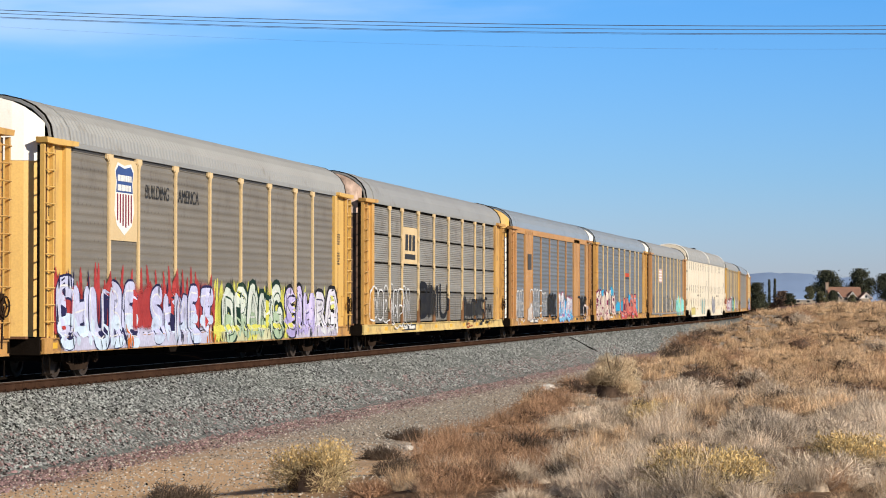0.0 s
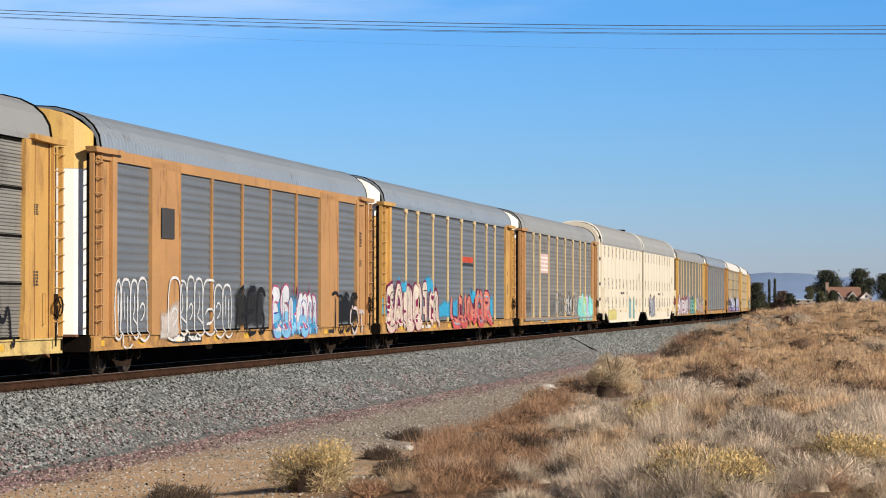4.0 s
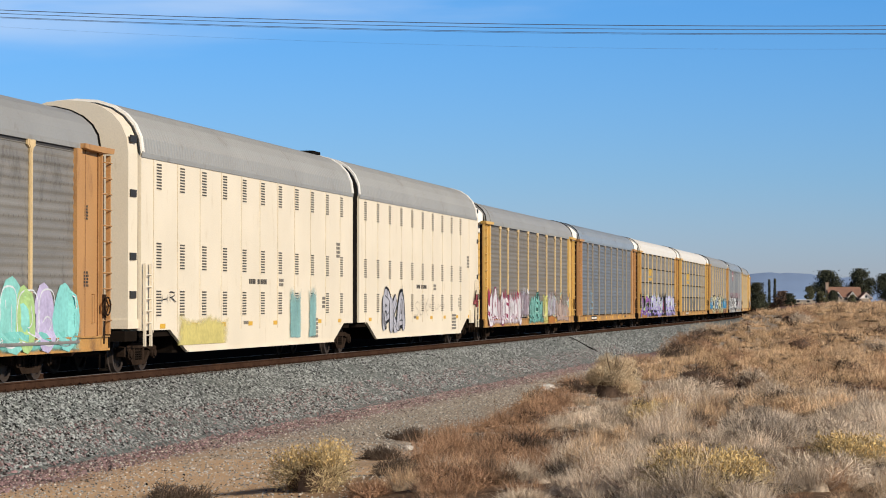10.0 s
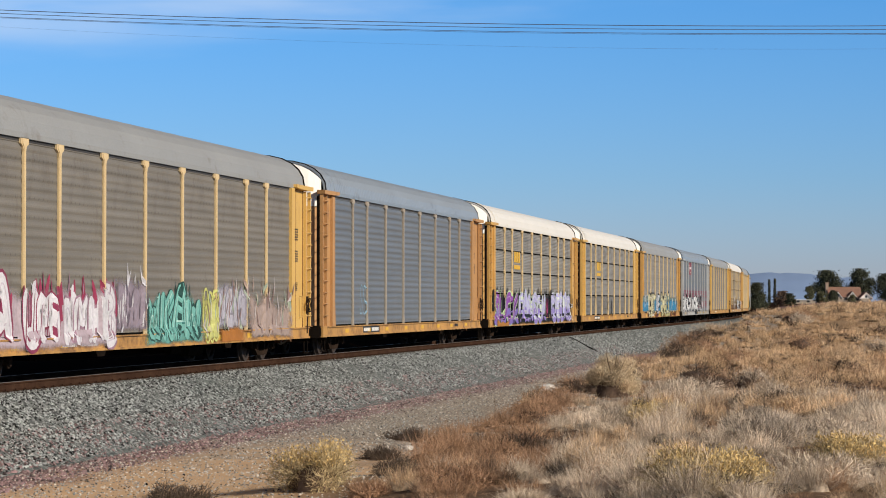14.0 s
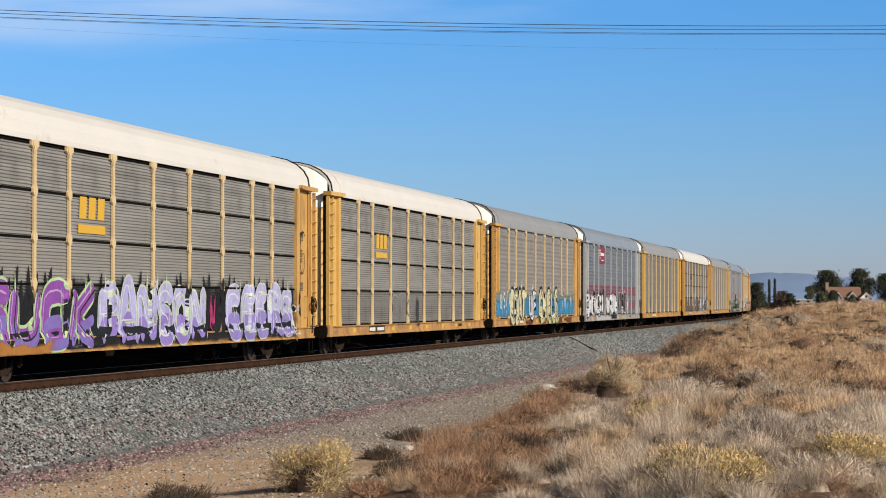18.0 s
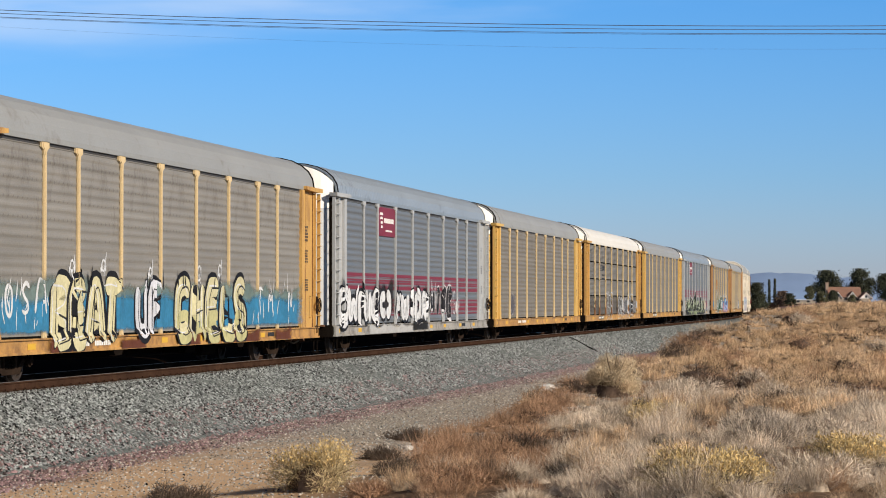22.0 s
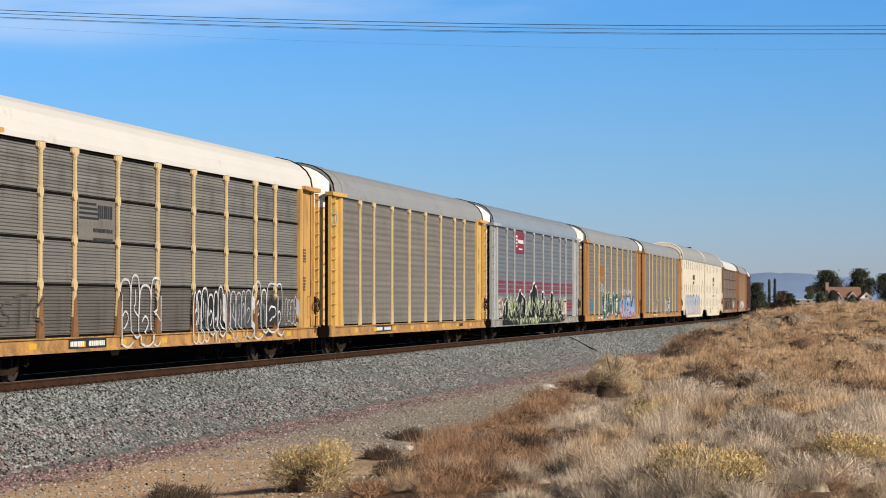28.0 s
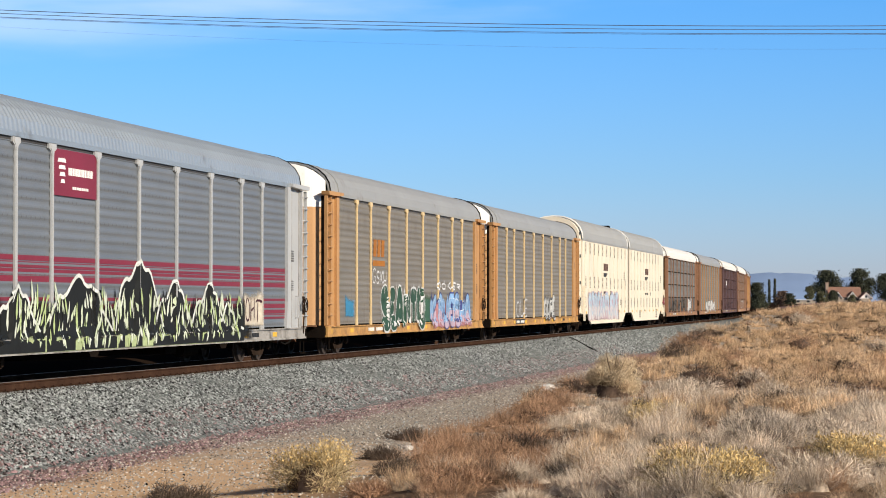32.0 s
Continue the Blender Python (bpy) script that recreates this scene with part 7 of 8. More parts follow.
def common_marks(car, spec, seed):
    """What every car carries: reflectors and marks along the sill, service stencils on the corner plates."""
    rng = np.random.RandomState(seed)
    dark = spec.get("sill", SILL) is MAROON_P
    for i in range(9):
        x = -12.6 + i * 2.9 + rng.uniform(-0.2, 0.2)
        part("reflector", mesh_of("reflector", MARK_Y, lambda: slab(Shape(), -0.22, 0.22, 0.655, 0.775, -1.461, 0.005)), car, pose(x, 0, 0))
    a = -7.2 + rng.uniform(-0.4, 0.8)
    patch = rng.rand() < 0.6
    if patch:
        solid("mark_panel", slab(Shape(), a - 0.1, a + 2.3, 0.625, 0.825, -1.461, 0.004), MARK_K, car)
    stencil(car, a, a + 0.85, 0.65, 0.80, -1.466, MARK_W, rng, name="car_mark")
    stencil(car, a + 1.15, a + 2.2, 0.65, 0.80, -1.466, MARK_W, rng, name="car_mark")
    stencil(car, 8.2, 8.9, 0.65, 0.80, -1.466, MARK_K, rng, name="owner_mark")
    for side in (-1, 1):
        for z in (1.9, 2.7, 3.3):
            if rng.rand() < 0.75:
                w = rng.uniform(0.2, 0.4)
                c = side * 12.72 if side < 0 else 12.55
                stencil(car, c - w / 2, c + w / 2, z, z + rng.uniform(0.2, 0.5), -1.441, MARK_K, rng, rows=5, name="service_stencil")


def emblem(car, x, z, r, mat, mat2, y=-1.442):
    """A round badge on a corner plate."""
    pts = lambda q: [(x + q * math.cos(2 * math.pi * k / 28), z + q * 1.25 * math.sin(2 * math.pi * k / 28)) for k in range(28)]
    e = solid("emblem", Shape().prism(pts(r), "y", y, y - 0.004), mat, car)
    solid("emblem_ring", Shape().prism(pts(r * 0.66), "y", y - 0.004, y - 0.007), mat2, e)
    slab_s = Shape().box(x - r * 0.3, x + r * 0.3, y - 0.010, y - 0.007, z - r * 0.5, z + r * 0.5)
    solid("emblem_bar", slab_s, mat, e)


def block_logo(car, x0, x1, z0, z1, mat, plate=None, y=-1.446, under=True):
    """A company mark, as three plain blocks and a bar under them."""
    base = car
    if plate:
        base = solid("logo_plate", Shape().box(x0 - 0.35, x1 + 0.35, y - 0.012, y, z0 - 0.45, z1 + 0.25), plate, car)
        y -= 0.012
    s = Shape()
    w = (x1 - x0) / 3
    for i in range(3):
        a = x0 + i * w
        s.prism([(a + 0.10 * w, z0), (a + 0.84 * w, z0), (a + 0.92 * w, z1), (a + 0.18 * w, z1)], "y", y, y - 0.006)
    lo = solid("logo", s, mat, base)
    if under:
        solid("logo_bar", Shape().box(x0, x1, y - 0.006, y, z0 - 0.30, z0 - 0.12), mat, lo)


def shield(car):
    """A plate between two posts with a shield of blue over red and white stripes."""
    pl = solid("shield_plate", Shape().box(-9.06, -7.22, -1.475, -1.445, 2.92, 4.70), PALE, car, "faded yellow plate")
    y, up = -1.475, 0.16
    o = [(-8.80, 4.30), (-8.60, 4.46), (-8.14, 4.40), (-7.68, 4.46), (-7.48, 4.30), (-7.56, 4.05), (-7.46, 3.4), (-7.62, 3.1), (-8.14, 2.88), (-8.66, 3.1), (-8.82, 3.4), (-8.72, 4.05)]
    sh = solid("shield", Shape().prism([(-8.14 + (x + 8.14) * 1.0, 3.67 + up + (z - 3.67) * 1.0) for x, z in o], "y", y, y - 0.004), MARK_W, pl)
    solid("shield_field", Shape().prism([(-8.14 + (x + 8.14) * 0.92, 3.67 + up + (z - 3.67) * 0.94) for x, z in ((-8.80, 4.30), (-8.60, 4.44), (-8.14, 4.38), (-7.68, 4.44), (-7.48, 4.30), (-7.56, 4.05), (-7.52, 3.82), (-8.76, 3.82), (-8.72, 4.05))], "y", y - 0.004, y - 0.008), MARK_B, sh)
    for i in range(6):
        x = -8.66 + i * 0.19
        solid("stripe", Shape().prism([(x, 3.94), (x + 0.09, 3.94), (x + 0.09, 3.2 + abs(x + 8.1) * 0.3), (x, 3.2 + abs(x + 8.15) * 0.3)], "y", y - 0.004, y - 0.008), RED, sh)
    rng = np.random.RandomState(5)
    for z in (4.28, 4.07):
        stencil(sh, -8.62, -7.66, z - 0.09, z + 0.10, y - 0.009, MARK_W, rng, name="shield_mark")


def stripes(car):
    """Crimson bands across the panels of the silver cars and their sign."""
    for zs in ((1.98, 2.12, 2.26, 2.40), (1.14, 1.28, 1.42, 1.56)):
        for z in zs:
            for a, b in zip(EDGES[:-1], EDGES[1:]):
                part("stripe", mesh_of("stripe_%.2f" % (b - a), RED, lambda: slab(Shape(), -(b - a) / 2 + 0.07, (b - a) / 2 - 0.07, 0, 0.122, -1.4415, 0.003)), car, pose((a + b) / 2, 0, z))
    sg = solid("sign", Shape().box(-7.04, -4.38, -1.475, -1.445, 3.74, 4.68), RED, car, "crimson sign with a white mark")
    y = -1.475
    for i in range(4):
        solid("sign_mark", Shape().prism([(-6.75 + 0.06 * i, 4.50 - 0.14 * i), (-6.35 - 0.02 * i, 4.50 - 0.14 * i), (-6.30 - 0.02 * i, 4.42 - 0.14 * i), (-6.80 + 0.06 * i, 4.42 - 0.14 * i)], "y", y, y - 0.004), MARK_W, sg)
    rng = np.random.RandomState(2)
    stencil(sg, -6.15, -4.62, 4.14, 4.36, y, MARK_W, rng, name="sign_lettering")
    stencil(sg, -5.9, -4.9, 3.88, 3.96, y, MARK_W, rng, name="sign_lettering")


def painted():
    cars = [c for c, *_ in TRAIN]
    n = 0
    by = {}
    for front, spec in CARS:        # number the things as they follow one another
        by[front] = n
        n += 2 if spec is None else 1
    car = lambda front: cars[by[front]]
    R = np.random.RandomState
    K, W = (0.015, 0.015, 0.018), (0.72, 0.72, 0.72)
    lilac, white, cream = (0.52, 0.50, 0.74), (0.70, 0.70, 0.74), (0.66, 0.60, 0.36)
    for i, (front, spec) in enumerate(CARS):
        if spec:
            common_marks(car(front), spec, 100 + i)
    # shield car
    c, r = car(45.9), R(1)
    shield(c)
    letters(c, "BUILDING", -6.55, 3.93, 0.44, -1.448, MARK_K)
    letters(c, "AMERICA", -4.0, 3.93, 0.44, -1.448, MARK_K)
    smear(c, A, r, -12.9, -1.0, 0.9, 2.05, (0.42, 0.05, 0.05), 0.2)
    flames(c, A, r, -12.6, -1.1, 0.95, 2.3, (0.42, 0.05, 0.05), 34)
    smear(c, A, r, -1.0, 7.0, 0.6, 2.0, (0.60, 0.58, 0.10), 0.2)
    flames(c, A, r, -0.9, 7.4, 0.6, 2.05, (0.66, 0.64, 0.12), 36)
    flames(c, A, r, 8.4, 11.8, 1.2, 2.05, (0.60, 0.60, 0.18), 10)
    piece(c, A, r, -12.6, -6.9, 0.58, 2.1, "CHUBE", (0.53, 0.55, 0.76), (0.02, 0.02, 0.07), W, second=(0.58, 0.70, 0.84))
    piece(c, A, r, -6.3, -1.1, 0.60, 1.98, "SHMET", (0.52, 0.53, 0.76), (0.02, 0.02, 0.07), W, second=(0.55, 0.64, 0.82))
    piece(c, A, r, -0.4, 5.9, 0.58, 2.08, "DRAMG", (0.62, 0.68, 0.60), (0.012, 0.035, 0.026), W, second=(0.40, 0.52, 0.36), rim=0.13, inner=(0.02, 0.06, 0.04), fat=0.40)
    for q in (-7.6, -1.4):
        slashes(c, A, r, q - 0.4, q + 0.4, 0.56, 0.62, ((0.62, 0.16, 0.03),), 7, 0.10, 0.0122)
    piece(c, A, r, 5.9, 9.4, 0.58, 2.05, "SAH", (0.56, 0.50, 0.78), K, W, second=(0.46, 0.40, 0.72), rim=0.10, inner=(0.05, 0.04, 0.12))
    piece(c, A, r, 9.3, 12.3, 0.58, 1.95, "RA", (0.68, 0.66, 0.76), K, W, second=white, rim=0.10, inner=(0.05, 0.04, 0.10))
    for a, b, tone in ((-12.6, -1.2, (0.56, 0.56, 0.74)), (-0.9, 6.2, (0.64, 0.64, 0.40)), (5.6, 12.4, (0.60, 0.56, 0.72))):
        smear(c, A, r, a, b, 0.54, 0.98, tone, 0.05, lift=0.002)
        slashes(c, A, r, a + 0.4, b - 0.4, 0.55, 0.62, (K,), 14, 0.05, 0.0125)
    # finely ribbed car with a pale plate
    c, r = car(74.9), R(2)
    block_logo(c, -6.6, -4.8, 3.35, 3.9, MARK_K, PALE)
    loops(c, B, r, -12.2, -9.3, 0.95, 2.15, W, 4, 0.065)
    loops(c, B, r, -9.0, -5.7, 0.75, 2.2, W, 5, 0.065)
    smear(c, B, r, -4.4, -1.0, 1.0, 2.3, (0.03, 0.03, 0.03), 0.2)
    tag_lines(c, B, r, -4.3, 1.5, 1.0, 2.3, K, 3, 0.24, word="BMU")
    smear(c, B, r, 4.4, 9.2, 1.0, 1.75, (0.04, 0.04, 0.04), 0.2)
    tag_lines(c, B, r, 4.3, 11.2, 0.75, 1.75, K, 7, 0.13)
    tag_lines(c, B, r, -12.75, -12.3, 2.0, 2.9, (0.45, 0.10, 0.03), 1, 0.05)
    tag_lines(c, B, r, 5.0, 6.6, 0.6, 0.85, (0.40, 0.08, 0.03), 2, 0.06)
    # car with wide columns
    c, r = car(104.0), R(3)
    solid("logo_plate", Shape().box(-8.55, -7.55, -1.532, -1.524, 3.05, 3.75), SEAM, c)
    loops(c, C, r, -11.9, -9.4, 0.62, 2.15, W, 4, 0.07)
    smear(c, C, r, -8.6, -7.2, 0.7, 1.5, (0.62, 0.55, 0.50), 0.2)
    loops(c, C, r, -8.0, -2.4, 0.72, 2.2, W, 7, 0.07)
    smear(c, C, r, -2.2, 1.0, 0.9, 2.0, (0.03, 0.03, 0.03), 0.25)
    tag_lines(c, C, r, -2.0, 1.0, 0.75, 2.0, K, 3, 0.14)
    smear(c, C, r, 1.2, 6.9, 0.6, 1.75, (0.06, 0.30, 0.55), 0.2)
    piece(c, C, r, 1.4, 6.8, 0.60, 2.0, "ESHOM", (0.68, 0.70, 0.74), (0.42, 0.10, 0.20), None, second=(0.22, 0.52, 0.76), inner=(0.06, 0.06, 0.30))
    smear(c, C, r, 9.4, 11.8, 0.9, 1.9, (0.02, 0.02, 0.022), 0.25)
    tag_lines(c, C, r, 8.4, 11.9, 0.7, 1.9, K, 4, 0.12)
    tag_lines(c, C, r, 11.0, 13.0, 0.6, 1.4, (0.6, 0.5, 0.48), 2, 0.16)
    # red and blue graffiti
    c, r = car(132.7), R(4)
    solid("painted_patch", Shape().box(1.7, 4.1, -1.4475, -1.4445, 3.12, 3.34), spray(0.60, 0.08, 0.04), c)
    solid("painted_patch", Shape().box(1.6, 4.15, -1.4475, -1.4445, 2.98, 3.10), MARK_K, c)
    cyan = (0.05, 0.40, 0.66)
    for a, b, z0, z1 in ((-13.1, -11.9, 1.1, 1.75), (-10.4, -9.2, 1.9, 2.35), (-6.0, -4.4, 1.9, 2.4), (-3.3, -0.9, 1.0, 1.6), (-1.0, 0.7, 1.0, 1.75), (3.4, 5.0, 1.5, 2.05), (7.0, 8.8, 0.95, 1.9)):
        smear(c, A, r, a, b, z0, z1, cyan, 0.15)
    piece(c, A, r, -12.7, -3.1, 0.58, 2.22, "SABOIM", (0.68, 0.58, 0.50), (0.20, 0.02, 0.08), (0.76, 0.70, 0.48), second=(0.66, 0.50, 0.42), inner=(0.10, 0.03, 0.04), fat=0.46, rim=0.10)
    piece(c, A, r, -1.1, 8.5, 0.58, 2.1, "LUNOR", (0.62, 0.20, 0.15), (0.14, 0.02, 0.06), (0.72, 0.42, 0.30), second=(0.60, 0.11, 0.10), inner=cyan, fat=0.42, rim=0.07)
    # placard and mint graffiti
    c, r = car(161.7), R(5)
    pl = solid("placard", Shape().box(-6.95, -4.45, -1.455, -1.4445, 2.95, 3.85), spray(0.74, 0.52, 0.50), c, "faded pink and white placard")
    for j in range(4):
        stencil(pl, -6.8, -4.6, 3.05 + j * 0.19, 3.16 + j * 0.19, -1.455, MARK_W, r, name="placard_line")
    tag_lines(c, A, r, -11.6, -9.9, 1.0, 2.0, (0.08, 0.08, 0.085), 3, 0.05)
    tag_lines(c, A, r, -11.4, -9.9, 1.2, 1.8, (0.08, 0.08, 0.085), 3, 0.06)
    tag_lines(c, A, r, -3.8, -2.0, 0.95, 1.9, (0.08, 0.08, 0.085), 4, 0.05)
    loops(c, A, r, -1.6, 1.2, 0.95, 2.15, (0.42, 0.40, 0.37), 5, 0.07)
    loops(c, A, r, -1.5, 1.3, 1.0, 2.0, (0.04, 0.04, 0.04), 6, 0.05)
    piece(c, A, r, 1.4, 3.9, 0.95, 2.0, "SMEN", (0.62, 0.62, 0.62), K, W, fat=0.30, rim=0.06)
    loops(c, A, r, 4.2, 5.8, 1.0, 2.1, (0.60, 0.52, 0.48), 3, 0.07)
    smear(c, A, r, 5.9, 12.1, 0.56, 1.6, (0.22, 0.60, 0.54), 0.3)
    for k, (a, b, t, col) in enumerate(((6.1, 7.6, 1.75, (0.24, 0.62, 0.56)), (7.2, 9.0, 2.05, (0.28, 0.66, 0.60)), (8.3, 9.3, 1.9, (0.42, 0.62, 0.26)), (9.2, 10.6, 1.95, (0.56, 0.50, 0.72)), (10.3, 11.9, 1.95, (0.26, 0.66, 0.62)))):
        paint_mesh("graffiti_bubble", [stroke([((a + b) / 2, 0.6), ((a + b) / 2 + 0.1, (0.6 + t) / 2), ((a + b) / 2 - 0.05, t)], b - a, (b - a) * 0.8, 7, 0.1, 2)], spray(*col), c, skin(A), 0.003 + 0.0012 * k)
    loops(c, A, r, 6.3, 11.7, 0.7, 1.85, (0.72, 0.76, 0.78), 5, 0.04)
    # cream articulated cars
    for f0, k in ((191.2, 6), (584.1, 19)):
        u0, u1, r = cars[by[f0]], cars[by[f0] + 1], R(k)
        for u in (u0, u1):
            for j in range(8):
                part("reflector", mesh_of("reflector_tall", MARK_Y, lambda: slab(Shape(), -0.2, 0.2, 0.98, 1.09, -1.501, 0.005)), u, pose(-9 + j * 2.55, 0, 0))
            stencil(u, -1.5, -0.85, 2.03, 2.22, -1.5015, SLOT, r, name="car_mark")
            stencil(u, -0.65, 0.3, 2.03, 2.22, -1.5015, SLOT, r, name="car_mark")
            for a, z, w, rows in ((-5.0, 0.6, 0.8, 4), (-2.0, 1.0, 0.5, 1), (1.6, 2.0, 0.5, 2), (5.2, 0.55, 0.9, 5), (8.4, 2.9, 0.5, 4), (6.6, 1.4, 0.4, 3)):
                stencil(u, a, a + w, z, z + 0.12 * rows, -1.5015, GALV_W, r, rows, name="service_stencil")
        if k == 6:
            smear(u0, "tall", r, -8.0, -3.4, 0.42, 1.25, (0.72, 0.62, 0.22), 0.12)
            for a, b in ((2.75, 3.95), (4.95, 5.75)):
                smear(u0, "tall", r, a, b, 0.45, 2.0, (0.26, 0.48, 0.47), 0.08, name="graffiti_stroke", lift=0.002 * a)
            tag_lines(u0, "tall", r, -9.2, -8.0, 1.55, 1.85, K, 2, 0.03)
            piece(u1, "tall", r, -7.35, -3.55, 0.40, 2.0, "PKA", (0.50, 0.50, 0.56), K, None, fat=0.42, rim=0.09, inner=(0.10, 0.10, 0.11))
            ring = [(-6.75 + 0.20 * math.cos(q), 1.0 + 0.30 * math.sin(q)) for q in np.linspace(0, 6.4, 14)]
            paint_mesh("graffiti_ring", [stroke(ring, 0.07, 0.06, 3, 0.06, 1)], spray(*K), u1, skin("tall"), 0.013)
            tag_lines(u1, "tall", r, -2.0, 0.6, 1.1, 1.7, (0.50, 0.44, 0.36), 3, 0.025, word="SUK")
            tag_lines(u1, "tall", r, 0.0, 3.6, 1.3, 1.6, (0.50, 0.44, 0.36), 6, 0.02)
        else:
            for u in (u0, u1):
                solid("logo", Shape().box(-1.5, 0.5, -1.506, -1.4995, 3.35, 3.75), spray(0.13, 0.07, 0.05), u, "plain dark brown block mark")
                solid("logo_bar", Shape().prism([(-1.5, 3.22), (0.3, 3.22), (-0.3, 3.0), (-1.5, 3.0)], "y", -1.4995, -1.506), MARK_K, u)
            smear(u0, "tall", r, -8.8, 6.0, 0.5, 2.0, (0.60, 0.44, 0.46), 0.35)
            piece(u0, "tall", r, -8.5, 5.5, 0.6, 2.2, "SOREANTUSKE", (0.44, 0.56, 0.66), (0.55, 0.36, 0.42), W, second=(0.66, 0.62, 0.60))
    # white and teal graffiti
    c, r = car(236.2), R(7)
    emblem(c, -12.62, 4.15, 0.30, spray(0.05, 0.16, 0.42), MARK_W)
    pale, wine = (0.72, 0.69, 0.72), (0.26, 0.05, 0.10)
    smear(c, A, r, -12.3, -3.4, 0.6, 1.9, (0.52, 0.42, 0.46), 0.2)
    flames(c, A, r, -12.0, -9.8, 1.2, 2.12, (0.34, 0.05, 0.10), 8)
    flames(c, A, r, -9.2, -3.6, 1.2, 2.02, (0.34, 0.05, 0.10), 16)
    piece(c, A, r, -12.3, -9.6, 0.58, 2.08, "EA", pale, wine, W, fat=0.40, inner=(0.56, 0.48, 0.54))
    piece(c, A, r, -9.3, -7.2, 0.58, 2.0, "UM", pale, wine, W, fat=0.42, inner=(0.56, 0.48, 0.54))
    piece(c, A, r, -7.0, -3.4, 0.58, 2.0, "NMHB", pale, (0.36, 0.22, 0.28), W, fat=0.44, inner=(0.56, 0.50, 0.56))
    smear(c, A, r, -3.5, -1.3, 0.9, 2.2, (0.34, 0.28, 0.33), 0.2)
    slashes(c, A, r, -3.4, -1.3, 0.9, 2.0, ((0.62, 0.60, 0.62), (0.16, 0.13, 0.16)), 16, 0.10)
    smear(c, A, r, -1.6, 3.4, 0.56, 1.75, (0.16, 0.40, 0.35), 0.3)
    piece(c, A, r, -1.4, 3.1, 0.56, 1.95, "WKAW", (0.20, 0.48, 0.42), (0.03, 0.08, 0.07), (0.45, 0.70, 0.62), fat=0.40, inner=(0.05, 0.20, 0.18))
    smear(c, A, r, 3.2, 4.5, 0.6, 1.9, (0.60, 0.60, 0.22), 0.15)
    loops(c, A, r, 3.3, 4.4, 0.65, 1.9, (0.62, 0.62, 0.20), 3, 0.08)
    smear(c, A, r, 4.3, 7.2, 0.9, 2.05, (0.42, 0.40, 0.46), 0.2)
    piece(c, A, r, 4.4, 7.0, 0.95, 2.0, "NEM", (0.48, 0.46, 0.52), (0.28, 0.26, 0.30), None, fat=0.34)
    slashes(c, A, r, 3.2, 11.8, 0.65, 1.85, ((0.50, 0.38, 0.32), (0.40, 0.46, 0.36), (0.58, 0.52, 0.50), (0.30, 0.20, 0.18)), 26, 0.10)
    smear(c, A, r, 7.2, 12.0, 0.6, 1.75, (0.44, 0.34, 0.30), 0.3)
    smear(c, A, r, 4.6, 6.8, 0.56, 0.86, (0.50, 0.20, 0.05), 0.1, lift=0.013)
    # clean bluish car
    c, r = car(264.9), R(8)
    tag_lines(c, A, r, -8.1, -7.2, 1.2, 2.2, (0.30, 0.46, 0.58), 2, 0.06)
    # purple graffiti on black
    c, r = car(293.9), R(9)
    block_logo(c, -6.5, -4.75, 3.32, 3.78, MARK_Y)
    smear(c, B, r, -12.3, 12.0, 0.5, 2.05, (0.018, 0.018, 0.02), 0.26)
    flames(c, B, r, -12.2, 12.0, 1.2, 2.2, (0.018, 0.018, 0.02), 60)
    piece(c, B, r, -12.2, -5.3, 0.60, 2.02, "SUCK", (0.26, 0.08, 0.36), (0.46, 0.62, 0.34), (0.50, 0.34, 0.60), second=(0.22, 0.16, 0.46), fat=0.44, rim=0.06, inner=(0.02, 0.02, 0.03))
    piece(c, B, r, -5.3, 3.0, 0.60, 2.1, "PANSON", (0.46, 0.44, 0.72), (0.58, 0.66, 0.52), (0.70, 0.72, 0.74), second=(0.30, 0.22, 0.56), fat=0.46, rim=0.05, inner=(0.55, 0.66, 0.36))
    slashes(c, B, r, 3.2, 3.7, 0.8, 1.7, ((0.45, 0.05, 0.16),), 9, 0.16)
    piece(c, B, r, 4.6, 11.7, 0.62, 2.05, "CEERS", (0.47, 0.45, 0.72), (0.60, 0.64, 0.62), (0.70, 0.72, 0.74), second=(0.30, 0.24, 0.56), fat=0.46, rim=0.05, inner=(0.58, 0.66, 0.40))
    tag_lines(c, B, r, 10.2, 12.2, 0.62, 0.85, W, 5, 0.04)
    tag_lines(c, B, r, 11.0, 12.0, 1.3, 1.6, W, 3, 0.04)
    smear(c, B, r, -11.6, -8, 0.5, 0.75, (0.45, 0.2, 0.05), 0.12, lift=0.016)
    tag_lines(c, B, r, 12.15, 12.85, 2.3, 3.6, K, 1, 0.05)
    # four-row car with yellow mark
    c, r = car(322.8), R(10)
    block_logo(c, -6.5, -4.75, 3.32, 3.78, MARK_Y)
    tag_lines(c, B, r, -4.2, -0.6, 1.0, 1.9, (0.36, 0.36, 0.36), 3, 0.05)
    smear(c, B, r, 0.1, 0.6, 0.7, 1.9, (0.05, 0.05, 0.05), 0.3)
    # cream letters on a blue band
    c, r = car(352.1), R(11)
    emblem(c, -12.62, 4.1, 0.32, spray(0.08, 0.30, 0.50), MARK_W)
    smear(c, A, r, -13.0, 12.0, 1.2, 2.05, (0.18, 0.24, 0.22), 0.18)
    smear(c, A, r, -13.0, 12.0, 0.93, 1.75, (0.05, 0.24, 0.42), 0.12, lift=0.002)
    for a, b in ((-8.9, -7.2), (-4.4, -2.6), (0.6, 1.7), (4.4, 7.4), (8.8, 10.6)):
        smear(c, A, r, a, b, 0.5, 0.80, (0.15, 0.05, 0.03), 0.1)
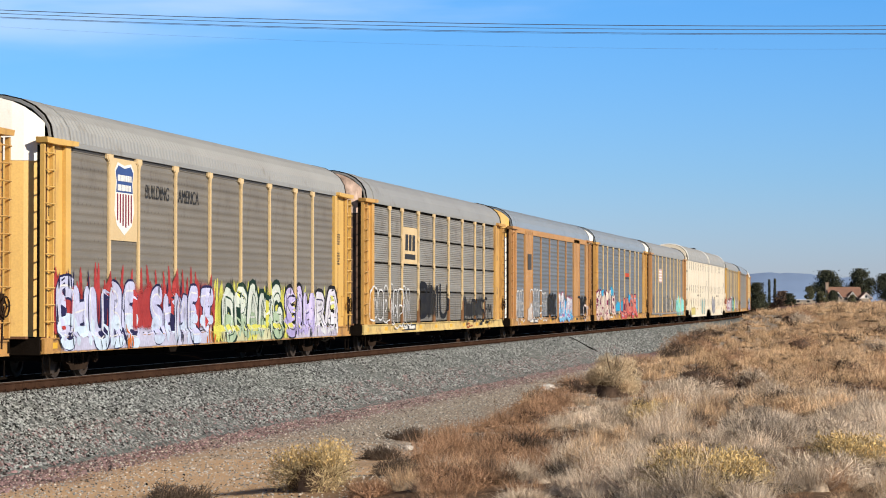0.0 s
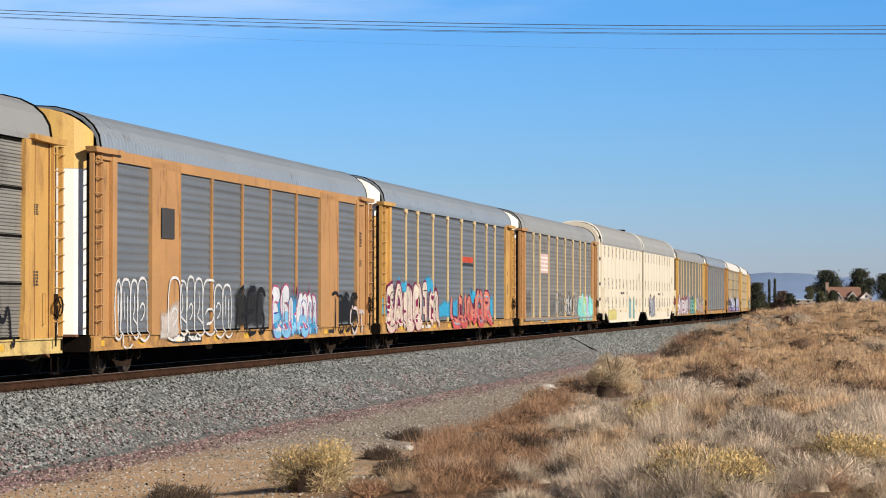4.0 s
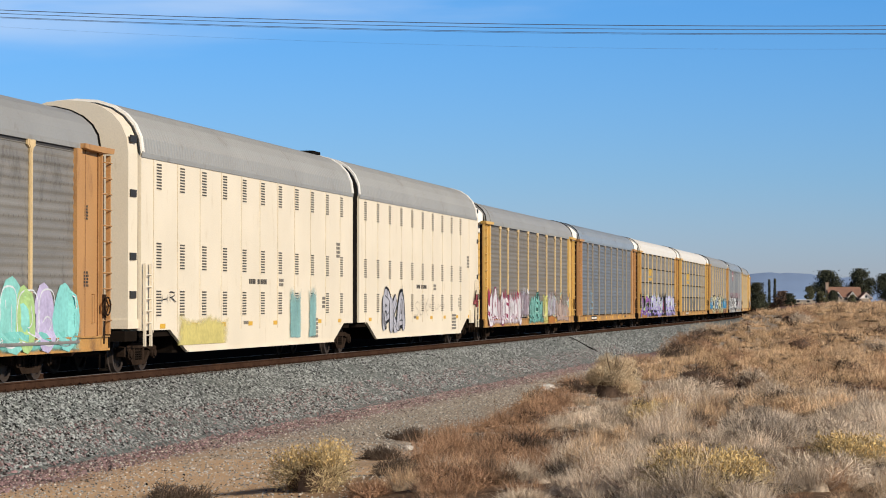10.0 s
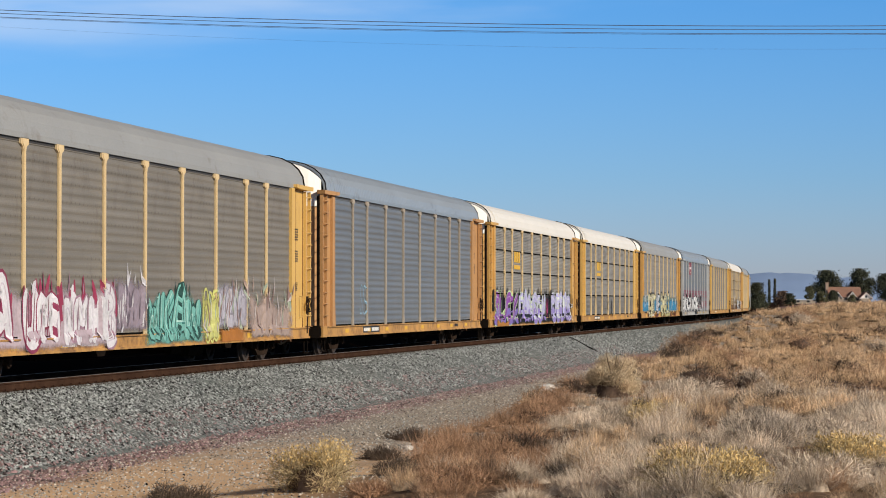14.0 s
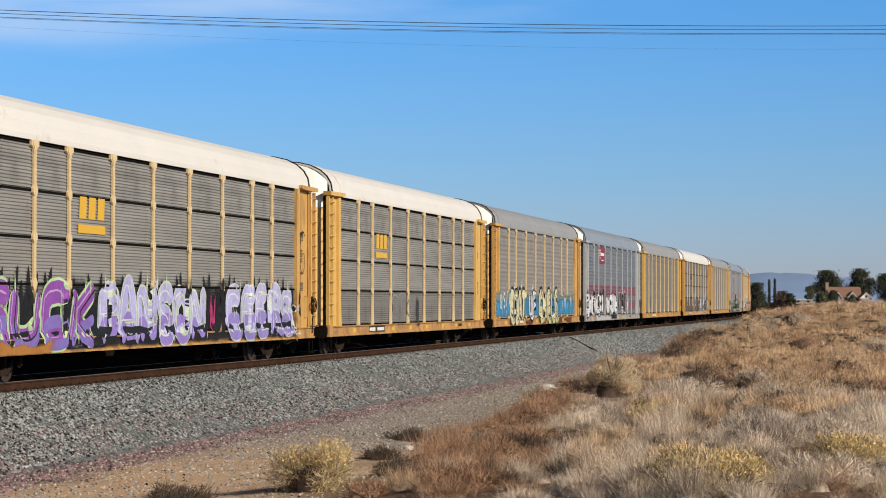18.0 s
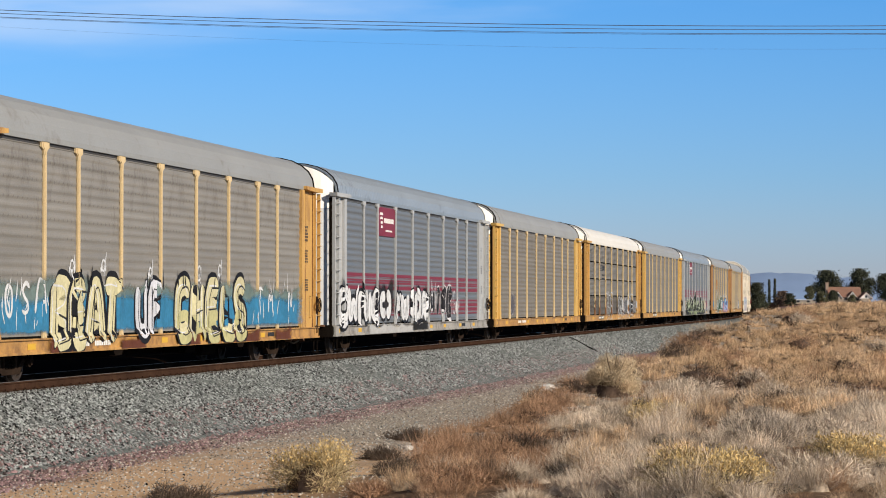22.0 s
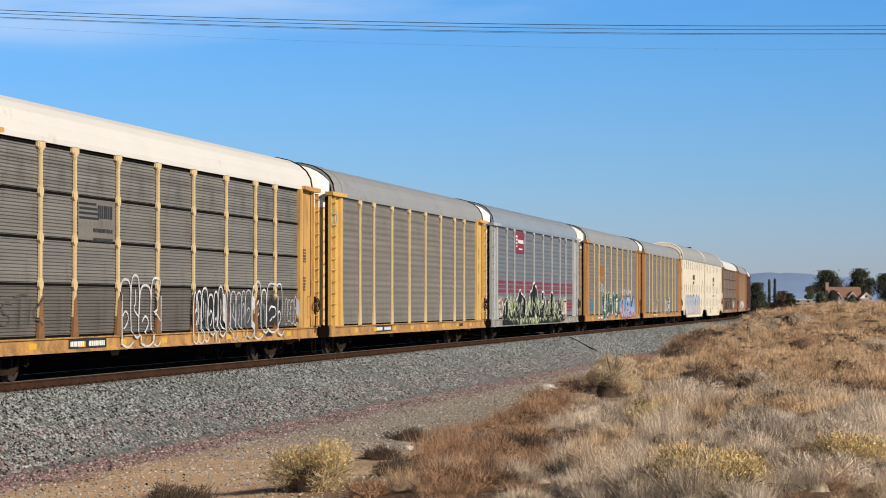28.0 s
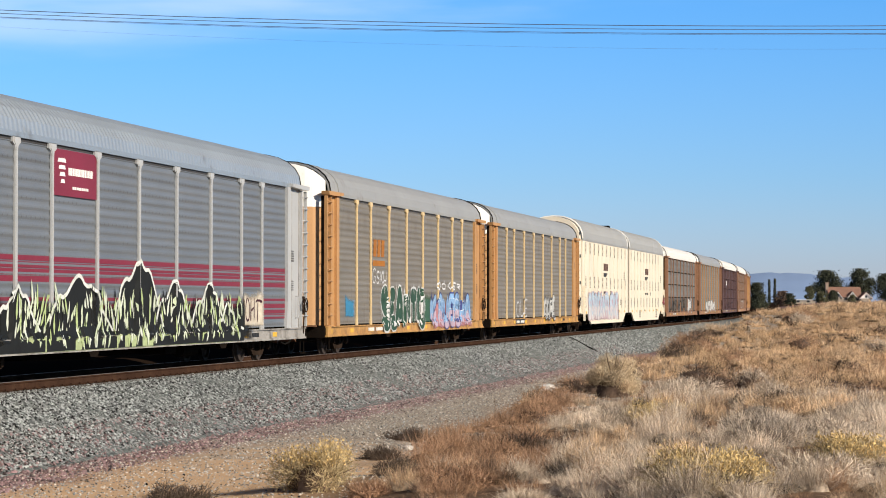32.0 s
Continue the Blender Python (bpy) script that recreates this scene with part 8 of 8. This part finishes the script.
    piece(c, A, r, -8.8, -4.2, 0.57, 2.15, "BEAT", cream, K, W, fat=0.42, rim=0.12, inner=(0.03, 0.03, 0.03))
    piece(c, A, r, -3.3, -1.2, 0.75, 2.12, "UF", white, K, W, fat=0.38, rim=0.11, inner=(0.03, 0.03, 0.03))
    piece(c, A, r, -0.4, 6.2, 0.57, 2.2, "CHELS", cream, K, W, fat=0.44, rim=0.12, second=(0.56, 0.52, 0.26), inner=(0.03, 0.03, 0.03))
    slashes(c, A, r, -11.8, -9.0, 0.95, 1.8, (W,), 14, 0.06)
    slashes(c, A, r, 6.4, 11.4, 0.95, 2.0, (W,), 16, 0.06)
    for a in (-7.6, -5.6, -2.3, 1.6, 3.4):
        loops(c, A, r, a, a + 0.3, 2.15, 2.55, W, 1, 0.06)
    for a in (-11.3, -10.4, -9.6, 7.2, 8.3, 10.4):
        tag_lines(c, A, r, a, a + 0.5, 1.3, 2.0, W, 1, 0.10)
    # silver cars
    for f0, k in ((381.2, 12), (496.6, 16)):
        c, r = car(f0), R(k)
        stripes(c)
        if k == 12:
            smear(c, A, r, -7.2, -4.4, 1.2, 2.3, (0.04, 0.035, 0.035), 0.2)
            smear(c, A, r, -1.6, 1.4, 0.6, 0.95, (0.02, 0.02, 0.02), 0.1, lift=0.002)
            piece(c, A, r, -12.9, -6.8, 0.72, 2.2, "OWNK", (0.74, 0.74, 0.74), K, None, fat=0.48, rim=0.10, inner=(0.42, 0.42, 0.42))
            piece(c, A, r, -6.7, -4.8, 1.0, 2.05, "CJ", (0.72, 0.72, 0.72), K, None, fat=0.44, rim=0.08)
            piece(c, A, r, -4.4, 1.5, 0.80, 2.1, "MWIDR", (0.74, 0.74, 0.74), K, None, fat=0.46, rim=0.09, inner=(0.42, 0.42, 0.42))
            piece(c, A, r, 1.5, 6.3, 0.92, 2.25, "HIPE", (0.020, 0.018, 0.020), (0.70, 0.68, 0.68), None, fat=0.48, rim=0.07, inner=(0.20, 0.17, 0.17))
            tag_lines(c, A, r, 6.3, 7.4, 1.1, 2.0, W, 2, 0.05)
            smear(c, A, r, -9.0, -1.0, 0.5, 0.8, (0.55, 0.54, 0.52), 0.12)
        else:
            # black peaks with a white rim over a thicket of pale green dabs
            smear(c, A, r, -10.6, 8.4, 0.57, 1.75, (0.015, 0.016, 0.015), 0.15)
            rims = []
            for k, (m, h, t) in enumerate(((-9.0, 1.3, 1.95), (-5.4, 2.1, 2.16), (-1.3, 1.7, 2.55), (1.3, 1.5, 2.1), (4.2, 1.5, 2.05), (5.9, 1.2, 1.6))):
                body = [(m - h, 0.9), (m - h * 0.85, t - 0.72), (m - h * 0.6, t - 0.42), (m - h * 0.42, t - 0.50), (m - h * 0.12, t - 0.06), (m + h * 0.04, t), (m + h * 0.2, t - 0.26), (m + h * 0.42, t - 0.22), (m + h * 0.62, t - 0.62), (m + h * 1.1, 0.9)]
                xs = np.linspace(m - h, m + h * 1.1, 24)
                top = np.interp(xs, [q[0] for q in body], [q[1] for q in body])
                paint_mesh("graffiti_peak", [np.stack([np.stack([np.full(6, x), 0.6 + (z - 0.6) * np.linspace(0, 1, 6)], -1) for x, z in zip(xs, top)])], spray(0.018, 0.019, 0.018), c, skin(A), 0.003 + 0.0006 * k)
                rims.append(stroke(body, 0.10, 0.07, 4, 0.08, 1))
            paint_mesh("graffiti_rim", rims, spray(0.72, 0.74, 0.68), c, skin(A), 0.0075)
            slashes(c, A, r, -9.6, 7.0, 0.60, 1.55, ((0.60, 0.68, 0.46), (0.70, 0.74, 0.62), (0.02, 0.02, 0.02), (0.46, 0.56, 0.26), (0.64, 0.70, 0.52)), 64, 0.13, 0.008)
            smear(c, A, r, -9.0, 6.8, 0.57, 0.80, (0.50, 0.58, 0.30), 0.15, lift=0.0025)
            for a, b in ((-11.4, -10.0), (7.4, 9.2)):
                smear(c, A, r, a, b, 0.90, 1.85, (0.66, 0.58, 0.46), 0.05, lift=0.003)
                tag_lines(c, A, r, a + 0.15, b - 0.15, 1.05, 1.7, (0.06, 0.02, 0.03), 3, 0.08)
            smear(c, A, r, -12.7, -12.2, 1.0, 4.0, (0.52, 0.54, 0.62), 0.4)
    # plain cars with a round badge
    c, r = car(410.0), R(13)
    emblem(c, -12.62, 4.1, 0.32, spray(0.06, 0.26, 0.48), MARK_W)
    smear(c, A, r, -8.75, -7.7, 1.0, 1.95, (0.11, 0.105, 0.12), 0.05)
    ring = [(-8.22 + 0.42 * math.cos(q), 1.5 + 0.46 * math.sin(q)) for q in np.linspace(0, 6.4, 16)]
    paint_mesh("graffiti_ring", [stroke(ring, 0.05, 0.04, 3, 0.08, 1)], spray(0.40, 0.38, 0.40), c, skin(A), 0.004)
    emblem(car(468.0), -12.62, 4.1, 0.34, spray(0.06, 0.22, 0.45), MARK_W)
    # dark emblem and thin white tags
    c, r = car(439.2), R(14)
    pl = solid("logo_plate", Shape().box(-6.85, -4.45, -1.45, -1.445, 2.75, 3.75), GALV_W, c)
    for j in range(4):
        solid("logo", Shape().box(-6.8, -5.7 + 0.06 * j, -1.455, -1.45, 3.62 - j * 0.1, 3.67 - j * 0.1), MARK_K, pl)
    stencil(pl, -5.6, -4.6, 3.3, 3.7, -1.45, MARK_K, r, name="logo_block")
    stencil(pl, -5.9, -4.6, 3.04, 3.16, -1.45, MARK_K, r, name="logo_bar")
    stencil(pl, -5.9, -4.6, 2.84, 2.96, -1.45, MARK_K, r, name="logo_bar")
    loops(c, B, r, -4.1, -1.3, 0.62, 2.15, (0.66, 0.66, 0.66), 4, 0.065)
    smear(c, B, r, 1.4, 4.2, 0.9, 1.9, (0.03, 0.03, 0.03), 0.2)
    loops(c, B, r, 1.3, 4.1, 0.60, 1.95, (0.68, 0.68, 0.68), 6, 0.065)
    smear(c, B, r, 4.3, 6.8, 0.9, 1.8, (0.10, 0.10, 0.11), 0.2)
    loops(c, B, r, 4.2, 6.8, 0.60, 1.9, (0.56, 0.56, 0.58), 5, 0.05)
    loops(c, B, r, 6.9, 10.0, 0.62, 2.1, (0.68, 0.68, 0.68), 4, 0.065)
    smear(c, B, r, 7.2, 10.0, 0.9, 1.8, (0.04, 0.04, 0.04), 0.2)
    loops(c, B, r, 10.3, 11.6, 0.95, 1.75, (0.50, 0.50, 0.52), 4, 0.05)
    tag_lines(c, B, r, -11.4, -9.0, 1.1, 1.7, (0.09, 0.085, 0.08), 3, 0.05)
    # green and blue graffiti
    c, r = car(526.3), R(17)
    block_logo(c, -6.7, -4.9, 3.05, 3.6, spray(0.42, 0.16, 0.03))
    smear(c, A, r, -10.6, -9.5, 1.1, 1.8, (0.06, 0.26, 0.44), 0.2)
    tag_lines(c, A, r, -6.8, -4.6, 2.2, 2.7, W, 4, 0.06)
    piece(c, A, r, -5.6, 1.8, 0.62, 2.1, "SEANTO", (0.04, 0.09, 0.06), (0.66, 0.66, 0.64), None, fat=0.40)
    smear(c, A, r, 1.6, 3.0, 0.8, 1.9, (0.06, 0.14, 0.09), 0.25)
    smear(c, A, r, 3.0, 11.4, 0.6, 1.5, (0.46, 0.22, 0.24), 0.25)
    piece(c, A, r, 2.8, 11.2, 0.65, 1.9, "KRUESHA", (0.24, 0.40, 0.62), (0.06, 0.07, 0.20), (0.6, 0.66, 0.74), second=(0.52, 0.40, 0.48))
    tag_lines(c, A, r, 4.0, 9.0, 2.05, 2.35, W, 5, 0.07)
    # the last cars
    c, r = car(555.3), R(18)
    tag_lines(c, A, r, -6.5, -3.2, 0.9, 1.7, (0.6, 0.6, 0.6), 3, 0.10)
    piece(c, A, r, 1.8, 5.6, 0.75, 1.9, "GORE", (0.52, 0.52, 0.50), (0.10, 0.10, 0.10), None, fat=0.36)
    c, r = car(629.3), R(20)
    piece(c, B, r, 4.2, 8.6, 0.7, 1.9, "SAME", (0.62, 0.62, 0.60), (0.2, 0.15, 0.14), None)
    tag_lines(c, B, r, -10.5, 3.0, 0.95, 1.8, (0.04, 0.035, 0.03), 9, 0.12)
    c, r = car(658.2), R(21)
    piece(c, A, r, -5.5, 6.5, 0.7, 1.7, "KUTERANO", (0.58, 0.56, 0.52), (0.24, 0.2, 0.18), None)
    c = car(687.2)
    solid("logo_plate", Shape().box(-6.2, -5.2, -1.455, -1.4445, 3.2, 3.6), MARK_W, c)
    tag_lines(c, B, R(22), -9, 9, 0.9, 1.6, (0.05, 0.03, 0.03), 9, 0.1)
    tag_lines(car(716.2), B, R(23), -3, 6, 0.9, 1.7, (0.5, 0.48, 0.45), 5, 0.09)


painted()


# ---- what moves ----
def motions():
    times = [i * 0.5 for i in range(65)]
    for car, mid, back, ahead in TRAIN:
        walk(car, [(t, riding(mid + back - run(t), mid + ahead - run(t), -back / (ahead - back))) for t in times])
    # the wheels roll, less than a quarter turn from row to row
    turns = [Matrix.Rotation(-run(f / 30) / 0.417, 4, "Y") for f in range(961)]
    for w, dx in WHEELSETS:
        walk(w, [(f / 30, Matrix.Translation((dx, 0, 0.42)) @ turns[f]) for f in range(961)])


motions()
